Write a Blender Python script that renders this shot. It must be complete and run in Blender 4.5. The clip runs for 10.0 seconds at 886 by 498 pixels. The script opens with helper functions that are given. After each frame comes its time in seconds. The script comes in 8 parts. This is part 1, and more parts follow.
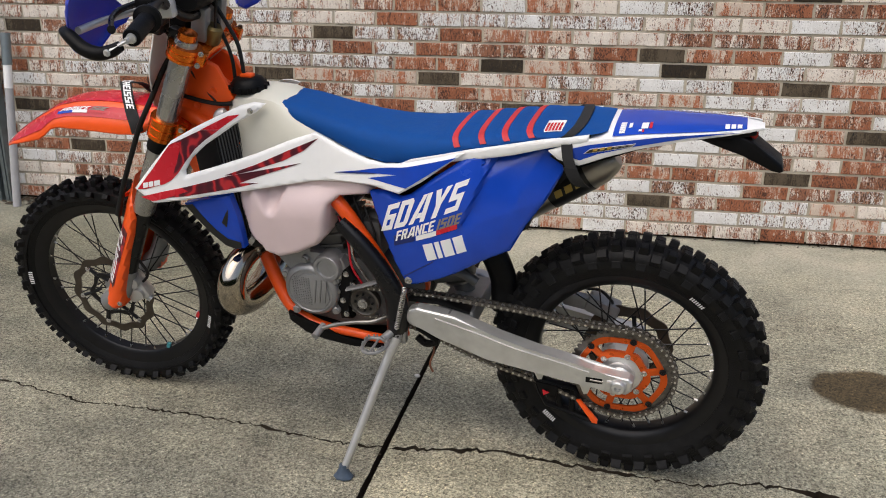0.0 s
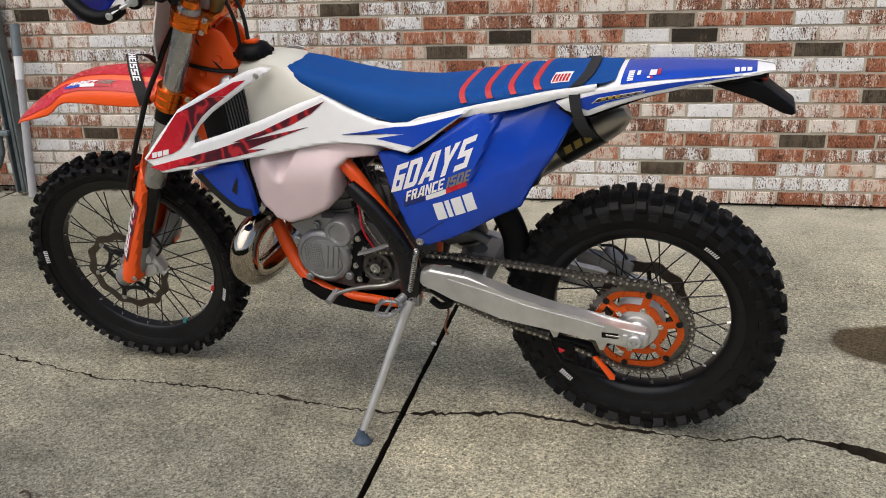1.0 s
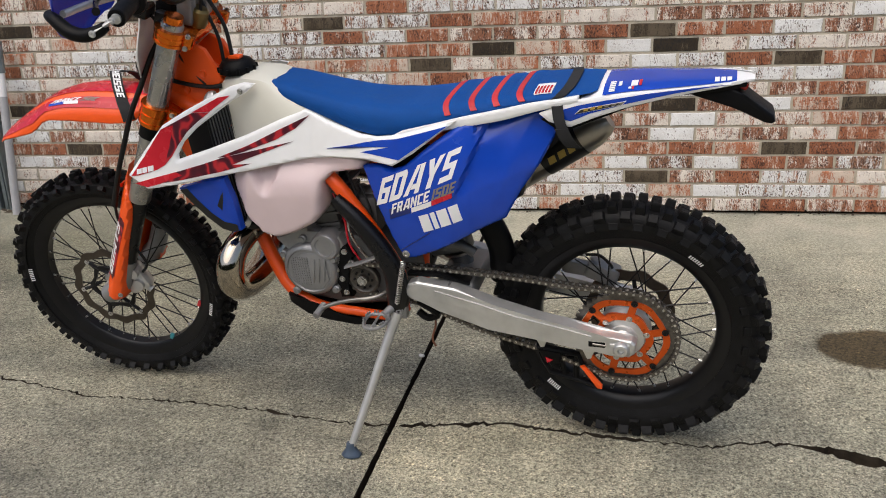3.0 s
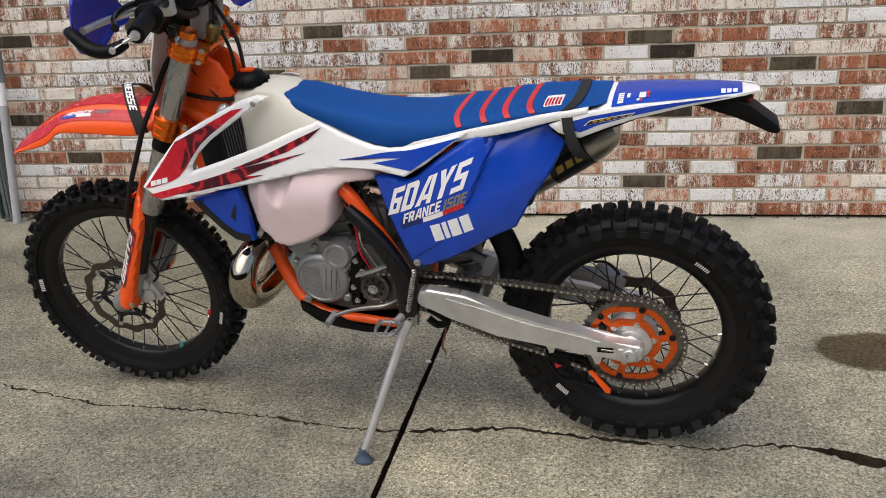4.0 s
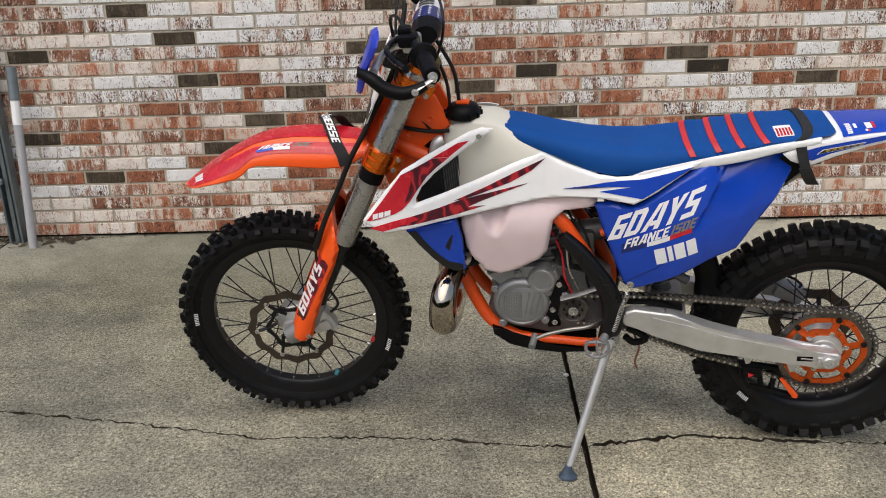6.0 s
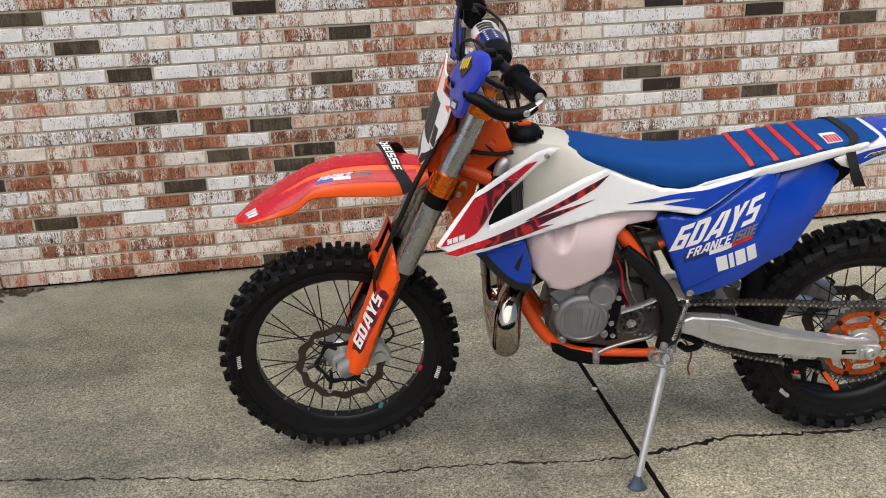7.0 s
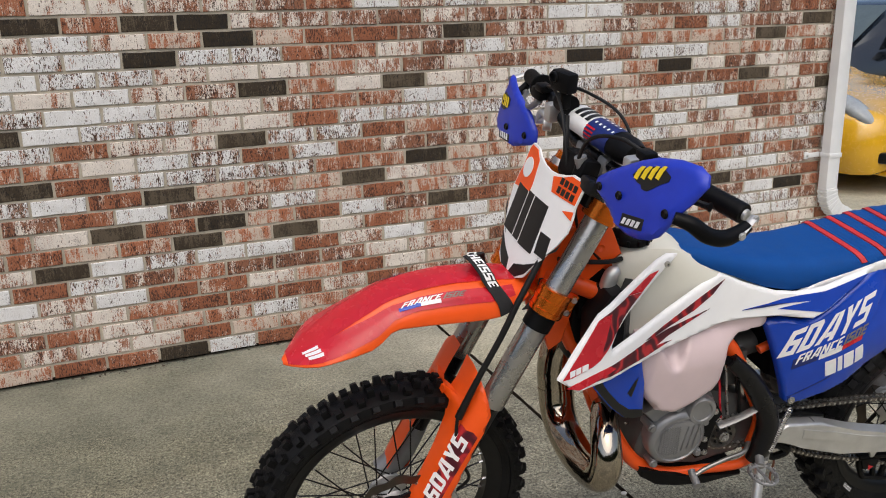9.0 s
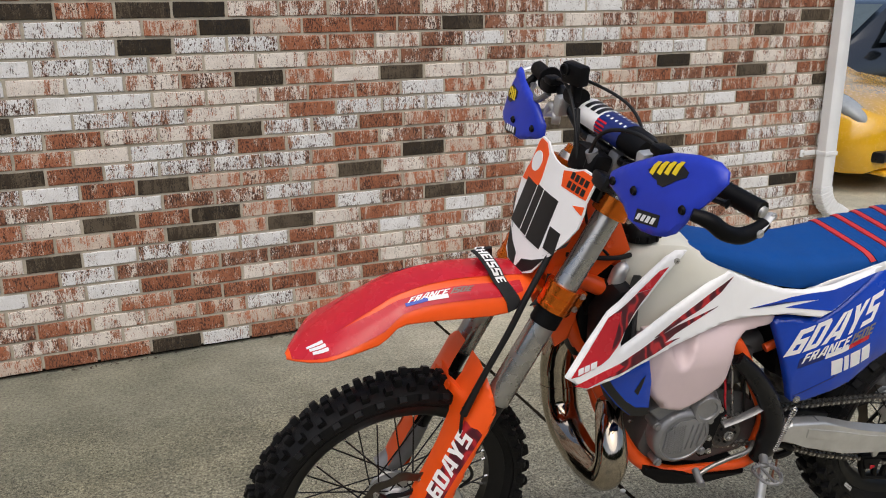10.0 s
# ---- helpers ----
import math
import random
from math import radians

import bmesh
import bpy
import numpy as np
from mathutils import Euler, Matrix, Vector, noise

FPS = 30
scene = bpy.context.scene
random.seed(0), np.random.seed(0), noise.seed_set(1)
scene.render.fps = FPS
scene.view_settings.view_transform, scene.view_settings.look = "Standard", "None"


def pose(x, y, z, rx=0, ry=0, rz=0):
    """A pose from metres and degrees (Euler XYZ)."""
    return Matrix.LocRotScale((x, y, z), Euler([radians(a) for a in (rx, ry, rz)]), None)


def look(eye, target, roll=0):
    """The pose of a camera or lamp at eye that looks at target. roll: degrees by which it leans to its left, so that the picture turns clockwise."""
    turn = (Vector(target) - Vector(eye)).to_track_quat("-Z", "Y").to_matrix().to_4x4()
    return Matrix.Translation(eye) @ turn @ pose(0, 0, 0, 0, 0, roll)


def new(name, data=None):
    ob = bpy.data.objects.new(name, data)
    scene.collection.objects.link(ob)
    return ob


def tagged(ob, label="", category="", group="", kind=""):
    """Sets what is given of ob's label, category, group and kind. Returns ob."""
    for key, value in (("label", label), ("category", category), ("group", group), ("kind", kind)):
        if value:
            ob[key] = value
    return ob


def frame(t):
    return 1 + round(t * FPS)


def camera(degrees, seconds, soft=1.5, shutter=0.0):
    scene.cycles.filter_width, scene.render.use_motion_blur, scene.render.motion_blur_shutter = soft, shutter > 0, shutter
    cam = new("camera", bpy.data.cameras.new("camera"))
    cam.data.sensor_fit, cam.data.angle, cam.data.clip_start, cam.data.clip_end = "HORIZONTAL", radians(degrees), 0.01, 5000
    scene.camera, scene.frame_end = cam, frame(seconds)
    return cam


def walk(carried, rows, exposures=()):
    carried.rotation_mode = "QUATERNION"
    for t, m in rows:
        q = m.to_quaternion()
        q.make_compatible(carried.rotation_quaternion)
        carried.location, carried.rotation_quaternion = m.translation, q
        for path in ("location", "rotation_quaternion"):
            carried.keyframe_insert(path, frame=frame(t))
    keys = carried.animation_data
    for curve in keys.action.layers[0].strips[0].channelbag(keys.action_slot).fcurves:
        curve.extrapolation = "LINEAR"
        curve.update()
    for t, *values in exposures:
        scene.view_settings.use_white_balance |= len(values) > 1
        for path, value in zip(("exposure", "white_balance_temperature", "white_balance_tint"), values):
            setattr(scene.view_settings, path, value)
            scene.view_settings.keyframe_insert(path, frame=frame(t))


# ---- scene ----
cam = camera(54.6, 10.0, soft=1.0)
PATH = [
    (0, (0.246, 0.107, 1.276), (-0.133, 1.965, 0.64), 0.5),
    (0.5, (0.255, 0.116, 1.212), (-0.143, 1.96, 0.546), -0.9),
    (1, (0.262, 0.097, 1.204), (-0.155, 1.939, 0.546), -1.8),
    (1.5, (0.271, 0.096, 1.204), (-0.123, 1.945, 0.553), -2.1),
    (2, (0.272, 0.094, 1.205), (-0.12, 1.946, 0.561), -2.2),
    (2.5, (0.269, 0.093, 1.207), (-0.124, 1.947, 0.568), -2.4),
    (4, (0.224, 0.053, 1.237), (-0.143, 1.915, 0.606), -2.6),
    (4.5, (0.083, -0.063, 1.284), (-0.247, 1.79, 0.607), -3.9),
    (5, (-0.121, -0.163, 1.322), (-0.442, 1.655, 0.555), -4.4),
    (5.5, (-0.347, -0.102, 1.313), (-0.589, 1.752, 0.602), -2.8),
    (5.7, (-0.449, -0.073, 1.336), (-0.63, 1.799, 0.654), -2.3),
    (6.8, (-1.035, -0.091, 1.375), (-0.88, 1.81, 0.774), -2.4),
    (7, (-1.104, -0.052, 1.364), (-0.903, 1.847, 0.768), -2.9),
    (7.5, (-1.334, 0.029, 1.404), (-1.013, 1.909, 0.802), -3.6),
    (8, (-1.548, 0.09, 1.464), (-1.082, 1.933, 0.84), -3.8),
    (8.5, (-1.664, 0.329, 1.472), (-1.009, 2.131, 0.903), -2.0),
    (9, (-1.706, 0.559, 1.486), (-0.997, 2.345, 0.931), -1.3),
    (9.5, (-1.729, 0.594, 1.482), (-1.003, 2.37, 0.92), -0.4),
    (10, (-1.733, 0.603, 1.479), (-0.998, 2.374, 0.909), -0.4),
]
walk(cam, [(t, look(eye, target, roll)) for t, eye, target, roll in PATH], [(0, 0.0), (5.5, 0.0), (8.0, 0.06), (9.0, -0.06), (10, -0.08)])

# ---- light ----
world = bpy.data.worlds.new("sky_world")
scene.world = world
world.use_nodes = True
wn, wl = world.node_tree.nodes, world.node_tree.links
sky = wn.new("ShaderNodeTexSky")
sky.sky_type, sky.sun_disc = "NISHITA", False
sky.sun_elevation, sky.sun_rotation = radians(58), radians(200)
sky.air_density, sky.dust_density, sky.ozone_density = 1.0, 4.0, 1.0
wn["Background"].inputs["Strength"].default_value = 0.15
wl.new(sky.outputs["Color"], wn["Background"].inputs["Color"])

sun = new("sun", bpy.data.lights.new("sun", "SUN"))
sun.data.energy, sun.data.angle, sun.data.color = 1.6, radians(80), (1.0, 0.95, 0.88)
sun.matrix_world = look((-2.0, -5.0, 9.0), (0, 0, 0))
scene.view_settings.exposure = 0.0

# ---- materials ----


def mat(name, col, rough=0.5, metal=0.0, var=0.12, scale=40.0, bump=0.0, bscale=300.0, rvar=0.12, coat=0.0, spec=0.5):
    """A principled material whose colour and gloss drift at two scales, with fine relief."""
    m = bpy.data.materials.new(name)
    m.use_nodes = True
    n, l = m.node_tree.nodes, m.node_tree.links
    b = n["Principled BSDF"]
    b.inputs["Metallic"].default_value = metal
    b.inputs["Coat Weight"].default_value = coat
    b.inputs["Coat Roughness"].default_value = 0.12
    b.inputs["Specular IOR Level"].default_value = spec
    tc = n.new("ShaderNodeTexCoord")
    big, small = n.new("ShaderNodeTexNoise"), n.new("ShaderNodeTexNoise")
    big.inputs["Scale"].default_value, small.inputs["Scale"].default_value = scale * 0.2, scale
    small.inputs["Detail"].default_value = 5
    for t in (big, small):
        l.new(tc.outputs["Object"], t.inputs["Vector"])
    add = n.new("ShaderNodeMath")
    add.operation = "ADD"
    l.new(big.outputs["Fac"], add.inputs[0])
    l.new(small.outputs["Fac"], add.inputs[1])
    ramp = n.new("ShaderNodeMapRange")
    ramp.inputs["From Min"].default_value, ramp.inputs["From Max"].default_value = 0.6, 1.4
    l.new(add.outputs[0], ramp.inputs["Value"])
    mix = n.new("ShaderNodeMix")
    mix.data_type = "RGBA"
    mix.inputs[6].default_value = (*[c * (1 - var) for c in col], 1)
    mix.inputs[7].default_value = (*[min(1, c * (1 + var)) for c in col], 1)
    l.new(ramp.outputs[0], mix.inputs[0])
    l.new(mix.outputs[2], b.inputs["Base Color"])
    rr = n.new("ShaderNodeMapRange")
    rr.inputs["To Min"].default_value, rr.inputs["To Max"].default_value = max(0.02, rough - rvar), min(1, rough + rvar)
    l.new(small.outputs["Fac"], rr.inputs["Value"])
    l.new(rr.outputs[0], b.inputs["Roughness"])
    if bump:
        fine, bp = n.new("ShaderNodeTexNoise"), n.new("ShaderNodeBump")
        fine.inputs["Scale"].default_value, fine.inputs["Detail"].default_value = bscale, 4
        l.new(tc.outputs["Object"], fine.inputs["Vector"])
        bp.inputs["Strength"].default_value, bp.inputs["Distance"].default_value = bump, 0.002
        l.new(fine.outputs["Fac"], bp.inputs["Height"])
        l.new(bp.outputs[0], b.inputs["Normal"])
    return m


ORANGE = mat("orange_plastic", (0.86, 0.092, 0.006), 0.38, var=0.06)
ORANGE_STEEL = mat("orange_powder_coat", (0.78, 0.085, 0.008), 0.35, var=0.1)
ORANGE_CARRIER = mat("orange_sprocket_carrier", (0.62, 0.092, 0.010), 0.3, 0.6, var=0.12)
ORANGE_ANODISED = mat("orange_anodised", (0.80, 0.185, 0.020), 0.22, 0.92, var=0.12)
RED_VINYL = mat("red_vinyl", (0.52, 0.014, 0.026), 0.26, var=0.1)
WHITE_PLASTIC = mat("white_plastic", (0.84, 0.84, 0.83), 0.33, var=0.04, scale=25)
WHITE_VINYL = mat("white_vinyl", (0.82, 0.82, 0.82), 0.35, var=0.03)
BLUE_PANEL = mat("blue_vinyl", (0.006, 0.052, 0.42), 0.22, var=0.14, scale=20, bump=0.05, bscale=120)
BLUE_PLASTIC = mat("blue_plastic", (0.016, 0.040, 0.46), 0.34, var=0.1)
NAVY = mat("navy_vinyl", (0.01, 0.022, 0.14), 0.35)
SEAT_BLUE = mat("blue_seat_cover", (0.001, 0.060, 0.262), 0.7, var=0.1, scale=60, bump=0.4, bscale=900, spec=0.22)
RED_RUBBER = mat("red_seat_rib", (0.52, 0.024, 0.030), 0.55, bump=0.2)
TANK_WHITE = mat("natural_polyethylene", (0.66, 0.645, 0.56), 0.4, var=0.06, scale=12)
TANK_PINK = mat("fuel_filled_polyethylene", (0.63, 0.50, 0.50), 0.36, var=0.09, scale=12)
BLACK_PLASTIC = mat("black_plastic", (0.004, 0.004, 0.0045), 0.45, var=0.3, bump=0.15, bscale=500, spec=0.13)
BLACK_GLOSS = mat("black_gloss", (0.006, 0.006, 0.007), 0.3, var=0.2, spec=0.3)
BLACK_RIM = mat("black_anodised_rim", (0.007, 0.007, 0.008), 0.35, 0.2, var=0.3, spec=0.35)
RUBBER = mat("tyre_rubber", (0.0065, 0.0065, 0.007), 0.48, var=0.6, scale=70, bump=0.5, bscale=400, spec=0.18, rvar=0.2)
HOSE = mat("black_hose", (0.007, 0.007, 0.007), 0.5, var=0.2, spec=0.3)
WEB = mat("black_webbing", (0.012, 0.012, 0.013), 0.85, bump=0.5, bscale=800)
ALU = mat("brushed_aluminium", (0.60, 0.60, 0.59), 0.43, 0.75, var=0.16, scale=30, bump=0.2)
ALU_CAST = mat("cast_aluminium", (0.30, 0.30, 0.30), 0.5, 0.7, var=0.18, scale=40, bump=0.25, bscale=500)
ALU_DARK = mat("grey_engine_casting", (0.11, 0.11, 0.11), 0.5, 0.55, var=0.25, scale=40, bump=0.3, bscale=400)
ENGINE_COVER = mat("grey_engine_cover", (0.31, 0.31, 0.315), 0.42, 0.6, var=0.12, scale=50, bump=0.2, bscale=600)
FORK_GREY = mat("anodised_fork_tube", (0.40, 0.39, 0.37), 0.27, 0.85, var=0.08, scale=15)
STEEL_DULL = mat("dull_steel", (0.30, 0.29, 0.27), 0.38, 0.9, var=0.25)
CHROME = mat("nickel_plated_pipe", (0.40, 0.35, 0.285), 0.10, 1.0, var=0.14, scale=10, rvar=0.06)
STEEL = mat("steel", (0.55, 0.54, 0.52), 0.28, 0.95, var=0.15)
BRONZE = mat("bronze_anodised", (0.22, 0.15, 0.055), 0.35, 0.8, var=0.2)
DISC_STEEL = mat("brake_disc_steel", (0.10, 0.085, 0.07), 0.34, 0.85, var=0.3)
CHAIN = mat("oiled_chain", (0.12, 0.11, 0.10), 0.38, 0.8, var=0.5, scale=120)
SPOKE_BLACK = mat("black_spoke", (0.012, 0.012, 0.013), 0.35, 0.5)
RADIATOR = mat("radiator_fins", (0.008, 0.008, 0.009), 0.5, 0.2, var=0.3, spec=0.3)
GREY_INK = mat("grey_ink", (0.20, 0.18, 0.15), 0.4)
YELLOW_INK = mat("yellow_ink", (0.85, 0.62, 0.02), 0.4)
GOLD_INK = mat("gold_ink", (0.45, 0.30, 0.05), 0.4)
BLACK_INK = mat("black_ink", (0.008, 0.008, 0.008), 0.4)
TITANIUM = mat("titanium_sleeve", (0.40, 0.37, 0.33), 0.34, 0.9, var=0.15)
RED_LENS = mat("red_lens", (0.22, 0.01, 0.008), 0.2)
GALV = mat("galvanised_steel", (0.20, 0.235, 0.25), 0.5, 0.6, var=0.25, scale=25, bump=0.1)
PVC = mat("grey_plastic_pipe", (0.38, 0.38, 0.39), 0.55, var=0.12)
GUTTER = mat("white_painted_gutter", (0.74, 0.75, 0.75), 0.42, var=0.06, scale=10)
CAR_YELLOW = mat("yellow_car_paint", (0.72, 0.40, 0.012), 0.25, var=0.04, coat=1.0)
CAR_BLACK = mat("black_car_paint", (0.006, 0.008, 0.011), 0.2, coat=1.0)
GLASS_DARK = mat("dark_window_glass", (0.02, 0.028, 0.03), 0.06, var=0.05, rvar=0.02)
GLASS_PALE = mat("tinted_window_glass", (0.10, 0.13, 0.14), 0.05, var=0.1, rvar=0.02)
LENS = mat("headlight_lens", (0.35, 0.38, 0.40), 0.12, var=0.2)
BACKDROP_DARK = mat("dark_clipped_hedge", (0.022, 0.030, 0.014), 0.9, var=0.6, scale=6, bump=0.8, bscale=12, spec=0.1)
TEAL = mat("teal_plastic", (0.06, 0.30, 0.33), 0.45)
PEBBLE = mat("pale_pebble", (0.62, 0.60, 0.56), 0.8, var=0.2)
LEAF = mat("dry_leaf", (0.05, 0.036, 0.022), 0.85, var=0.5)


def flame_print():
    """Printed flame graphic: crimson with darker and brighter curling lines."""
    m = mat("flame_printed_vinyl", (0.26, 0.010, 0.022), 0.33)
    n, l = m.node_tree.nodes, m.node_tree.links
    tc, wave, ramp = n.new("ShaderNodeTexCoord"), n.new("ShaderNodeTexWave"), n.new("ShaderNodeValToRGB")
    wave.inputs["Scale"].default_value, wave.inputs["Distortion"].default_value = 8, 14
    wave.inputs["Detail"].default_value, wave.inputs["Detail Scale"].default_value = 2, 1.6
    l.new(tc.outputs["Object"], wave.inputs["Vector"])
    ramp.color_ramp.elements.new(0.5)
    for e, (p, c) in zip(ramp.color_ramp.elements, ((0.15, (0.060, 0.004, 0.012)), (0.70, (0.15, 0.006, 0.016)), (0.97, (0.46, 0.020, 0.026)))):
        e.position, e.color = p, (*c, 1)
    l.new(wave.outputs["Color"], ramp.inputs[0])
    l.new(ramp.outputs[0], n["Principled BSDF"].inputs["Base Color"])
    return m


CRIMSON = flame_print()


def concrete(name, tint):
    m = bpy.data.materials.new(name)
    m.use_nodes = True
    n, l = m.node_tree.nodes, m.node_tree.links
    b = n["Principled BSDF"]
    g = n.new("ShaderNodeNewGeometry")

    def noise_tex(scale, detail=6, rough=0.6):
        t = n.new("ShaderNodeTexNoise")
        t.inputs["Scale"].default_value, t.inputs["Detail"].default_value, t.inputs["Roughness"].default_value = scale, detail, rough
        l.new(g.outputs["Position"], t.inputs["Vector"])
        return t

    def ramp(src, stops):
        r = n.new("ShaderNodeValToRGB")
        while len(r.color_ramp.elements) < len(stops):
            r.color_ramp.elements.new(0.5)
        for e, (p, c) in zip(r.color_ramp.elements, stops):
            e.position, e.color = p, (*c, 1)
        l.new(src, r.inputs[0])
        return r

    def blend(kind, fac, a, bb):
        x = n.new("ShaderNodeMix")
        x.data_type, x.blend_type = "RGBA", kind
        if isinstance(fac, float):
            x.inputs[0].default_value = fac
        else:
            l.new(fac, x.inputs[0])
        for i, v in ((6, a), (7, bb)):
            if isinstance(v, tuple):
                x.inputs[i].default_value = (*v, 1)
            else:
                l.new(v, x.inputs[i])
        return x.outputs[2]

    patch = ramp(noise_tex(0.9, 5).outputs["Fac"], [(0.32, (0.335, 0.328, 0.277)), (0.5, (0.57, 0.546, 0.437)), (0.66, (0.71, 0.671, 0.517))])
    mid = ramp(noise_tex(7, 8, 0.7).outputs["Fac"], [(0.30, (0.42, 0.42, 0.42)), (0.60, (1.06, 1.06, 1.06))])
    col = blend("MULTIPLY", 0.6, patch.outputs[0], mid.outputs[0])
    # wide weather stains drawn out along the slabs
    st = n.new("ShaderNodeVectorMath")
    st.operation = "MULTIPLY"
    st.inputs[1].default_value = (1.0, 2.6, 1.0)
    l.new(g.outputs["Position"], st.inputs[0])
    sn = noise_tex(1.35, 7, 0.72)
    l.new(st.outputs[0], sn.inputs["Vector"])
    stain = ramp(sn.outputs["Fac"], [(0.36, (0.72, 0.73, 0.73)), (0.47, (0.93, 0.94, 0.92)), (0.56, (1.05, 1.04, 1.02)), (0.68, (1.22, 1.20, 1.14))])
    col = blend("MULTIPLY", 0.85, col, stain.outputs[0])
    vor = n.new("ShaderNodeTexVoronoi")
    vor.inputs["Scale"].default_value = 210
    l.new(g.outputs["Position"], vor.inputs["Vector"])
    stone = ramp(vor.outputs["Color"], [(0.12, (0.30, 0.29, 0.27)), (0.4, (0.85, 0.83, 0.78)), (0.80, (1.0, 1.0, 0.97)), (0.92, (1.55, 1.52, 1.45))])
    col = blend("MULTIPLY", 0.85, col, stone.outputs[0])
    pits = ramp(noise_tex(230, 5, 0.75).outputs["Fac"], [(0.37, (0.10, 0.095, 0.08)), (0.47, (0.85, 0.85, 0.85)), (0.60, (1, 1, 1)), (0.68, (1.45, 1.42, 1.35))])
    col = blend("MULTIPLY", 0.92, col, pits.outputs[0])
    rough = ramp(noise_tex(85, 6, 0.8).outputs["Fac"], [(0.38, (0.34, 0.33, 0.31)), (0.50, (0.97, 0.97, 0.96)), (0.62, (1.45, 1.43, 1.37))])
    col = blend("MULTIPLY", 0.9, col, rough.outputs[0])
    # a skin of finer cement is left along the foot of the wall
    sx = n.new("ShaderNodeSeparateXYZ")
    l.new(g.outputs["Position"], sx.inputs[0])
    edge_n = n.new("ShaderNodeMath")
    edge_n.operation = "MULTIPLY_ADD"
    l.new(noise_tex(1.6, 7, 0.7).outputs["Fac"], edge_n.inputs[0])
    edge_n.inputs[1].default_value = 1.5
    l.new(sx.outputs["Y"], edge_n.inputs[2])
    skin = n.new("ShaderNodeMapRange")
    skin.inputs["From Min"].default_value, skin.inputs["From Max"].default_value = 4.05, 4.65
    skin.inputs["To Max"].default_value = 0.72
    l.new(edge_n.outputs[0], skin.inputs["Value"])
    smooth_c = blend("MULTIPLY", 0.5, ramp(noise_tex(3.1, 7, 0.7).outputs["Fac"], [(0.33, (0.34, 0.34, 0.275)), (0.52, (0.50, 0.485, 0.39)), (0.70, (0.64, 0.61, 0.50))]).outputs[0], rough.outputs[0])
    col = blend("MIX", skin.outputs[0], col, smooth_c)
    # old grime that lies over the slab beside the gate
    gs = n.new("ShaderNodeVectorMath")
    gs.operation = "SUBTRACT"
    gs.inputs[1].default_value = (-1.15, 4.45, 0)
    l.new(g.outputs["Position"], gs.inputs[0])
    gw = n.new("ShaderNodeVectorMath")
    gw.operation = "MULTIPLY_ADD"
    gn = noise_tex(1.7, 6, 0.65)
    l.new(gn.outputs["Color"], gw.inputs[0])
    gw.inputs[1].default_value = (1.5, 1.5, 0)
    l.new(gs.outputs[0], gw.inputs[2])
    gl = n.new("ShaderNodeVectorMath")
    gl.operation = "LENGTH"
    l.new(gw.outputs[0], gl.inputs[0])
    grime = n.new("ShaderNodeMapRange")
    grime.inputs["From Min"].default_value, grime.inputs["From Max"].default_value = 1.5, 0.5
    l.new(gl.outputs["Value"], grime.inputs["Value"])
    col = blend("MIX", grime.outputs[0], col, blend("MULTIPLY", 1.0, col, (0.60, 0.61, 0.57)))
    # a damp brown spill with its own wobbly rim
    sep = n.new("ShaderNodeVectorMath")
    sep.operation = "SUBTRACT"
    sep.inputs[1].default_value = (1.115, 2.80, 0)
    l.new(g.outputs["Position"], sep.inputs[0])
    wob = n.new("ShaderNodeVectorMath")
    wob.operation = "MULTIPLY_ADD"
    wn_ = noise_tex(9, 4)
    l.new(wn_.outputs["Color"], wob.inputs[0])
    wob.inputs[1].default_value = (0.09, 0.09, 0)
    l.new(sep.outputs[0], wob.inputs[2])
    sc = n.new("ShaderNodeVectorMath")
    sc.operation = "MULTIPLY"
    sc.inputs[1].default_value = (0.85, 0.95, 0)
    l.new(wob.outputs[0], sc.inputs[0])
    ln = n.new("ShaderNodeVectorMath")
    ln.operation = "LENGTH"
    l.new(sc.outputs[0], ln.inputs[0])
    spill = ramp(ln.outputs["Value"], [(0.125, (1, 1, 1)), (0.15, (0, 0, 0))])
    col = blend("MIX", spill.outputs[0], col, blend("MULTIPLY", 1.0, col, (0.27, 0.215, 0.15)))
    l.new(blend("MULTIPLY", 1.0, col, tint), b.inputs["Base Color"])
    b.inputs["Roughness"].default_value = 0.85
    b.inputs["Specular IOR Level"].default_value = 0.3
    bp = n.new("ShaderNodeBump")
    bp.inputs["Strength"].default_value, bp.inputs["Distance"].default_value = 0.55, 0.003
    l.new(pits.outputs[0], bp.inputs["Height"])
    bp2 = n.new("ShaderNodeBump")
    bp2.inputs["Strength"].default_value, bp2.inputs["Distance"].default_value = 0.45, 0.004
    l.new(vor.outputs["Distance"], bp2.inputs["Height"])
    l.new(bp.outputs[0], bp2.inputs["Normal"])
    l.new(bp2.outputs[0], b.inputs["Normal"])
    return m


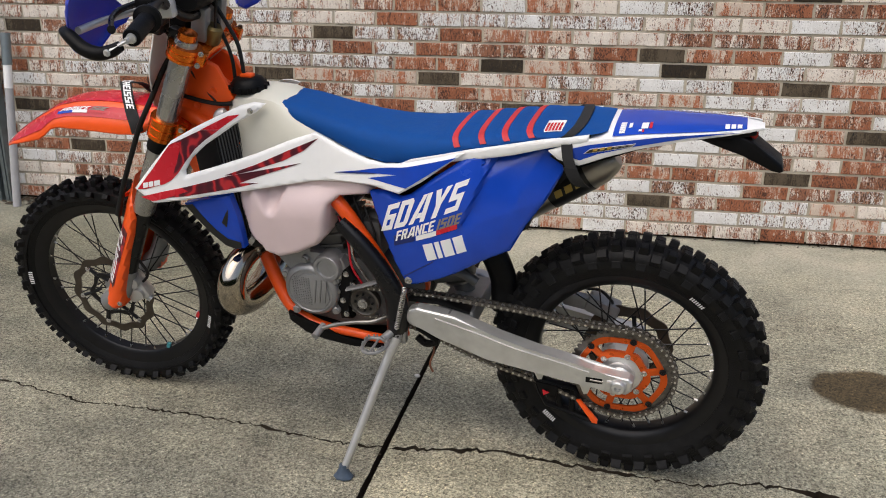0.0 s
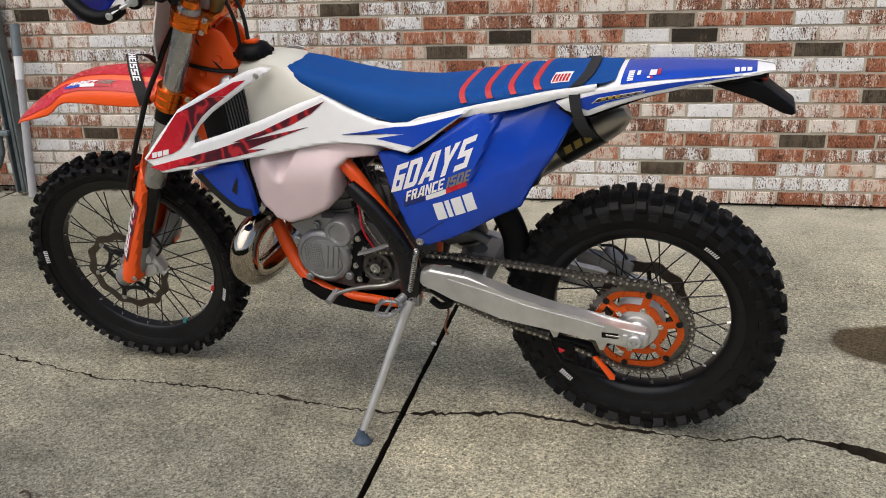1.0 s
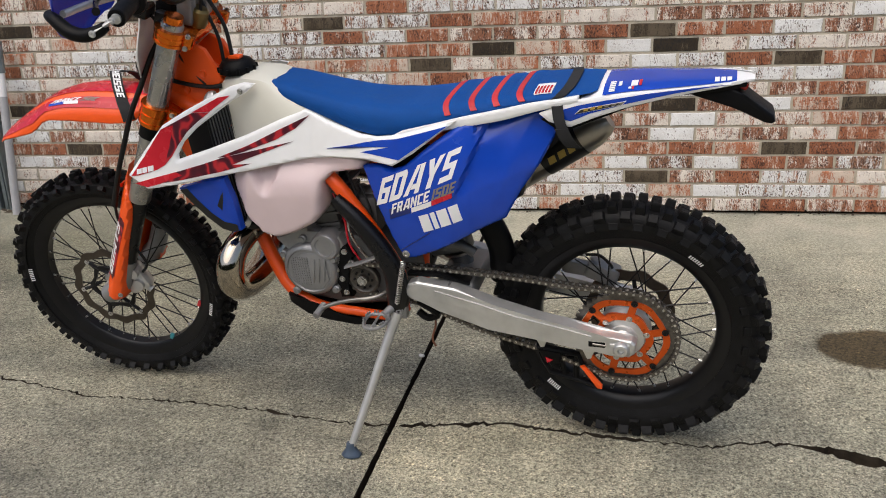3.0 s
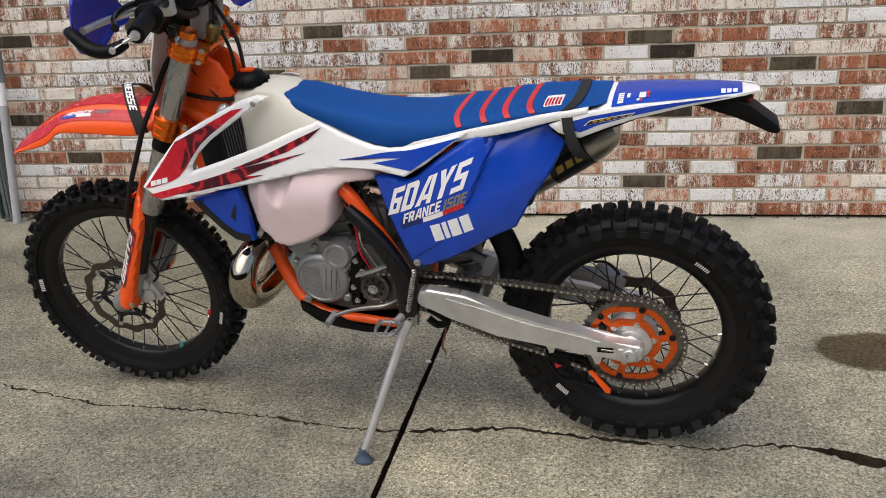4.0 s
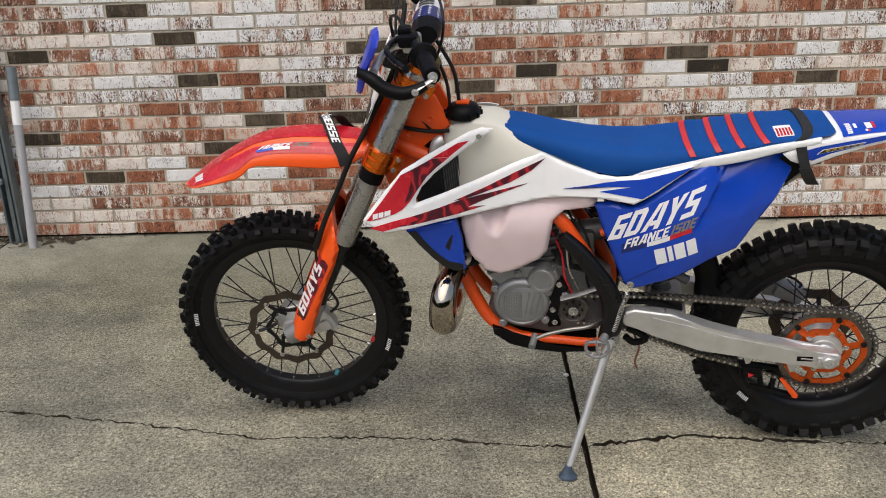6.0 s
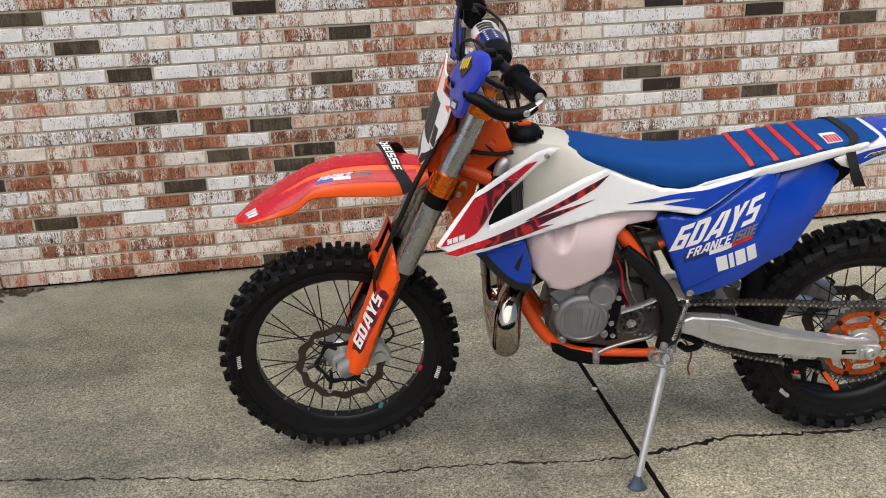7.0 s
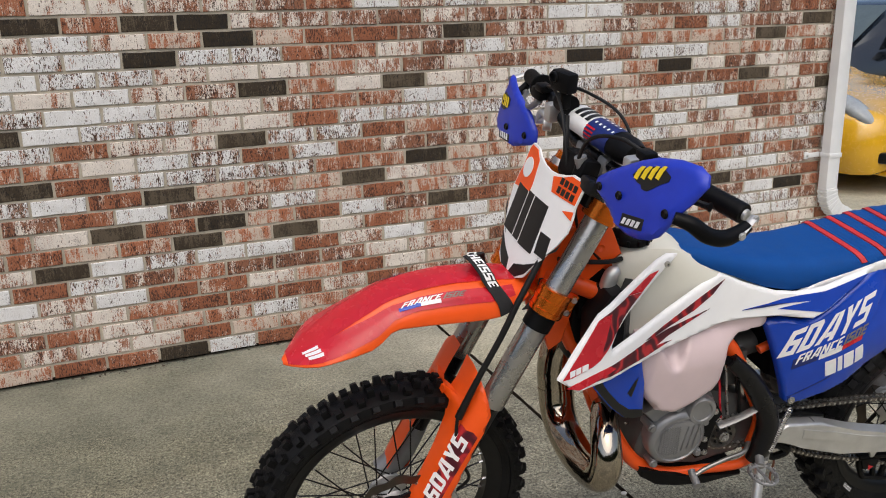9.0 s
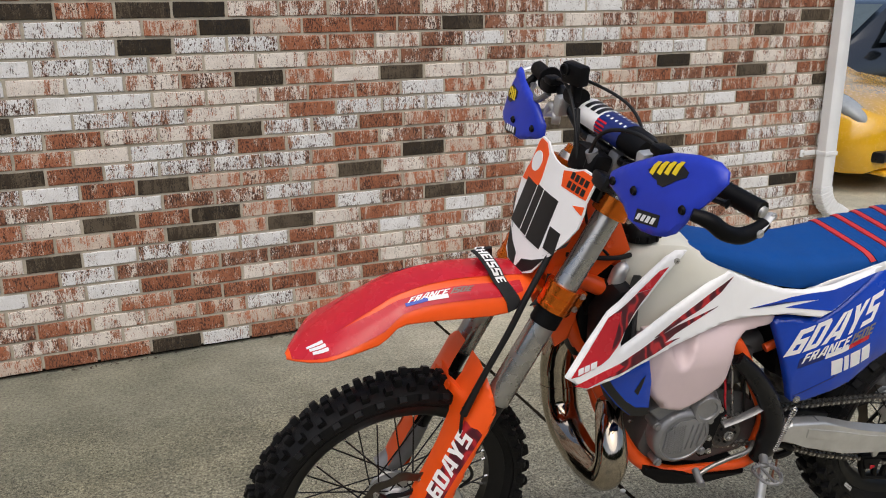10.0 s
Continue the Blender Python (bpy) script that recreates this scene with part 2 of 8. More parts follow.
def brick_material(name, body, wash, cover):
    """Wire-cut brick: upright drag marks, pits, and a worn lime wash that covers a share of the face."""
    m = bpy.data.materials.new(name)
    m.use_nodes = True
    n, l = m.node_tree.nodes, m.node_tree.links
    b = n["Principled BSDF"]
    g, oi = n.new("ShaderNodeNewGeometry"), n.new("ShaderNodeObjectInfo")
    rnd = n.new("ShaderNodeMath")
    rnd.operation = "ADD"
    l.new(oi.outputs["Random"], rnd.inputs[0])
    l.new(g.outputs["Random Per Island"], rnd.inputs[1])
    fr = n.new("ShaderNodeMath")
    fr.operation = "FRACT"
    l.new(rnd.outputs[0], fr.inputs[0])
    shift = n.new("ShaderNodeVectorMath")
    shift.operation = "SCALE"
    shift.inputs[0].default_value = (13.7, 5.1, 9.3)
    l.new(fr.outputs[0], shift.inputs["Scale"])

    def tex(sx, sz, scale, detail=5, rough=0.65):
        mp = n.new("ShaderNodeVectorMath")
        mp.operation = "MULTIPLY_ADD"
        mp.inputs[1].default_value = (sx, sx, sz)
        l.new(g.outputs["Position"], mp.inputs[0])
        l.new(shift.outputs[0], mp.inputs[2])
        t = n.new("ShaderNodeTexNoise")
        t.inputs["Scale"].default_value, t.inputs["Detail"].default_value, t.inputs["Roughness"].default_value = scale, detail, rough
        l.new(mp.outputs[0], t.inputs["Vector"])
        return t.outputs["Fac"]

    def maths(op, a, bb):
        x = n.new("ShaderNodeMath")
        x.operation = op
        for i, v in enumerate((a, bb)):
            if isinstance(v, (int, float)):
                x.inputs[i].default_value = v
            else:
                l.new(v, x.inputs[i])
        return x.outputs[0]

    drag = tex(1.0, 0.15, 170, 5, 0.75)
    blot = tex(1.0, 0.8, 14, 3)
    pit = tex(1.0, 0.34, 230, 4, 0.65)
    fine = tex(1.0, 0.75, 260, 3)
    band = tex(1.0, 0.04, 38, 2, 0.5)
    value = maths("ADD", maths("MULTIPLY", drag, 0.72), maths("ADD", maths("MULTIPLY", blot, 0.56), maths("ADD", maths("MULTIPLY", band, 0.36), maths("MULTIPLY", fine, 0.46))))
    value = maths("ADD", value, maths("MULTIPLY", maths("SUBTRACT", fr.outputs[0], 0.5), 0.20))
    mask = n.new("ShaderNodeMapRange")
    mid = 1.05 + 0.20 * (0.5 - cover) / 0.35
    mask.inputs["From Min"].default_value, mask.inputs["From Max"].default_value = mid - 0.036, mid + 0.030
    l.new(value, mask.inputs["Value"])
    tone = n.new("ShaderNodeMix")
    tone.data_type = "RGBA"
    tone.inputs[6].default_value = (*[c * 0.62 for c in body], 1)
    tone.inputs[7].default_value = (*[min(1, c * 1.35) for c in body], 1)
    l.new(maths("ADD", maths("MULTIPLY", fr.outputs[0], 0.5), maths("MULTIPLY", fine, 0.5)), tone.inputs[0])
    washc = n.new("ShaderNodeMix")
    washc.data_type = "RGBA"
    washc.inputs[6].default_value = (*[c * 0.62 for c in wash], 1)
    washc.inputs[7].default_value = (*[min(0.9, c * 1.12) for c in wash], 1)
    l.new(maths("ADD", maths("MULTIPLY", blot, 0.9), maths("MULTIPLY", maths("SUBTRACT", fine, 0.42), 1.1)), washc.inputs[0])
    mix = n.new("ShaderNodeMix")
    mix.data_type = "RGBA"
    l.new(mask.outputs[0], mix.inputs[0])
    l.new(tone.outputs[2], mix.inputs[6])
    l.new(washc.outputs[2], mix.inputs[7])
    patchy = tex(1.0, 0.6, 26, 3, 0.6)
    pits = n.new("ShaderNodeMapRange")
    pits.inputs["From Min"].default_value, pits.inputs["From Max"].default_value = 0.402, 0.428
    pits.inputs["To Min"].default_value = 0.0
    l.new(maths("ADD", pit, maths("ADD", maths("MULTIPLY", maths("SUBTRACT", band, 0.5), 0.16), maths("ADD", maths("MULTIPLY", maths("SUBTRACT", patchy, 0.5), 0.26), maths("MULTIPLY", maths("SUBTRACT", fr.outputs[0], 0.5), 0.10)))), pits.inputs["Value"])
    dark = n.new("ShaderNodeMix")
    dark.data_type = "RGBA"
    l.new(pits.outputs[0], dark.inputs[0])
    dark.inputs[6].default_value = (*[0.014 + c * 0.20 for c in body], 1)
    l.new(mix.outputs[2], dark.inputs[7])
    l.new(dark.outputs[2], b.inputs["Base Color"])
    b.inputs["Roughness"].default_value = 0.86
    b.inputs["Specular IOR Level"].default_value = 0.25
    bp = n.new("ShaderNodeBump")
    bp.inputs["Strength"].default_value, bp.inputs["Distance"].default_value = 0.8, 0.004
    l.new(maths("ADD", maths("MULTIPLY", drag, 0.6), maths("MULTIPLY", pits.outputs[0], 0.5)), bp.inputs["Height"])
    l.new(bp.outputs[0], b.inputs["Normal"])
    return m


CONCRETE = concrete("tan_aggregate_concrete", (1.0, 1.0, 1.0))
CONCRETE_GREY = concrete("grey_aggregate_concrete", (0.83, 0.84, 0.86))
MORTAR = mat("sandy_mortar", (0.44, 0.395, 0.315), 0.92, var=0.22, scale=60, bump=0.7, bscale=350, spec=0.2)
# soil and joint filler; its dark tone also paints shade inside gaps
SOIL_AND_SHADE = mat("dark_joint_filler", (0.032, 0.025, 0.018), 0.95, var=0.5, bump=0.8, bscale=150, spec=0.1)
LIME = (0.79, 0.72, 0.64)
BRICK_RED = brick_material("red_brick", (0.385, 0.146, 0.077), (0.64, 0.53, 0.435), 0.435)
BRICK_MIX = brick_material("half_washed_brick", (0.34, 0.150, 0.088), LIME, 0.535)
BRICK_WHITE = brick_material("white_washed_brick", (0.40, 0.20, 0.12), (0.88, 0.85, 0.80), 0.72)
BRICK_DARK = brick_material("charcoal_brick", (0.050, 0.037, 0.024), (0.115, 0.090, 0.062), 0.42)

# ---- shape helpers ----
from mathutils.geometry import delaunay_2d_cdt


def finish(bm, smooth=True):
    bmesh.ops.recalc_face_normals(bm, faces=bm.faces)
    for f in bm.faces:
        f.smooth = smooth
    if smooth:
        for e in bm.edges:
            if len(e.link_faces) == 2 and e.calc_face_angle(0) > 0.7:
                e.smooth = False


def part(name, bm, material, parent=None, label="", m=None, smooth=True, recalc=True):
    """Links a bmesh as one mesh object under a thing or a part."""
    if recalc:
        finish(bm, smooth)
    me = bpy.data.meshes.new(name)
    bm.to_mesh(me)
    bm.free()
    me.materials.append(material)
    ob = new(name, me)
    if parent:
        ob.parent = parent
    if m is not None:
        ob.matrix_basis = m
    if label:
        ob["label"] = label
    return ob


def again(ob, m, parent=None):
    """Another object on the same mesh."""
    o = new(ob.name.split(".")[0], ob.data)
    o.parent, o.matrix_basis = parent or ob.parent, m
    return o


def thing(name, label, category, m=None, group="", kind=""):
    e = new(name)
    e.empty_display_size = 0.1
    if m is not None:
        e.matrix_basis = m
    return tagged(e, label, category, group, kind)


def absorb(bm, other):
    me = bpy.data.meshes.new("tmp")
    other.to_mesh(me)
    other.free()
    bm.from_mesh(me)
    bpy.data.meshes.remove(me)


def spline(pts, per=6, closed=False):
    """Catmull-Rom through the points; points may carry a radius as a further number."""
    p = [np.array(q, float) for q in pts]
    n = len(p)
    out = []
    for i in range(n if closed else n - 1):
        a, b, c, d = (p[(i + k) % n] if closed else p[min(max(i + k, 0), n - 1)] for k in (-1, 0, 1, 2))
        for s in range(per):
            t = s / per
            out.append(0.5 * (2 * b + (c - a) * t + (2 * a - 5 * b + 4 * c - d) * t * t + (3 * b - a - 3 * c + d) * t ** 3))
    if not closed:
        out.append(p[-1])
    return out


def tube(bm, pts, r=0.01, seg=10, per=6, closed=False, cap=True, flat=1.0):
    """A round bar along the points. A point may carry its own radius as fourth number."""
    full = [(*q, r) if len(q) == 3 else q for q in pts]
    line = spline(full, per, closed) if per > 1 else [np.array(q, float) for q in full]
    n = len(line)
    rings, up = [], None
    for i, q in enumerate(line):
        a = line[(i - 1) % n] if closed or i > 0 else q
        b = line[(i + 1) % n] if closed or i < n - 1 else q
        d = Vector(b[:3]) - Vector(a[:3])
        d.normalize()
        if up is None:
            up = d.orthogonal().normalized() if flat == 1.0 else (Vector((0, 1, 0)) - d * d.y).normalized()
        up = (up - d * up.dot(d)).normalized()
        side = d.cross(up)
        c = Vector(q[:3])
        rings.append([bm.verts.new(c + (up * math.cos(k * math.tau / seg) + side * math.sin(k * math.tau / seg) * flat) * q[3]) for k in range(seg)])
    for i in range(n if closed else n - 1):
        A, B = rings[i], rings[(i + 1) % n]
        for k in range(seg):
            bm.faces.new((A[k], A[(k + 1) % seg], B[(k + 1) % seg], B[k]))
    if cap and not closed:
        bm.faces.new(rings[0][::-1])
        bm.faces.new(rings[-1])
    return bm


def lathe(bm, prof, c=(0, 0, 0), seg=32, rot=None):
    """Turns (along, radius) pairs about the y axis."""
    rings = []
    rot = rot or Matrix.Identity(3)
    for y, r in prof:
        if r <= 1e-6:
            rings.append([bm.verts.new(Vector(c) + rot @ Vector((0, y, 0)))])
        else:
            rings.append([bm.verts.new(Vector(c) + rot @ Vector((r * math.cos(k * math.tau / seg), y, r * math.sin(k * math.tau / seg)))) for k in range(seg)])
    for A, B in zip(rings, rings[1:]):
        for k in range(seg):
            j = (k + 1) % seg
            if len(A) == 1 and len(B) > 1:
                bm.faces.new((A[0], B[j], B[k]))
            elif len(B) == 1 and len(A) > 1:
                bm.faces.new((A[k], A[j], B[0]))
            elif len(A) > 1:
                bm.faces.new((A[k], A[j], B[j], B[k]))
    return bm


def box(bm, c, s, bevel=0.0, rot=None, seg=2):
    t = bmesh.new()
    bmesh.ops.create_cube(t, size=1)
    for v in t.verts:
        v.co = Vector((v.co.x * s[0], v.co.y * s[1], v.co.z * s[2]))
    if bevel:
        bmesh.ops.bevel(t, geom=t.edges[:], offset=bevel, segments=seg, affect="EDGES", profile=0.5)
    m = Matrix.Translation(c) @ (rot.to_4x4() if rot else Matrix.Identity(4))
    t.transform(m)
    absorb(bm, t)
    return bm


def prism(bm, outline, y0, y1, bevel=0.0, seg=2):
    """An outline in x and z, drawn out along y."""
    t = bmesh.new()
    a = [t.verts.new((x, y0, z)) for x, z in outline]
    b = [t.verts.new((x, y1, z)) for x, z in outline]
    n = len(a)
    t.faces.new(a)
    t.faces.new(b[::-1])
    for i in range(n):
        t.faces.new((a[i], b[i], b[(i + 1) % n], a[(i + 1) % n]))
    if bevel:
        cap = [e for e in t.edges if abs(e.verts[0].co.y - e.verts[1].co.y) < 1e-6]
        bmesh.ops.bevel(t, geom=cap, offset=bevel, segments=seg, affect="EDGES", profile=0.5)
    absorb(bm, t)
    return bm


def inside(px, pz, poly):
    k = np.zeros(len(px), bool)
    for (x1, z1), (x2, z2) in zip(poly, poly[1:] + poly[:1]):
        c = (z1 > pz) != (z2 > pz)
        k ^= c & (px < (x2 - x1) * (pz - z1) / (z2 - z1 + 1e-12) + x1)
    return k


def edge_distance(px, pz, poly):
    d = np.full(len(px), 9.0)
    for (x1, z1), (x2, z2) in zip(poly, poly[1:] + poly[:1]):
        ux, uz = x2 - x1, z2 - z1
        t = np.clip(((px - x1) * ux + (pz - z1) * uz) / (ux * ux + uz * uz + 1e-12), 0, 1)
        d = np.minimum(d, np.hypot(px - x1 - t * ux, pz - z1 - t * uz))
    return d


def fill(outline, step, hole=None):
    """Triangles over an outline: points and index triples."""
    def dense(poly):
        out = []
        for (x1, z1), (x2, z2) in zip(poly, poly[1:] + poly[:1]):
            k = max(1, int(math.hypot(x2 - x1, z2 - z1) / step))
            out += [(x1 + (x2 - x1) * i / k, z1 + (z2 - z1) * i / k) for i in range(k)]
        return out
    rim = dense(outline)
    hr = dense(hole) if hole else []
    xs, zs = [p[0] for p in rim], [p[1] for p in rim]
    gx, gz = np.meshgrid(np.arange(min(xs), max(xs), step), np.arange(min(zs), max(zs), step * 0.87))
    gx = gx + (np.arange(gx.shape[0]) % 2)[:, None] * step * 0.5
    gx, gz = gx.ravel(), gz.ravel()
    keep = inside(gx, gz, rim) & (edge_distance(gx, gz, rim) > step * 0.45)
    if hole:
        keep &= ~inside(gx, gz, hr) & (edge_distance(gx, gz, hr) > step * 0.45)
    pts = rim + hr + list(zip(gx[keep].tolist(), gz[keep].tolist()))
    n, h = len(rim), len(hr)
    edges = [(n + i, n + (i + 1) % h) for i in range(h)]
    v, _, f, *_ = delaunay_2d_cdt([Vector(p) for p in pts], edges, [list(range(n))], 1, 1e-7)
    v = np.array([(q.x, q.y) for q in v])
    f = [t for t in f if len(t) == 3]
    if hole:
        c = np.array([v[list(t)].mean(0) for t in f])
        bad = inside(c[:, 0], c[:, 1], hr)
        f = [t for t, k in zip(f, bad) if not k]
    return v, f, rim, hr


def shell(bm, outline, f, r=0.006, depth=0.004, step=0.014, hole=None, side=-1, place=None):
    """A moulded panel over an outline in x and z: f(x, z) is its distance from the middle plane, r rounds its rim."""
    v, tris, rim, hr = fill(outline, step, hole)
    d = edge_distance(v[:, 0], v[:, 1], rim)
    if hole:
        d = np.minimum(d, edge_distance(v[:, 0], v[:, 1], hr))
    e = np.clip(r - d, 0, r) if r else np.zeros(len(d))
    drop = (r - np.sqrt(np.maximum(r * r - e * e, 0))) if r else e
    place = place or (lambda x, z, y: (x, side * y, z))
    vs = [bm.verts.new(place(x, z, f(x, z) - dr)) for (x, z), dr in zip(v, drop)]
    fs = []
    for t in tris:
        try:
            fs.append(bm.faces.new([vs[i] for i in t]))
        except ValueError:
            pass
    if depth:
        border = [ed for ed in bm.edges if len(ed.link_faces) == 1 and ed.link_faces[0] in set(fs)]
        back = {}
        for i, (x, z) in enumerate(v):
            back[vs[i]] = (x, z, f(x, z) - drop[i] - depth)
        low = {}
        for ed in border:
            for q in ed.verts:
                if q not in low:
                    low[q] = bm.verts.new(place(*back[q]))
            a, b = ed.verts
            bm.faces.new((a, b, low[b], low[a]))
    return bm


def loft(bm, rings, closed_ring=True, caps=True):
    vs = [[bm.verts.new(p) for p in ring] for ring in rings]
    for A, B in zip(vs, vs[1:]):
        n = len(A)
        for k in range(n if closed_ring else n - 1):
            bm.faces.new((A[k], A[(k + 1) % n], B[(k + 1) % n], B[k]))
    if caps and closed_ring:
        bm.faces.new(vs[0][::-1])
        bm.faces.new(vs[-1])
    return bm


# block capitals of the event lettering: each is a few flat bars in a cell one high
GLYPHS = {
    "6": (0.62, [((0, 0), (0.22, 0), (0.22, 1), (0, 1)), ((0.22, 0.80), (0.62, 0.80), (0.62, 1), (0.22, 1)), ((0.22, 0.42), (0.62, 0.42), (0.62, 0.61), (0.22, 0.61)), ((0.22, 0), (0.62, 0), (0.62, 0.19), (0.22, 0.19)), ((0.40, 0.19), (0.62, 0.19), (0.62, 0.42), (0.40, 0.42))]),
    "D": (0.66, [((0, 0), (0.23, 0), (0.23, 1), (0, 1)), ((0.23, 0.81), (0.66, 0.81), (0.66, 0.88), (0.56, 1), (0.23, 1)), ((0.23, 0), (0.56, 0), (0.66, 0.12), (0.66, 0.19), (0.23, 0.19)), ((0.43, 0.19), (0.66, 0.19), (0.66, 0.81), (0.43, 0.81))]),
    "A": (0.78, [((0, 0), (0.24, 0), (0.50, 1), (0.30, 1)), ((0.55, 0), (0.78, 0), (0.72, 1), (0.50, 1)), ((0.30, 0.18), (0.54, 0.18), (0.53, 0.36), (0.345, 0.36))]),
    "Y": (0.72, [((0, 1), (0.25, 1), (0.36, 0.66), (0.47, 1), (0.72, 1), (0.48, 0.44), (0.48, 0), (0.24, 0), (0.24, 0.44))]),
    "S": (0.62, [((0, 0.80), (0.62, 0.80), (0.62, 1), (0, 1)), ((0, 0.60), (0.22, 0.60), (0.22, 0.80), (0, 0.80)), ((0, 0.41), (0.62, 0.41), (0.62, 0.60), (0, 0.60)), ((0.40, 0.20), (0.62, 0.20), (0.62, 0.41), (0.40, 0.41)), ((0, 0), (0.62, 0), (0.62, 0.20), (0, 0.20))]),
    "F": (0.56, [((0, 0), (0.22, 0), (0.22, 1), (0, 1)), ((0.22, 0.80), (0.56, 0.80), (0.56, 1), (0.22, 1)), ((0.22, 0.42), (0.52, 0.42), (0.52, 0.61), (0.22, 0.61))]),
    "R": (0.64, [((0, 0), (0.22, 0), (0.22, 1), (0, 1)), ((0.22, 0.81), (0.64, 0.81), (0.60, 1), (0.22, 1)), ((0.42, 0.58), (0.64, 0.58), (0.64, 0.81), (0.42, 0.81)), ((0.22, 0.38), (0.60, 0.38), (0.64, 0.58), (0.22, 0.58)), ((0.40, 0), (0.66, 0), (0.54, 0.38), (0.30, 0.38))]),
    "N": (0.68, [((0, 0), (0.21, 0), (0.21, 1), (0, 1)), ((0.47, 0), (0.68, 0), (0.68, 1), (0.47, 1)), ((0.21, 0.62), (0.47, 0.02), (0.47, 0.42), (0.21, 1))]),
    "C": (0.60, [((0, 0), (0.22, 0), (0.22, 1), (0, 1)), ((0.22, 0.80), (0.60, 0.80), (0.60, 1), (0.22, 1)), ((0.22, 0), (0.60, 0), (0.60, 0.20), (0.22, 0.20))]),
    "E": (0.58, [((0, 0), (0.22, 0), (0.22, 1), (0, 1)), ((0.22, 0.81), (0.58, 0.81), (0.58, 1), (0.22, 1)), ((0.22, 0.41), (0.52, 0.41), (0.52, 0.59), (0.22, 0.59)), ((0.22, 0), (0.58, 0), (0.58, 0.19), (0.22, 0.19))]),
    "I": (0.22, [((0, 0), (0.22, 0), (0.22, 1), (0, 1))]),
    "H": (0.64, [((0, 0), (0.21, 0), (0.21, 1), (0, 1)), ((0.43, 0), (0.64, 0), (0.64, 1), (0.43, 1)), ((0.21, 0.41), (0.43, 0.41), (0.43, 0.60), (0.21, 0.60))]),
}


def lettering(body, height):
    """Flat block letters: a bmesh in x and y that starts at the origin, and its width."""
    bm, x = bmesh.new(), 0.0
    for ch in body:
        wide, bars = GLYPHS[ch]
        for bar in bars:
            pts, tris, *_ = fill(list(bar), 0.16)
            vs = [bm.verts.new(((x + a) * height, b * height, 0)) for a, b in pts]
            for t in tris:
                bm.faces.new([vs[i] for i in t])
        x += wide + 0.10
    return bm, (x - 0.10) * height


def write(body, height, x, z, angle, f, width, slant=0.25, side=-1, lift=0.0016):
    """Letters laid on a panel f(x, z); width is the length of their base line."""
    bm, w = lettering(body, height)
    k = width / w
    ca, sa = math.cos(radians(angle)), math.sin(radians(angle))
    for v in bm.verts:
        h = v.co.y
        u = v.co.x * k + slant * h
        X, Z = x + u * ca - h * sa, z + u * sa + h * ca
        v.co = (X, side * (f(X, Z) + lift), Z)
    bmesh.ops.recalc_face_normals(bm, faces=bm.faces)
    return bm


def patch(bm, outline, f, lift=0.0012, side=-1, step=0.012):
    """A thin sticker on a panel f(x, z)."""
    return shell(bm, outline, lambda x, z: f(x, z) + lift, 0, 0.0008, step, None, side)


def bar_outline(x, z, w, h, angle, slant=0.25):
    ca, sa = math.cos(radians(angle)), math.sin(radians(angle))
    return [(x + (u + slant * v) * ca - v * sa, z + (u + slant * v) * sa + v * ca) for u, v in ((0, 0), (w, 0), (w, h), (0, h))]


def lerp(x, pts):
    return float(np.interp(x, [p[0] for p in pts], [p[1] for p in pts]))


# ---- ground ----
GROUND_EDGE = 1200.0
bm = bmesh.new()
bmesh.ops.create_grid(bm, x_segments=2, y_segments=2, size=GROUND_EDGE)
bmesh.ops.translate(bm, verts=bm.verts, vec=(0, 0, -0.035))
ground = part("ground", bm, SOIL_AND_SHADE)
tagged(ground, "dark soil and joint filler under the concrete slabs", "ground", kind="structure")

pavement = thing("pavement", "weathered exposed-aggregate concrete driveway with a long jagged crack", "pavement", kind="structure")
rng = random.Random(4)
JOINT = -0.322
TURNS = ((-6.0, 2.75), (-3.4, 2.46), (-2.23, 2.355), (-1.66, 2.25), (-1.305, 2.168), (-0.84, 2.16), (-0.5, 2.112), (-0.32, 2.108), (-0.2, 2.127), (0.0, 2.16), (0.15, 2.137), (0.5, 2.105), (0.72, 2.155), (0.93, 2.08), (2.0, 1.95), (5.0, 1.9))


def crack_line(x):
    return lerp(x, TURNS) + 0.012 * noise.noise((x * 9, 0, 1)) + 0.012 * noise.noise((x * 31, 0, 5)) + 0.012 * noise.noise((x * 90, 0, 9))


def crack_gap(x):
    return 0.0022 + 0.009 * max(0, noise.noise((x * 14, 3, 0)) + 0.10) + 0.006 * max(0, noise.noise((x * 60, 7, 0))) + (0.003 if -0.3 < x < 0.35 else 0) + 0.024 * math.exp(-((x - 0.87) / 0.09) ** 2)


def slab(outline, mix=None):
    bm = bmesh.new()
    top = [bm.verts.new((x, y, 0)) for x, y in outline]
    bm.faces.new(top)
    c = bmesh.ops.extrude_face_region(bm, geom=bm.faces[:])
    for v in c["geom"]:
        if isinstance(v, bmesh.types.BMVert):
            v.co.z = -0.06
    rim = [e for e in bm.edges if all(abs(v.co.z) < 1e-6 for v in e.verts)]
    bmesh.ops.bevel(bm, geom=rim, offset=0.0015, segments=1, affect="EDGES")
    bmesh.ops.triangulate(bm, faces=[f for f in bm.faces if len(f.verts) > 4])
    bmesh.ops.recalc_face_normals(bm, faces=bm.faces)
    # slab sides take the dark soil tone, which paints the cracks' inner shade
    for f in bm.faces:
        f.material_index = 1 if abs(f.normal.z) < 0.5 else 0
    ob = part("slab", bm, mix or CONCRETE, pavement, smooth=False)
    ob.data.materials.append(SOIL_AND_SHADE)
    return ob


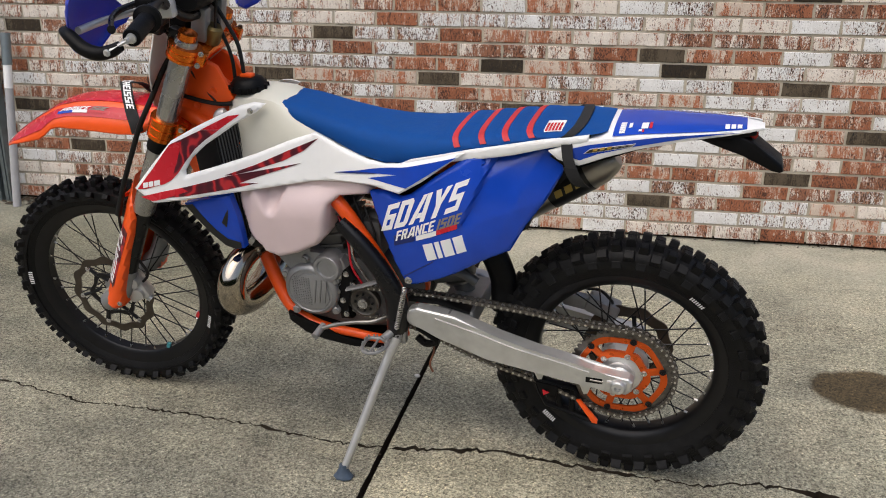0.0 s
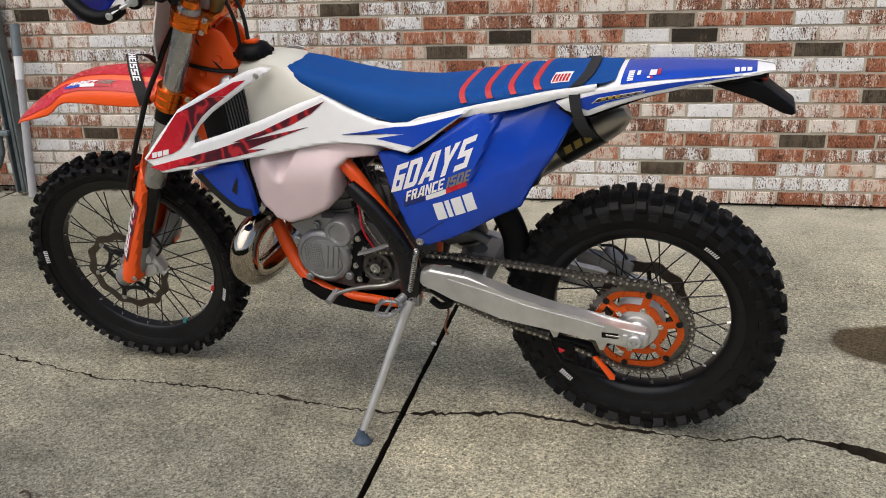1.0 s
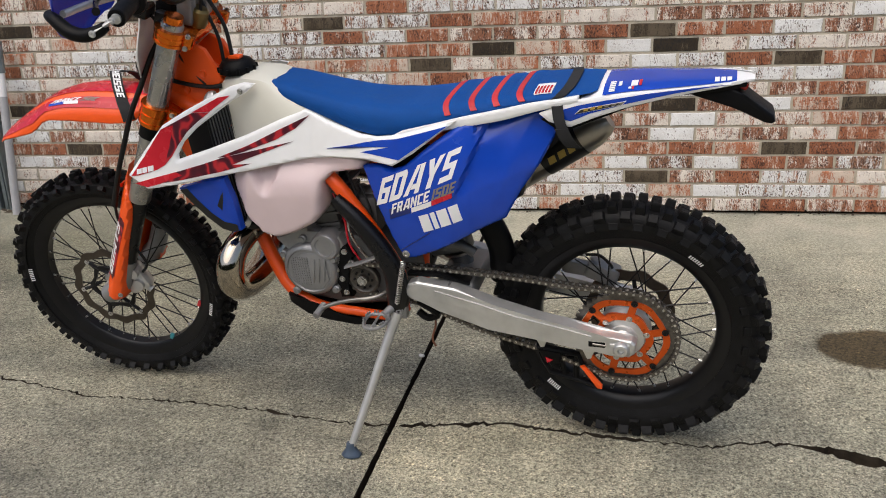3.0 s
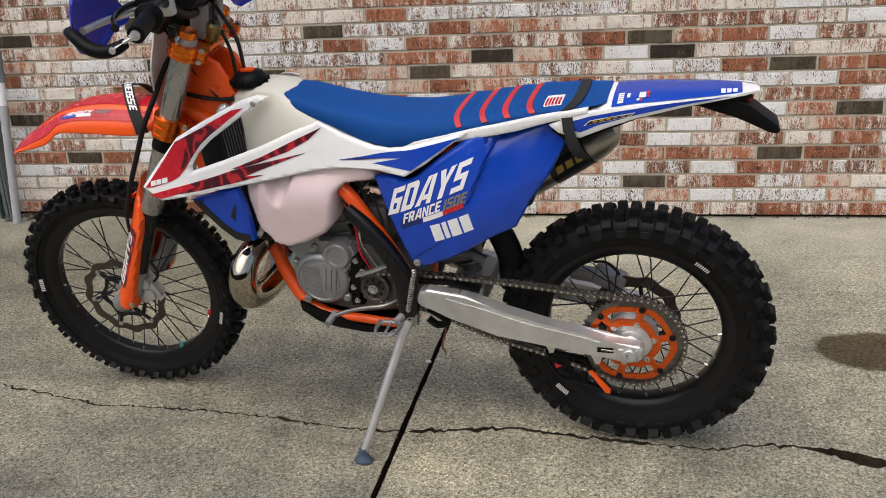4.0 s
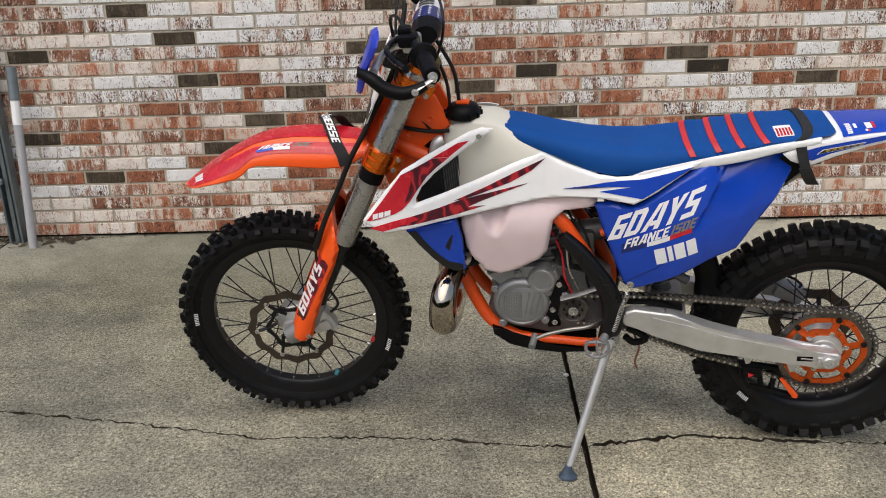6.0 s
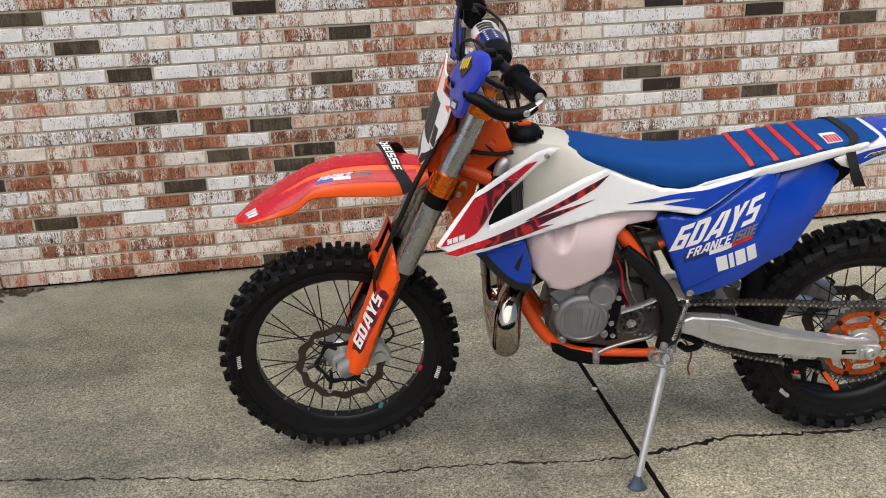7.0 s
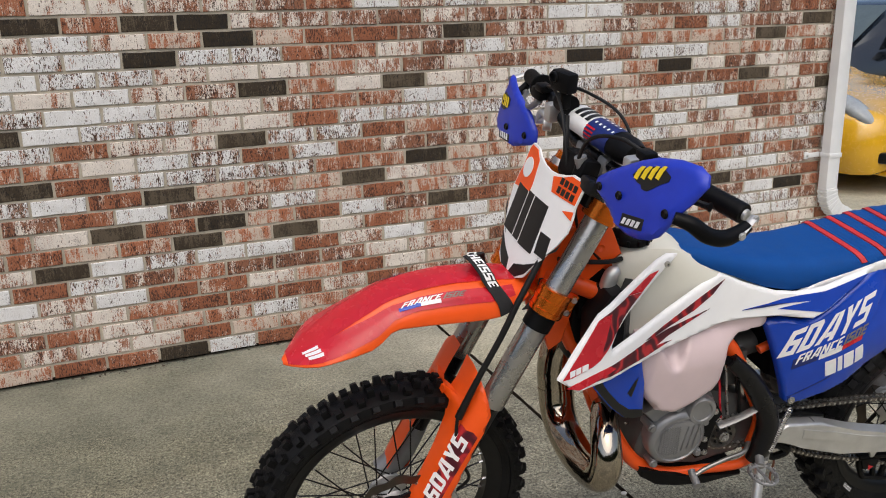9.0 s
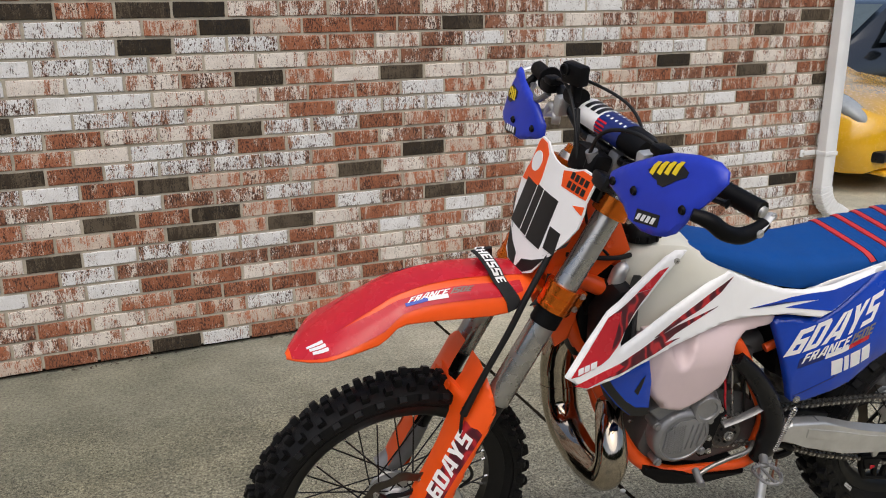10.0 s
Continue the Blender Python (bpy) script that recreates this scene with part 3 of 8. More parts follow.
def run(x0, x1, side, step=0.012):
    n = int(abs(x1 - x0) / step)
    return [(x0 + (x1 - x0) * i / n, crack_line(x0 + (x1 - x0) * i / n) + side * crack_gap(x0 + (x1 - x0) * i / n)) for i in range(n + 1)]


def edge(x, y0, y1, side):
    n = int(abs(y1 - y0) / 0.03)
    return [(x + side * (0.0078 + 0.0025 * noise.noise((y0 + (y1 - y0) * i / n) * Vector((0, 22, side)))), y0 + (y1 - y0) * i / n) for i in range(1, n)]


FAR = 4.31
LEFT_JOINT = -3.085
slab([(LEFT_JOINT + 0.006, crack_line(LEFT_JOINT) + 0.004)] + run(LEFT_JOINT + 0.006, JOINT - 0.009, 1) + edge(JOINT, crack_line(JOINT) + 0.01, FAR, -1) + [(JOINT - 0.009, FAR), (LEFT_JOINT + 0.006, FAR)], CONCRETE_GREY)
slab(run(JOINT + 0.009, 5.0, 1) + [(5.0, FAR), (JOINT + 0.009, FAR)] + edge(JOINT, FAR, crack_line(JOINT) + 0.01, 1))
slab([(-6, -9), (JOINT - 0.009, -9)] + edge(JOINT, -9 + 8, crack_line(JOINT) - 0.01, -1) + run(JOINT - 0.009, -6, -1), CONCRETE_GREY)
slab([(JOINT + 0.009, -9), (5.0, -9)] + run(5.0, JOINT + 0.009, -1) + edge(JOINT, crack_line(JOINT) - 0.01, -1, 1))
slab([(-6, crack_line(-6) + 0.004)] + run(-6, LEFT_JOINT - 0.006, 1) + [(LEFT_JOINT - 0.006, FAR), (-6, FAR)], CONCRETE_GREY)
slab([(2.26, FAR + 0.012), (5.0, FAR + 0.012), (5.0, 30), (2.26, 30)])
slab([(5.012, -9), (40, -9), (40, 30), (5.012, 30)])
slab([(-40, -9), (-6.012, -9), (-6.012, FAR), (-40, FAR)])
slab([(-40, -60), (40, -60), (40, -9.012), (-40, -9.012)])

# ---- wall ----
COURSE, PITCH, WALL_Y, WALL_FOOT = 0.0691, 0.2109, 4.235, 0.017
RIGHT_END = 2.232
WALL_TURN = Matrix.Translation((0, WALL_Y + 0.0036, 0)) @ pose(0, 0, 0, 0, 0, 1.02) @ Matrix.Translation((0, -WALL_Y, 0))
bm = bmesh.new()
box(bm, ((-6.6 + RIGHT_END) / 2, WALL_Y + 0.117, 1.476), (RIGHT_END + 6.6 - 0.012, 0.22, 2.908))
wall = part("wall_north", bm, MORTAR, m=WALL_TURN, smooth=False)
tagged(wall, "brick house wall in worn red, white and charcoal bricks with sandy mortar", "wall", kind="structure")
# a recessed dark strip: the shade under the lowest course, put into colour
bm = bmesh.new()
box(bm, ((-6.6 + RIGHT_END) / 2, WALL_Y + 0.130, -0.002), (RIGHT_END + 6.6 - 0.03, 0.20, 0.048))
part("footing_gap", bm, SOIL_AND_SHADE, wall, "dark dirty gap under the lowest course", smooth=False)
bm = bmesh.new()
box(bm, (RIGHT_END - 0.12, WALL_Y + 3.2, 1.45), (0.22, 5.9, 2.96))
wall_side = part("wall_east", bm, MORTAR, m=WALL_TURN, smooth=False)
tagged(wall_side, "return wall of the brick house beside the driveway", "wall", kind="structure")

# ---- downpipe at the wall's corner ----
def rect_duct(bm, pts, w, d):
    rings = []
    for i, p in enumerate(pts):
        a, b = Vector(pts[max(i - 1, 0)]), Vector(pts[min(i + 1, len(pts) - 1)])
        t = (b - a).normalized()
        u = Vector((0, 1, 0)) if abs(t.y) < 0.9 else Vector((0, 0, 1))
        s = t.cross(u).normalized()
        k = 0.12
        rings.append([Vector(p) + s * (w / 2 * x) + u * (d / 2 * y) for x, y in ((-1, -1 + k), (-1 + k, -1), (1 - k, -1), (1, -1 + k), (1, 1 - k), (1 - k, 1), (-1 + k, 1), (-1, 1 - k))])
    return loft(bm, rings)


PIPE_X, PIPE_Y = 2.128, 4.178
downpipe = thing("downpipe", "white painted rectangular rainwater downpipe at the corner of the brick wall", "downpipe", WALL_TURN)
bm = bmesh.new()
rect_duct(bm, [(PIPE_X, PIPE_Y, 2.9), (PIPE_X, PIPE_Y, 0.41)], 0.084, 0.066)
part("pipe", bm, GUTTER, downpipe)
bm = bmesh.new()
bend = []
for i in range(19):
    a = radians(i * 4.2)
    bend.append((PIPE_X + 0.17 * (1 - math.cos(a)), PIPE_Y - 0.002, 0.41 - 0.17 * math.sin(a)))
for i in range(len(bend) - 1):
    rect_duct(bm, [bend[i], bend[i + 1]], 0.092 if i % 2 else 0.085, 0.073 if i % 2 else 0.068)
rect_duct(bm, [bend[-1], (bend[-1][0] + 0.30, PIPE_Y - 0.002, bend[-1][2] - 0.17)], 0.086, 0.068)
part("elbow", bm, GUTTER, downpipe, smooth=False)
bm = bmesh.new()
box(bm, (PIPE_X, PIPE_Y, 0.60), (0.092, 0.075, 0.026), 0.003)
box(bm, (PIPE_X - 0.09, WALL_Y - 0.012, 0.60), (0.10, 0.006, 0.028), 0.002)
box(bm, (PIPE_X - 0.14, WALL_Y - 0.012, 0.60), (0.028, 0.006, 0.040), 0.002)
part("bracket", bm, GUTTER, downpipe)
bm = bmesh.new()
lathe(bm, [(-0.006, 0), (-0.006, 0.005), (0, 0.006)], (PIPE_X - 0.132, WALL_Y - 0.015, 0.60), 8)
part("screw", bm, STEEL, downpipe)

# ---- gate and pipes by the wall ----
gate = thing("gate", "galvanised tube gate with chain-link mesh beside the brick wall", "gate")
bm = bmesh.new()
tube(bm, [(-3.135, 4.10, 2.2), (-3.12, 4.10, 1.2), (-3.11, 4.10, 0.34), (-3.125, 4.10, 0.20), (-3.19, 4.10, 0.12), (-3.32, 4.10, 0.10), (-4.3, 4.10, 0.09)], 0.021, 12)
part("gate_frame", bm, GALV, gate)
bm = bmesh.new()
for i in range(26):
    x0 = -3.16 - i * 0.052
    pts = [(x0 + (0.026 if k % 2 else -0.026), 4.10 + (0.004 if k % 2 else -0.004), 0.14 + k * 0.052) for k in range(40)]
    tube(bm, pts, 0.0016, 4, 1, cap=False)
part("chain_link", bm, GALV, gate, "rusty chain-link wire").data.materials[0] = GALV
bm = bmesh.new()
box(bm, (-3.085, 4.095, 0.335), (0.10, 0.03, 0.03), 0.006)
lathe(bm, [(-0.03, 0.0), (-0.03, 0.026), (0.03, 0.026), (0.03, 0)], (-3.112, 4.10, 0.335), 12, Matrix.Rotation(radians(90), 3, "X"))
part("hinge", bm, GALV, gate)
bm = bmesh.new()
box(bm, (-3.10, 4.09, 0.80), (0.09, 0.02, 0.018), 0.004)
part("latch", bm, GALV, gate)

post = thing("fence_post", "weathered galvanised channel post standing against the brick wall", "post")
bm = bmesh.new()
for x, y, sx, sy in ((-3.03, 4.155, 0.075, 0.012), (-3.062, 4.13, 0.012, 0.06), (-2.998, 4.13, 0.012, 0.06), (-3.03, 4.118, 0.022, 0.012)):
    box(bm, (x, y, 1.3), (sx, sy, 2.62), 0.003)
part("channel", bm, GALV, post)
conduit = thing("conduit", "grey plastic conduit with a white label leaning by the gate post", "conduit")
bm = bmesh.new()
tube(bm, [(-2.905, 4.025, 0.0), (-2.895, 4.12, 0.905)], 0.021, 16, 1)
part("conduit_pipe", bm, PVC, conduit)
bm = bmesh.new()
tube(bm, [(-2.8966, 4.104, 0.745), (-2.8963, 4.107, 0.78), (-2.8955, 4.1155, 0.865), (-2.895, 4.12, 0.907)], 0.0245, 16, 1)
part("coupling", bm, GALV, conduit, "dull grey coupling sleeve")
bm = bmesh.new()
tube(bm, [(-2.8982, 4.089, 0.625), (-2.8966, 4.104, 0.752)], 0.0218, 16, 1, cap=False)
part("sleeve", bm, WHITE_VINYL, conduit, "white label wrapped round the pipe")

litter = bmesh.new()
for i in range(420):
    x = rng.uniform(-3.9, 2.0) if i > 160 else rng.uniform(-3.4, -2.65)
    y = WALL_Y - abs(rng.gauss(0, 0.016)) - 0.006 if i > 160 else WALL_Y - abs(rng.gauss(0.05, 0.05)) - 0.006
    s = rng.uniform(0.004, 0.012) if i > 160 else rng.uniform(0.008, 0.03)
    a = rng.uniform(0, 6.28)
    u, w = Vector((math.cos(a), math.sin(a), rng.uniform(-0.2, 0.3))) * s, Vector((-math.sin(a), math.cos(a), rng.uniform(-0.2, 0.5))) * s * 0.5
    c = Vector((x, y + 0.0178 * x + 0.003, 0.004 + rng.uniform(0, 0.006)))
    litter.faces.new([litter.verts.new(c + q) for q in (u, w, -u, -w)])
for i in range(70):
    a, s = rng.uniform(0, 6.28), rng.uniform(0.002, 0.006)
    c = Vector((rng.uniform(-2.4, 1.6), rng.uniform(1.1, 3.9), 0.002)) if i < 40 else Vector((JOINT + rng.gauss(0, 0.012), rng.uniform(1.0, 3.9), 0.002))
    u, w = Vector((math.cos(a), math.sin(a), 0.05)) * s, Vector((-math.sin(a), math.cos(a), 0.2)) * s * 0.5
    litter.faces.new([litter.verts.new(c + q) for q in (u, w, -u, -w)])
tagged(part("leaf_litter", litter, LEAF, smooth=False), "dry leaf scraps along the wall and on the concrete", "leaf litter", kind="stuff")

twig = thing("twig", "short dark curled twig lying on the concrete", "twig")
bm = bmesh.new()
tube(bm, [(-1.138, 1.588, 0.002, 0.0015), (-1.130, 1.598, 0.003, 0.003), (-1.108, 1.588, 0.004, 0.0034), (-1.086, 1.562, 0.004, 0.0028), (-1.050, 1.548, 0.003, 0.0022), (-1.010, 1.555, 0.003, 0.0012)], seg=6, per=4)
part("stem", bm, LEAF, twig)
bm = bmesh.new()
bmesh.ops.create_icosphere(bm, subdivisions=2, radius=0.008)
for v in bm.verts:
    v.co = v.co * (1 + 0.3 * noise.noise(v.co * 90))
    v.co = (v.co.x * 1.3 - 0.333, v.co.y + 2.542, v.co.z * 0.7 + 0.004)
tagged(part("pebble", bm, PEBBLE), "small pale pebble lying on the concrete", "pebble")

# ---- unseen dark backdrop, added to close the place and darken reflections ----
for x, y, sx, sy in ((0, -13.0, 44, 1.6), (-21.0, -2.0, 1.6, 20.0)):
    bm = bmesh.new()
    bmesh.ops.create_grid(bm, x_segments=60, y_segments=10, size=0.5)
    for v in bm.verts:
        u, h = v.co.x, v.co.y + 0.5
        k = noise.noise((u * 30 + x, h * 4, y)) * 0.5
        long = u * max(sx, sy)
        top = 4.6 + 0.7 * noise.noise((u * 14, y, 2))
        v.co = (x + long, y + k, h * top) if sx > sy else (x - k, y + long, h * top)
    hedge = part("backdrop", bm, BACKDROP_DARK)
    tagged(hedge, "dark tall hedge behind the driveway", "hedge", kind="structure")

# ---- motorcycle ----
BIKE = Matrix.Translation((0.3162, 2.1731, 0.006)) @ pose(0, 0, 0, 0, 0, -6.704) @ pose(0, 0, 0, 9.542)
RAKE = radians(26.5)
STEER_FOOT = Vector((-1.441, 0, 0.327))
STEER = Matrix.Translation(STEER_FOOT) @ Matrix.Rotation(radians(6.4), 4, Vector((math.sin(RAKE), 0, math.cos(RAKE)))) @ Matrix.Translation(-STEER_FOOT)
bike = thing("motorcycle", "orange, white and blue enduro motorcycle leaning on its side stand", "motorcycle", BIKE)
REAR, FRONT = (-0.006, 0.0, 0.3385), (-1.49, 0.0, 0.352)


def knob(y, r, along, across, high, tilt=0.0):
    """One tread block on the wheel's forward side, ready to be turned round the axle."""
    bm = bmesh.new()
    rad, tan, ax = Vector((1, 0, 0)), Vector((0, 0, 1)), Vector((0, 1, 0))
    up = (rad * math.cos(tilt) + ax * math.sin(tilt)).normalized()
    side = tan.cross(up)
    c = rad * r + ax * y
    corners = ((-1, -1), (1, -1), (1, 1), (-1, 1))
    rings = [[bm.verts.new(c + tan * (sx * along * k) + side * (sy * across * k) + up * h) for sx, sy in corners] for k, h in ((0.56, -0.006), (0.50, high * 0.80), (0.43, high))]
    for A, B in zip(rings, rings[1:]):
        for k in range(4):
            bm.faces.new((A[k], A[(k + 1) % 4], B[(k + 1) % 4], B[k]))
    bm.faces.new(rings[-1])
    return bm


def wheel(name, label, at, m, R, hw, bead, bead_w, n, hub_r, front):
    rim = bmesh.new()
    ri = bead - 0.018
    lathe(rim, [(-bead_w - 0.004, bead + 0.010), (-bead_w, bead + 0.012), (-bead_w + 0.004, bead), (-bead_w * 0.75, ri + 0.004), (-0.012, ri), (0.012, ri), (bead_w * 0.75, ri + 0.004), (bead_w - 0.004, bead), (bead_w, bead + 0.012), (bead_w + 0.004, bead + 0.010), (bead_w, bead - 0.003), (bead_w * 0.7, ri - 0.003), (0.014, ri - 0.007), (-0.014, ri - 0.007), (-bead_w * 0.7, ri - 0.003), (-bead_w, bead - 0.003), (-bead_w - 0.004, bead + 0.010)], seg=96)
    w = part(name, rim, BLACK_RIM, bike, label, m @ Matrix.Translation(at))
    ty = bmesh.new()
    crown = R - 0.019
    prof = [(bead_w - 0.002, bead + 0.004), (bead_w + 0.004, bead + 0.012), (hw * 0.86, bead + 0.028), (hw * 0.98, bead + (crown - bead) * 0.45), (hw, bead + (crown - bead) * 0.62), (hw * 0.9, bead + (crown - bead) * 0.83), (hw * 0.66, crown - 0.006), (hw * 0.3, crown), (0, crown + 0.001)]
    prof = [(-y, r) for y, r in prof] + prof[-2::-1]
    lathe(ty, prof, seg=120)
    tyre = part(name.replace("wheel", "tyre"), ty, RUBBER, bike, "black knobbly off-road tyre", m @ Matrix.Translation(at))
    if front:
        rows = ((0, 0.26, 0.0, 0.016, 0.014, 0.017, 0.0), (1, 0.60, 0.005, 0.016, 0.014, 0.017, 0.35), (0, 0.91, 0.020, 0.018, 0.014, 0.016, 0.85))
    else:
        rows = ((0, 0.22, 0.0, 0.021, 0.021, 0.0175, 0.0), (1, 0.58, 0.004, 0.021, 0.020, 0.0175, 0.3), (0, 0.90, 0.016, 0.024, 0.021, 0.016, 0.75), (1, 0.99, 0.038, 0.022, 0.017, 0.0035, 1.25))
    for shift, across, drop, along, wide, high, tilt in rows:
        for s in (-1, 1):
            block = None
            for i in range(n):
                turn = Matrix.Rotation(-math.tau * (i + shift * 0.5) / n, 4, "Y")
                if block is None:
                    block = part("knob", knob(s * hw * across, crown - drop, along, wide, high, s * tilt), RUBBER, tyre, m=turn, smooth=False)
                else:
                    again(block, turn)
    # size marks moulded on the sidewall
    for a0 in ((radians(172), radians(338)) if front else (radians(48), radians(222))):
        mk = bmesh.new()
        for k in range(7):
            a, r0, r1 = a0 + k * 0.022, bead + 0.016, bead + 0.027
            y = -hw * 0.80
            q = [(r0, a), (r1, a), (r1, a + 0.013), (r0, a + 0.013)]
            mk.faces.new([mk.verts.new((r * math.cos(t), y - 0.0105 if r == r1 else y - 0.006, r * math.sin(t))) for r, t in q])
        part("sidewall_mark", mk, WHITE_VINYL, w, smooth=False)
    # spokes: nine groups of four, crossing from the hub's flanges to the rim
    first = {}
    nip = None
    for i in range(36):
        k, g = i % 4, i // 4
        flange = -1 if k % 2 == 0 else 1
        lead = 1 if k < 2 else -1
        if k not in first:
            a1 = math.tau * k / 36
            a0 = a1 - lead * 0.95
            p0 = (hub_r * math.cos(a0), flange * 0.030, hub_r * math.sin(a0))
            p1 = ((ri - 0.004) * math.cos(a1), flange * 0.007, (ri - 0.004) * math.sin(a1))
            sp = bmesh.new()
            tube(sp, [p0, p1], 0.0019, 6, 1)
            first[k] = part("spoke", sp, SPOKE_BLACK, w)
            d = (Vector(p0) - Vector(p1)).normalized()
            nb = bmesh.new()
            tube(nb, [Vector(p1) - d * 0.006, Vector(p1) + d * 0.012], 0.0034, 6, 1)
            first[k, 1] = part("nipple", nb, STEEL, w, "bright steel spoke nipple")
        else:
            t = Matrix.Rotation(-math.tau * 4 * g / 36, 4, "Y")
            again(first[k], t)
            again(first[k, 1], t)
    return w


front_wheel = wheel("front_wheel", "black spoked front wheel with knobbly tyre", FRONT, STEER, 0.350, 0.044, 0.268, 0.026, 40, 0.045, True)
rear_wheel = wheel("rear_wheel", "black spoked rear wheel with wide knobbly tyre", REAR, Matrix.Identity(4), 0.3420, 0.049, 0.239, 0.033, 32, 0.058, False)


def wave_ring(bm, r_in, r_out, y0, y1, waves, amp, seg=120):
    rings = []
    for y, rr in ((y0, 0), (y0, 1), (y1, 1), (y1, 0)):
        rings.append([bm.verts.new(((r_in + amp * 0.5 * math.cos(waves * t) if not rr else r_out + amp * math.cos(waves * t)) * math.cos(t), y, (r_in + amp * 0.5 * math.cos(waves * t) if not rr else r_out + amp * math.cos(waves * t)) * math.sin(t))) for t in [math.tau * k / seg for k in range(seg)]])
    for A, B in zip(rings, rings[1:] + rings[:1]):
        for k in range(seg):
            bm.faces.new((A[k], A[(k + 1) % seg], B[(k + 1) % seg], B[k]))
    return bm


def bolt(bm, x, y, z, r=0.006, side=-1, h=0.004):
    lathe(bm, [(0, r * 1.25), (side * h * 0.4, r * 1.25), (side * h * 0.5, r), (side * h, r * 0.95), (side * h, r * 0.5), (side * h * 0.5, r * 0.45), (side * h * 0.5, 0)], (x, y, z), 10)


# front hub, disc, caliper
bm = bmesh.new()
lathe(bm, [(-0.062, 0.0), (-0.062, 0.017), (-0.050, 0.019), (-0.046, 0.030), (-0.036, 0.044), (-0.030, 0.050), (-0.024, 0.047), (-0.020, 0.022), (0.020, 0.022), (0.024, 0.047), (0.030, 0.050), (0.036, 0.034), (0.062, 0.018), (0.062, 0)])
part("hub", bm, ALU, front_wheel, "machined silver wheel hub")
bm = bmesh.new()
wave_ring(bm, 0.104, 0.126, -0.069, -0.0655, 12, 0.0045)
part("brake_disc", bm, DISC_STEEL, front_wheel, "wave-edged steel brake disc")
bm = bmesh.new()
wave_ring(bm, 0.060, 0.072, -0.068, -0.062, 6, 0.006)
part("disc_carrier", bm, BLACK_RIM, front_wheel)
for i in range(6):
    a = math.tau * i / 6
    bm = bmesh.new()
    tube(bm, [(0.045 * math.cos(a - 0.3), -0.060, 0.045 * math.sin(a - 0.3)), (0.072 * math.cos(a), -0.064, 0.072 * math.sin(a)), (0.106 * math.cos(a + 0.1), -0.0665, 0.106 * math.sin(a + 0.1))], 0.0055, 6, 3)
    part("disc_arm", bm, BLACK_RIM, front_wheel)
for i in range(6):
    a = math.tau * i / 6 + 0.1
    bm = bmesh.new()
    bolt(bm, 0.105 * math.cos(a), -0.069, 0.105 * math.sin(a), 0.006)
    part("disc_bolt", bm, STEEL, front_wheel)
bm = bmesh.new()
wave_ring(bm, 0.017, 0.026, -0.078, -0.062, 5, 0.001)
lathe(bm, [(-0.086, 0), (-0.086, 0.011), (-0.078, 0.013), (-0.06, 0.018)])
part("axle_nut", bm, ALU, front_wheel)
for x, z, y, material, label in ((0.226, -0.088, -0.014, RED_RUBBER, "small red spoke tag"), (0.099, -0.214, -0.014, TEAL, "small teal spoke tag")):
    bm = bmesh.new()
    box(bm, (x, y, z), (0.012, 0.010, 0.020), 0.003, Matrix.Rotation(radians(25), 3, "Y"))
    part("spoke_tag", bm, material, front_wheel, label)

# rear hub, sprocket, disc
bm = bmesh.new()
lathe(bm, [(-0.092, 0), (-0.092, 0.020), (-0.086, 0.024), (-0.085, 0.034), (-0.081, 0.036), (-0.080, 0.051), (-0.060, 0.052), (-0.052, 0.040), (-0.040, 0.062), (-0.030, 0.064), (-0.022, 0.045), (0.022, 0.045), (0.030, 0.062), (0.040, 0.060), (0.06, 0.03), (0.09, 0.018), (0.09, 0)])
part("hub", bm, ALU, rear_wheel, "silver wheel hub with bearing boss")
bm = bmesh.new()
wave_ring(bm, 0.053, 0.070, -0.084, -0.076, 6, 0.003)
wave_ring(bm, 0.0935, 0.1085, -0.083, -0.077, 6, 0.0035)
part("sprocket_carrier", bm, ORANGE_CARRIER, rear_wheel, "orange anodised sprocket carrier")
for i in range(6):
    a = math.tau * i / 6 + 0.26
    bm = bmesh.new()
    box(bm, (0.080 * math.cos(a), -0.080, 0.080 * math.sin(a)), (0.046, 0.0064, 0.0185), 0.002, Matrix.Rotation(-a, 3, "Y"))
    part("carrier_arm", bm, ORANGE_CARRIER, rear_wheel)
bm = bmesh.new()
TEETH = 50
rings = []
for y, k in ((-0.082, 0), (-0.082, 1), (-0.0775, 1), (-0.0775, 0)):
    rings.append([bm.verts.new(((0.107 if not k else (0.1265 if j % 4 in (1, 2) else 0.1205)) * math.cos(math.tau * j / (TEETH * 4)), y, (0.107 if not k else (0.1265 if j % 4 in (1, 2) else 0.1205)) * math.sin(math.tau * j / (TEETH * 4)))) for j in range(TEETH * 4)])
for A, B in zip(rings, rings[1:] + rings[:1]):
    for j in range(TEETH * 4):
        bm.faces.new((A[j], A[(j + 1) % (TEETH * 4)], B[(j + 1) % (TEETH * 4)], B[j]))
part("sprocket", bm, CHAIN, rear_wheel, "dark steel rear sprocket", smooth=False)
for i in range(6):
    for r, mt, s in ((0.058, STEEL, 0.0062), (0.103, BLACK_RIM, 0.0068)):
        a = math.tau * i / 6 + 0.26
        bm = bmesh.new()
        bolt(bm, r * math.cos(a), -0.084, r * math.sin(a), s)
        part("sprocket_bolt", bm, mt, rear_wheel)
bm = bmesh.new()
wave_ring(bm, 0.080, 0.110, 0.058, 0.062, 10, 0.004)
part("brake_disc", bm, DISC_STEEL, rear_wheel)
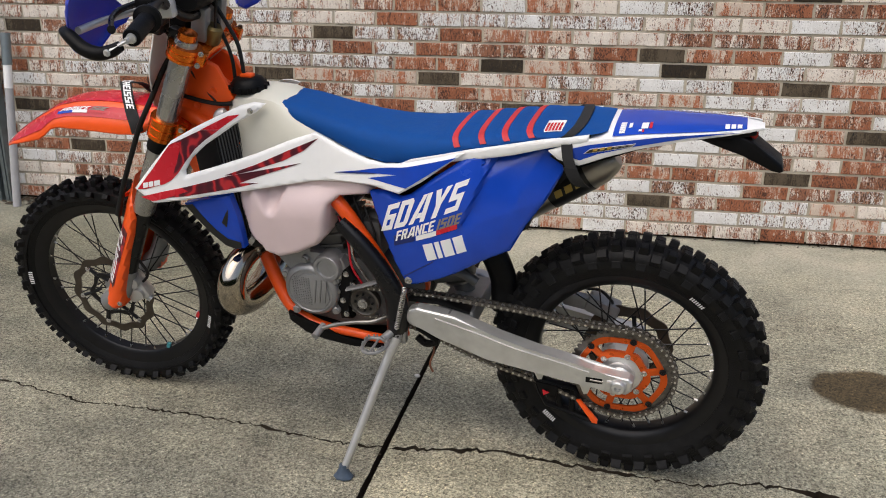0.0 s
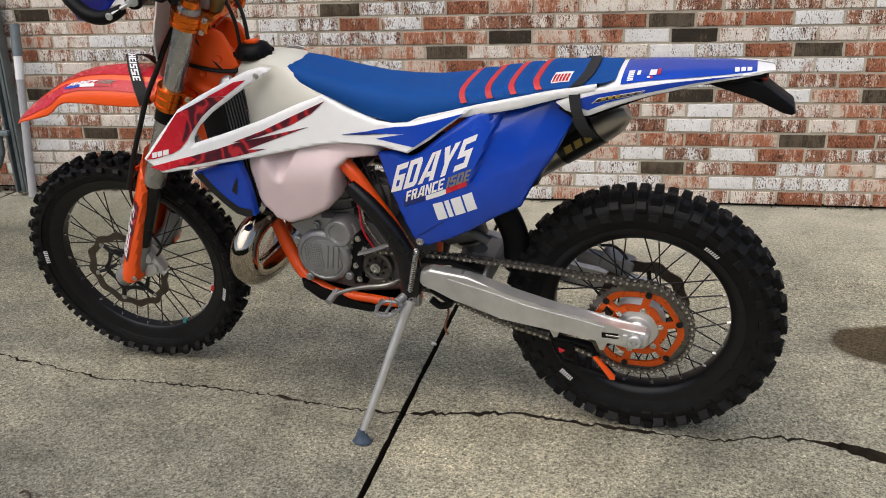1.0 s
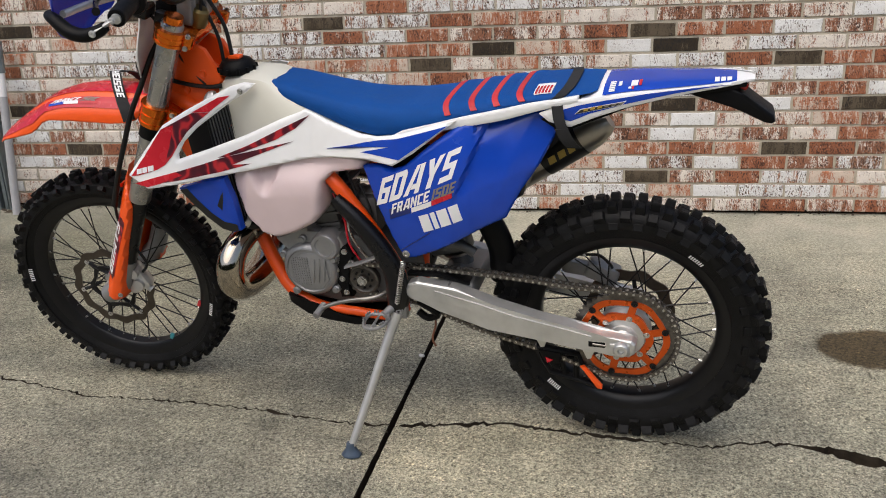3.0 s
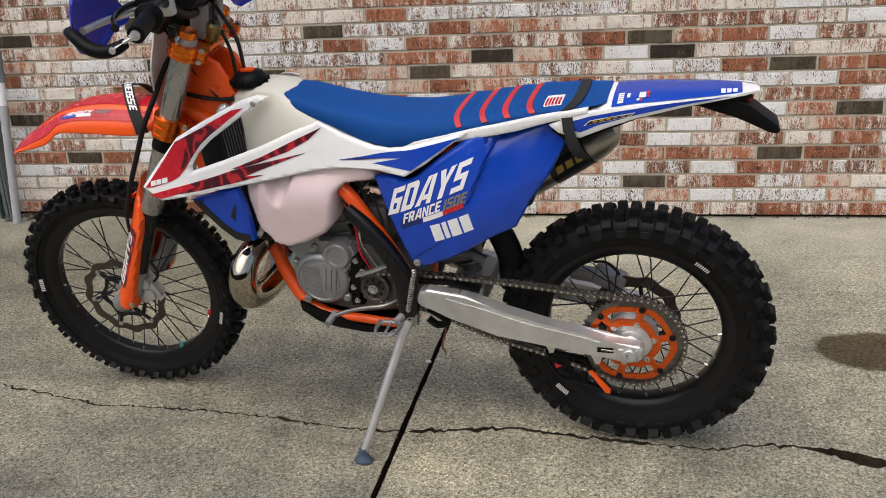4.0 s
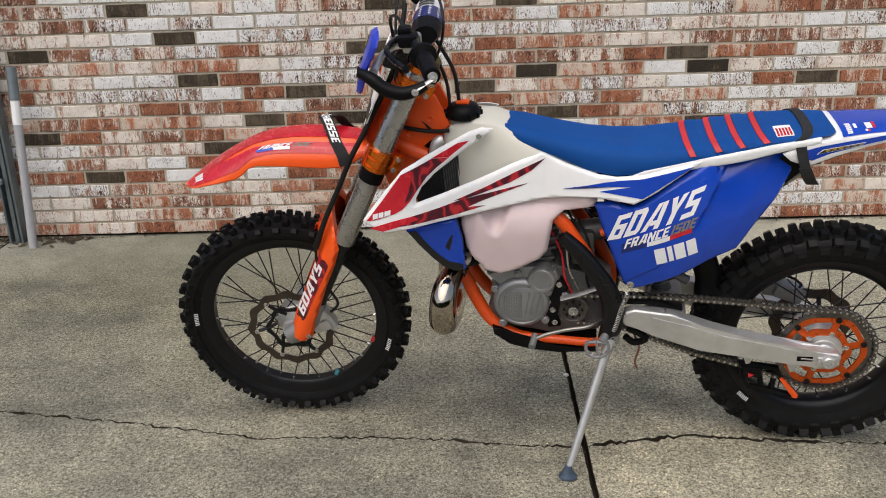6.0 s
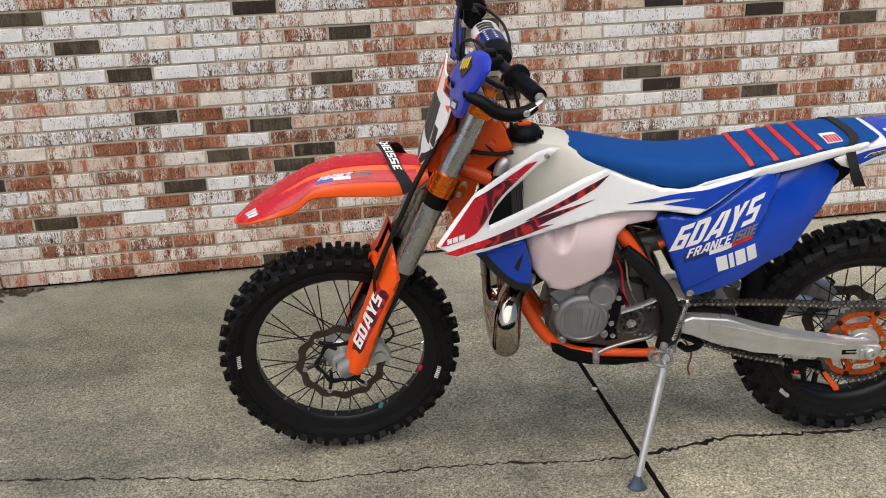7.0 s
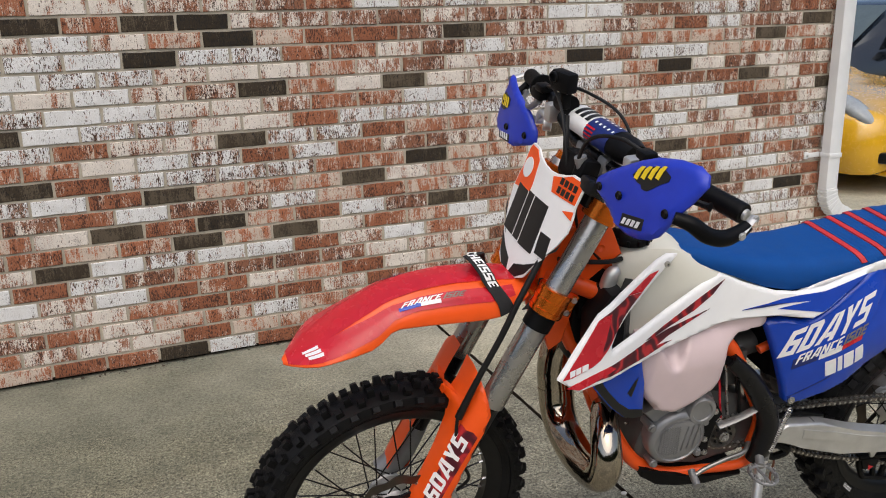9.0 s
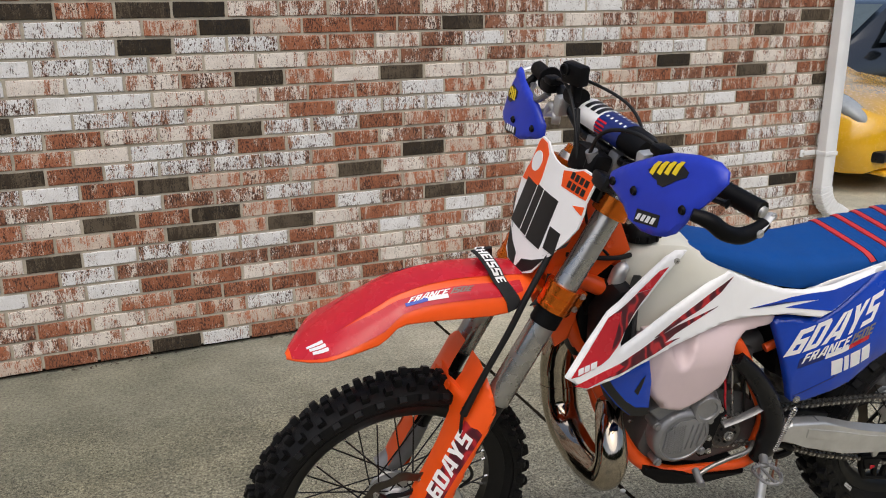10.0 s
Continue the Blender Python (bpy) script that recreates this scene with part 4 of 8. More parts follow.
for i in range(5):
    a = math.tau * i / 5
    bm = bmesh.new()
    tube(bm, [(0.05 * math.cos(a), 0.055, 0.05 * math.sin(a)), (0.085 * math.cos(a + 0.2), 0.060, 0.085 * math.sin(a + 0.2))], 0.006, 6, 1)
    part("disc_arm", bm, BLACK_RIM, rear_wheel)

# ---- body panels ----
def f_shroud(x, z):
    return lerp(x, ((-1.25, 0.245), (-1.06, 0.215), (-0.9, 0.155), (-0.74, 0.124), (-0.6, 0.135), (-0.5, 0.161), (-0.3, 0.158))) - 0.25 * (z - 0.77)


def f_panel(x, z):
    base = lerp(x, ((-0.65, 0.10), (-0.55, 0.138), (-0.45, 0.157), (-0.35, 0.157), (-0.25, 0.142), (-0.13, 0.112))) - 0.9 * (z - 0.68) ** 2
    # the number board ends in a pressed step, and the field behind it rises again towards the rear
    v = (x + 0.331) * 0.909 - (z - 0.839) * 0.417
    u = (x + 0.331) * 0.417 + (z - 0.839) * 0.909
    fade = 1 / (1 + math.exp(-(u + 0.115) * 70))
    step = 0.016 * min(1, max(0, v / 0.005)) * max(0, 1 - max(0, v - 0.005) / 0.085)
    ridge = max(0, (z - 0.846) - (x + 0.317) * 0.585) if x > -0.33 else 0
    low = max(0, (x + 0.352) * 0.41 - (z - 0.735)) if x > -0.40 else 0
    return base - step * fade - 0.22 * ridge - 0.16 * low * min(1, max(0, (x + 0.40) / 0.06))


def f_tank(x, z):
    bulge = lerp(x, ((-1.0, 0.15), (-0.86, 0.157), (-0.75, 0.145), (-0.6, 0.102)))
    dent = 0.030 * min(1, max(0, (z - 0.706) / 0.030)) / (1 + math.exp((abs(x + 0.868) - 0.006 - 0.42 * max(0, z - 0.706)) * 420)) + 0.010 / (1 + math.exp((x + 0.93 - (z - 0.7) * 0.15) * 260))
    k = min(1, max(0, (z - 0.70) / 0.08))
    return bulge - dent - k * k * max(0, bulge - f_shroud(x, 0.79) + 0.014)


def both(name, material, label, build, parent=None):
    """The left and the right moulding of a pair."""
    out = []
    for side in (-1, 1):
        bm = bmesh.new()
        build(bm, side)
        out.append(part(name, bm, material, parent or bike, label))
    return out


SHROUD = [(-1.189, 0.783), (-1.142, 0.748), (-1.023, 0.762), (-0.901, 0.773), (-0.769, 0.794), (-0.69, 0.801), (-0.608, 0.801), (-0.525, 0.795), (-0.47, 0.828), (-0.371, 0.899), (-0.45, 0.881), (-0.525, 0.862), (-0.567, 0.855), (-0.609, 0.857), (-0.69, 0.882), (-0.750, 0.910), (-0.82, 0.887), (-0.899, 0.857), (-0.986, 0.833), (-1.058, 0.816), (-1.058, 0.828), (-1.043, 0.855), (-1.012, 0.884), (-0.984, 0.902), (-0.949, 0.925), (-0.928, 0.938), (-0.897, 0.953), (-0.872, 0.973), (-0.90, 0.977), (-0.931, 0.971), (-0.982, 0.950), (-1.034, 0.927), (-1.09, 0.898), (-1.143, 0.839)]
shrouds = both("radiator_shroud", WHITE_PLASTIC, "glossy white radiator shroud with red and blue graphics", lambda bm, s: shell(bm, SHROUD, f_shroud, 0.005, 0.006, 0.006, None, s))
for side, sh in zip((-1, 1), shrouds):
    def sticker(name, material, outline, lift=0.0014, sh=sh, side=side):
        bm = bmesh.new()
        patch(bm, outline, f_shroud, lift, side)
        return part(name, bm, material, sh)
    sticker("red_graphic", RED_VINYL, [(-1.179, 0.783), (-1.136, 0.834), (-1.092, 0.890), (-1.060, 0.898), (-1.070, 0.863), (-1.089, 0.807), (-1.108, 0.797), (-1.158, 0.784)])
    sticker("dark_red_graphic", CRIMSON, [(-1.092, 0.890), (-1.017, 0.922), (-0.976, 0.920), (-1.006, 0.900), (-1.030, 0.880), (-1.052, 0.852), (-1.070, 0.826), (-1.089, 0.807), (-1.070, 0.863), (-1.060, 0.898)])
    sticker("red_graphic", RED_VINYL, [(-1.017, 0.923), (-0.955, 0.951), (-0.928, 0.953), (-0.976, 0.921)])
    sticker("red_graphic", RED_VINYL, [(-1.171, 0.765), (-1.111, 0.779), (-1.064, 0.789), (-1.050, 0.780), (-1.104, 0.763), (-1.140, 0.755)])
    sticker("dark_red_graphic", CRIMSON, [(-1.064, 0.789), (-1.001, 0.801), (-0.959, 0.811), (-0.896, 0.819), (-0.784, 0.839), (-0.862, 0.815), (-0.935, 0.792), (-0.889, 0.791), (-0.96, 0.779), (-1.054, 0.769), (-1.104, 0.764), (-1.050, 0.780)])
    sticker("dark_red_graphic", CRIMSON, [(-0.966, 0.813), (-0.896, 0.834), (-0.813, 0.869), (-0.742, 0.897), (-0.776, 0.869), (-0.828, 0.844), (-0.903, 0.821), (-0.945, 0.813)])
    for k, w in enumerate((0.0125, 0.012, 0.015)):
        bm = bmesh.new()
        patch(bm, bar_outline(-1.163 + k * 0.0145, 0.7865 + k * 0.0028, w, 0.012, 11), f_shroud, 0.0028, side)
        part("logo_block", bm, WHITE_VINYL, sh)
    sticker("blue_graphic", BLUE_PANEL, [(-0.698, 0.823), (-0.633, 0.834), (-0.559, 0.851), (-0.517, 0.858), (-0.45, 0.874), (-0.388, 0.890), (-0.455, 0.846), (-0.506, 0.813), (-0.609, 0.819), (-0.529, 0.839), (-0.592, 0.832), (-0.633, 0.827)])
    sticker("dark_edge", NAVY, [(-0.698, 0.823), (-0.640, 0.8265), (-0.600, 0.8305), (-0.585, 0.833), (-0.64, 0.831)], 0.0024)
    bm = bmesh.new()
    bolt(bm, -0.905, side * (f_shroud(-0.905, 0.960) + 0.001), 0.960, 0.006, side)
    part("shroud_bolt", bm, STEEL, sh)

PANEL = [(-0.620, 0.774), (-0.600, 0.720), (-0.568, 0.635), (-0.538, 0.556), (-0.522, 0.543), (-0.500, 0.549), (-0.385, 0.608), (-0.31, 0.648), (-0.268, 0.668), (-0.232, 0.735), (-0.186, 0.800), (-0.150, 0.868), (-0.143, 0.894), (-0.165, 0.910), (-0.205, 0.917), (-0.30, 0.906), (-0.358, 0.893), (-0.44, 0.838), (-0.505, 0.788), (-0.53, 0.778), (-0.575, 0.784)]
panels = both("side_panel", BLUE_PANEL, "blue plastic side number panel with white event lettering", lambda bm, s: shell(bm, PANEL, f_panel, 0.007, 0.012, 0.0065, None, s))
left = panels[0]


def on_panel(name, material, bm):
    return part(name, bm, material, left, recalc=False)


ANG = 24.5
on_panel("lettering", WHITE_VINYL, write("6DAYS", 0.057, -0.586, 0.684, 23.4, f_panel, 0.222, 0.95))
on_panel("lettering", WHITE_VINYL, write("FRANCE", 0.0225, -0.544, 0.670, ANG, f_panel, 0.113, 0.80, lift=0.0028))
on_panel("lettering", GREY_INK, write("ISDE", 0.0225, -0.434, 0.718, 22.5, f_panel, 0.060, 0.80))
for nm, mt, x, z, w, h in (("flag_stripe", NAVY, -0.549, 0.656, 0.062, 0.024), ("flag_stripe", WHITE_VINYL, -0.488, 0.682, 0.058, 0.011), ("flag_stripe", RED_VINYL, -0.434, 0.7055, 0.055, 0.011)):
    bm = bmesh.new()
    patch(bm, bar_outline(x, z, w, h, ANG - 1, 0.45), f_panel, 0.0014)
    part(nm, bm, mt, left)
for k, (w, u) in enumerate(((0.027, 0.0), (0.012, 0.032), (0.026, 0.049), (0.024, 0.080))):
    bm = bmesh.new()
    a = 20.5
    patch(bm, bar_outline(-0.461 + u * math.cos(radians(a)), 0.634 + u * math.sin(radians(a)), w, 0.042, a, 0.12), f_panel, 0.0016)
    part("number_bar", bm, WHITE_VINYL, left)
# the dark line of a crease, laid on as a thin navy strip
bm = bmesh.new()
patch(bm, [(-0.534, 0.5705), (-0.5325, 0.569), (-0.445, 0.6335), (-0.446, 0.6355)], f_panel, 0.0012)
part("crease_line", bm, NAVY, left)
bm = bmesh.new()
bolt(bm, -0.522, -f_panel(-0.522, 0.562) - 0.001, 0.560, 0.008)
part("panel_bolt", bm, STEEL, left)

# ---- tank ----
TANK_LOW = [(-0.950, 0.790), (-0.957, 0.730), (-0.945, 0.660), (-0.925, 0.633), (-0.908, 0.618), (-0.900, 0.602), (-0.856, 0.592), (-0.81, 0.605), (-0.755, 0.632), (-0.736, 0.655), (-0.728, 0.70), (-0.722, 0.735), (-0.695, 0.758), (-0.620, 0.766), (-0.612, 0.785), (-0.625, 0.806), (-0.76, 0.812), (-0.90, 0.800)]
tank = bmesh.new()
for side in (-1, 1):
    shell(tank, TANK_LOW, f_tank, 0.014, 0.10, 0.006, None, side)
tank = part("fuel_tank", tank, TANK_PINK, bike, "translucent pinkish-white plastic fuel tank")
stations = ((-1.012, 0.920, 0.050, 0.80), (-1.000, 0.962, 0.064, 0.78), (-0.970, 0.984, 0.074, 0.78), (-0.92, 0.990, 0.082, 0.78), (-0.87, 0.985, 0.086, 0.79), (-0.82, 0.965, 0.089, 0.80), (-0.76, 0.930, 0.093, 0.80), (-0.68, 0.89, 0.095, 0.80), (-0.62, 0.86, 0.09, 0.80))
bm = bmesh.new()
rings = []
for x, zt, w, zb in stations:
    h = zt - zb
    ring = [(w * 0.0, 1.0), (w * 0.5, 0.99), (w * 0.8, 0.94), (w * 0.97, 0.80), (w * 1.08, 0.5), (w * 1.12, 0.0)]
    full = [(x + (0.02 if x < -0.99 else 0) * (1 - k), -y, zb + h * k) for y, k in ring] + [(x, y, zb + h * k) for y, k in ring[:0:-1]]
    rings.append(full)
loft(bm, rings)
upper = part("tank_top", bm, TANK_WHITE, tank, "cream natural plastic upper tank")
bm = bmesh.new()
lathe(bm, [(0, 0.043), (0.004, 0.046), (0.014, 0.046), (0.022, 0.041), (0.030, 0.036), (0.034, 0.026), (0.034, 0)], (-0.953, -0.022, 0.982), 28, Matrix.Rotation(radians(90), 3, "X"))
for k in range(12):
    a = math.tau * k / 12
    box(bm, (-0.953 + 0.045 * math.cos(a), -0.022 + 0.045 * math.sin(a), 0.992), (0.010, 0.008, 0.014), 0.002, Matrix.Rotation(a, 3, "Z"))
cap = part("filler_cap", bm, BLACK_PLASTIC, tank, "black ribbed filler cap")
bm = bmesh.new()
box(bm, (-0.953, -0.022, 1.019), (0.034, 0.022, 0.010), 0.004)
part("cap_button", bm, ORANGE, tank)
bm = bmesh.new()
tube(bm, [(-0.962, -0.022, 1.018), (-0.972, -0.012, 1.09), (-1.00, -0.01, 1.15), (-1.03, -0.005, 1.19), (-1.05, 0, 1.16)], 0.005, 8)
part("vent_hose", bm, HOSE, tank)
bm = bmesh.new()
tube(bm, [(-0.985, -0.03, 0.985), (-0.99, -0.02, 1.06), (-1.01, -0.015, 1.12), (-1.03, 0.0, 1.15)], 0.0045, 8)
part("vent_hose", bm, HOSE, tank)

# ---- seat ----
SEAT = ((-0.88, 0.962, 0.958, 0.03), (-0.87, 0.963, 0.95, 0.055), (-0.845, 0.973, 0.94, 0.07), (-0.8, 0.964, 0.93, 0.08), (-0.72, 0.944, 0.9, 0.088), (-0.64, 0.928, 0.868, 0.098), (-0.57, 0.921, 0.854, 0.105), (-0.5, 0.919, 0.862, 0.11), (-0.42, 0.925, 0.884, 0.112), (-0.34, 0.936, 0.902, 0.11), (-0.26, 0.947, 0.92, 0.106), (-0.18, 0.956, 0.938, 0.1), (-0.12, 0.959, 0.947, 0.094), (-0.08, 0.957, 0.953, 0.086), (-0.064, 0.96, 0.956, 0.074))
SECTION = ((-1.0, 0.0), (-1.02, 0.2), (-1.0, 0.45), (-0.94, 0.70), (-0.84, 0.87), (-0.68, 0.965), (-0.45, 0.995), (0.0, 1.0))


def seat_at(x, i):
    zt, zb, w = (lerp(x, [(s[0], s[k]) for s in SEAT]) for k in (1, 2, 3))
    full = SECTION + tuple((-y, h) for y, h in SECTION[-2::-1])
    j = min(int(i), len(full) - 2)
    t = i - j
    y, h = (full[j][k] * (1 - t) + full[j + 1][k] * t for k in (0, 1))
    return Vector((x, w * y, zb + (zt - zb) * h))


bm = bmesh.new()
xs = sorted(set([s[0] for s in SEAT] + [round(-0.85 + 0.02 * k, 3) for k in range(39)]))
loft(bm, [[seat_at(x, i * 0.5) for i in range(29)] for x in xs])
seat = part("seat", bm, SEAT_BLUE, bike, "matt blue gripper seat with red ribs")
for x0 in (-0.390, -0.330, -0.277, -0.222):
    bm = bmesh.new()
    rings = []
    for i in np.linspace(2.0, 12.0, 37):
        x = x0 + 0.004 - 0.018 * (1 - ((i - 7) / 5.6) ** 2)
        a, b = seat_at(x - 0.0068, i), seat_at(x + 0.0068, i)
        out = Vector((0, seat_at(x, i).y, seat_at(x, i).z - 0.85)).normalized()
        rings.append([a - out * 0.004, a + out * 0.0035, b + out * 0.0035, b - out * 0.004])
    loft(bm, rings)
    part("seat_rib", bm, RED_RUBBER, seat)
    bm = bmesh.new()
    rings = []
    for i in np.linspace(1.4, 12.6, 37):
        x = x0 + 0.020 - 0.018 * (1 - ((i - 7) / 5.6) ** 2)
        a, b = seat_at(x - 0.008, i), seat_at(x + 0.022, i)
        out = Vector((0, seat_at(x, i).y, seat_at(x, i).z - 0.85)).normalized()
        rings.append([a - out * 0.004, a + out * 0.004, seat_at(x + 0.014, i) + out * 0.002, b - out * 0.003])
    loft(bm, rings)
    part("seat_pleat", bm, SEAT_BLUE, seat)
bm = bmesh.new()
rings = []
for x in np.linspace(-0.200, -0.160, 6):
    rings.append([seat_at(x, i) + Vector((0, -0.0012, 0.0012)) for i in np.linspace(3.4, 6.4, 8)])
loft(bm, rings, False, False)
tag = part("seat_label", bm, WHITE_VINYL, seat, "white sewn label with unreadable red marks")
for k in range(5):
    bm = bmesh.new()
    x = -0.197 + k * 0.0072
    loft(bm, [[seat_at(q, i) + Vector((0, -0.0022, 0.0022)) for i in (3.7, 4.2, 4.8, 5.4, 6.0)] for q in (x, x + 0.0048)], False, False)
    part("seat_label_bar", bm, RED_VINYL, seat)

strap = thing("tie_down_strap", "black webbing strap looped over the rear of the seat", "strap", BIKE)
bm = bmesh.new()
rings = []
way = [(-0.128, -0.122, 0.872), (-0.140, -0.120, 0.905), (-0.150, -0.112, 0.945)]
for x, y, z in way[:2]:
    rings.append([Vector((x - 0.012, y - 0.002, z)), Vector((x + 0.012, y - 0.002, z)), Vector((x + 0.012, y + 0.001, z)), Vector((x - 0.012, y + 0.001, z))])
for i in np.linspace(0.3, 13.7, 40):
    x = -0.150 + 0.026 * math.sin(math.pi * i / 14)
    a, b = seat_at(x - 0.012, i), seat_at(x + 0.012, i)
    o = Vector((0, seat_at(x, i).y, seat_at(x, i).z - 0.88)).normalized()
    rings.append([a + o * 0.0045, b + o * 0.0045, b + o * 0.002, a + o * 0.002])
loft(bm, rings)
part("webbing", bm, WEB, strap)
bm = bmesh.new()
loft(bm, [[Vector((x - 0.015, y, z)), Vector((x + 0.015, y, z)), Vector((x + 0.014, y + 0.003, z)), Vector((x - 0.014, y + 0.003, z))] for x, y, z in ((-0.134, -0.124, 0.885), (-0.126, -0.124, 0.866), (-0.117, -0.121, 0.850), (-0.108, -0.112, 0.838))])
part("strap_tail", bm, WEB, strap)

# ---- tail ----
TAIL = ((-0.1, 0.942, 0.1, 0.93), (-0.06, 0.959, 0.098, 0.938), (0.0, 0.964, 0.088, 0.947), (0.08, 0.968, 0.074, 0.950), (0.16, 0.969, 0.058, 0.957), (0.22, 0.968, 0.040, 0.962), (0.25, 0.966, 0.018, 0.963))


def f_tail(x, z):
    w, zt, zb = lerp(x, [(t[0], t[2]) for t in TAIL]), lerp(x, [(t[0], t[1]) for t in TAIL]), lerp(x, [(t[0], t[3]) for t in TAIL])
    k = min(1, max(0, (z - zb) / (zt - zb + 1e-6)))
    return w * (1 - 0.55 * k ** 2.2)


bm = bmesh.new()
rings = []
for x, zt, w, zb in TAIL:
    u = [(1.0, 0.0), (1.0, 0.25), (0.93, 0.5), (0.80, 0.75), (0.55, 0.95), (0.25, 1.02), (0.0, 1.03)]
    rings.append([(x, -w * a, zb + (zt - zb) * b) for a, b in u] + [(x, w * a, zb + (zt - zb) * b) for a, b in u[-2::-1]] + [(x, w * 0.9, zb - 0.004), (x, -w * 0.9, zb - 0.004)])
loft(bm, rings)
tail = part("rear_fender", bm, WHITE_PLASTIC, bike, "white rear fender with blue graphics")
bm = bmesh.new()
rings = []
for x in np.linspace(-0.052, 0.215, 14):
    zt, w, zb = (lerp(x, [(t[0], t[k]) for t in TAIL]) for k in (1, 2, 3))
    u = [(0.935, 0.5), (0.80, 0.76), (0.55, 0.96), (0.25, 1.03), (0.0, 1.04)]
    rings.append([(x, -w * a - 0.0012, zb + (zt - zb) * b + 0.0014) for a, b in u] + [(x, w * a + 0.0012, zb + (zt - zb) * b + 0.0014) for a, b in u[-2::-1]])
loft(bm, rings, False, False)
part("tail_graphic", bm, BLUE_PANEL, tail, "blue vinyl tail graphic")


def tail_skin(name, material, x0, x1, s0, s1, lift=0.003, side=-1):
    """A sticker on the tail: s runs from its edge (0) to its crown (1)."""
    bm = bmesh.new()
    rows = []
    across = ((0.0, 0.935, 0.5), (0.28, 0.80, 0.76), (0.55, 0.55, 0.96), (0.8, 0.25, 1.03), (1.0, 0.0, 1.04))
    for x in np.linspace(x0, x1, 4):
        zt, w, zb = (lerp(x, [(t[0], t[k]) for t in TAIL]) for k in (1, 2, 3))
        row = []
        for q in np.linspace(s0, s1, 6):
            a, b = lerp(q, [(c[0], c[1]) for c in across]), lerp(q, [(c[0], c[2]) for c in across])
            row.append((x, side * (w * a + lift * 0.5), zb + (zt - zb) * b + lift))
        rows.append(row)
    loft(bm, rows, False, False)
    return part(name, bm, material, tail)


for k in range(6):
    tail_skin("tail_mark", WHITE_VINYL, -0.040, -0.028, 0.12 + k * 0.10, 0.20 + k * 0.10)
tail_skin("tail_mark", WHITE_VINYL, -0.022, -0.015, 0.42, 0.66)
tail_skin("tail_mark", WHITE_VINYL, 0.000, 0.006, 0.16, 0.30)
tail_skin("tail_mark", WHITE_VINYL, 0.004, 0.018, 0.34, 0.66)
tail_skin("tail_mark", RED_VINYL, 0.007, 0.011, 0.10, 0.30)
tail_skin("tail_mark", RED_VINYL, 0.020, 0.026, 0.34, 0.70)
for k in range(3):
    tail_skin("tail_mark", WHITE_VINYL, 0.172 + k * 0.012, 0.181 + k * 0.012, 0.15, 0.60)
f_skirt = lambda x, z: lerp(x, ((-0.19, 0.113), (-0.10, 0.105), (0.0, 0.094), (0.10, 0.076), (0.20, 0.055), (0.25, 0.03)))
SKIRT = [(-0.185, 0.915), (-0.165, 0.897), (-0.135, 0.886), (-0.118, 0.884), (-0.06, 0.906), (0.0, 0.925), (0.10, 0.945), (0.20, 0.959), (0.245, 0.964), (0.245, 0.968), (0.20, 0.966), (0.08, 0.958), (-0.02, 0.951), (-0.10, 0.944), (-0.15, 0.928)]
for side in (-1, 1):
    bm = bmesh.new()
    shell(bm, SKIRT, f_skirt, 0.003, 0.006, 0.006, None, side)
    sk = part("tail_side_panel", bm, WHITE_PLASTIC, bike, "white tail side panel with blue stripe")
    bm = bmesh.new()
    patch(bm, [(-0.152, 0.909), (-0.117, 0.898), (-0.079, 0.914), (-0.001, 0.934), (0.092, 0.951), (0.150, 0.9585), (0.200, 0.9635), (0.129, 0.9605), (0.04, 0.9535), (-0.04, 0.943), (-0.10, 0.933), (-0.145, 0.921)], f_skirt, 0.0014, side)
    part("blue_stripe", bm, BLUE_PANEL, sk)
    for name, material, grow in (("badge_edge", WHITE_VINYL, 0.0), ("badge", BLACK_INK, 0.0012)):
        bm = bmesh.new()
        patch(bm, [(-0.109 + grow * 2, 0.9135 + grow), (-0.010 - grow, 0.932 + grow), (-0.001 - grow * 2, 0.9405 - grow), (-0.096 + grow, 0.925 - grow)], f_skirt, 0.0022 + grow * 0.6, side)
        part(name, bm, material, sk)
    for k in range(6):
        bm = bmesh.new()
        patch(bm, bar_outline(-0.090 + k * 0.0145, 0.9200 + k * 0.0027, 0.0095, 0.0055 if k < 3 else 0.0035, 11, 0.5), f_skirt, 0.0038, side)
        part("model_bar", bm, GOLD_INK if k < 3 else GREY_INK, sk)
RAIL = [(-0.56, 0.842), (-0.46, 0.862), (-0.36, 0.882), (-0.26, 0.901), (-0.18, 0.922), (-0.10, 0.938), (-0.10, 0.952), (-0.20, 0.938), (-0.36, 0.906), (-0.50, 0.872)]
for side in (-1, 1):
    bm = bmesh.new()
    shell(bm, RAIL, lambda x, z: lerp(x, ((-0.56, 0.113), (-0.3, 0.120), (-0.1, 0.106))), 0.003, 0.010, 0.005, None, side)
    part("seat_trim", bm, WHITE_PLASTIC, bike, "white trim strip below the seat")
bm = bmesh.new()
rings = []
for x, zt, zb, w in ((-0.30, 0.86, 0.70, 0.07), (-0.20, 0.89, 0.79, 0.085), (-0.12, 0.915, 0.868, 0.085), (0.0, 0.940, 0.915, 0.078), (0.10, 0.955, 0.938, 0.062), (0.18, 0.958, 0.942, 0.048), (0.235, 0.962, 0.948, 0.030)):
    rings.append([(x, -w, zb + 0.004), (x, -w, zt), (x, w, zt), (x, w, zb + 0.004), (x, w * 0.5, zb), (x, -w * 0.5, zb)])
loft(bm, rings)
part("fender_underside", bm, BLACK_PLASTIC, bike, "black inner rear fender")
bm = bmesh.new()
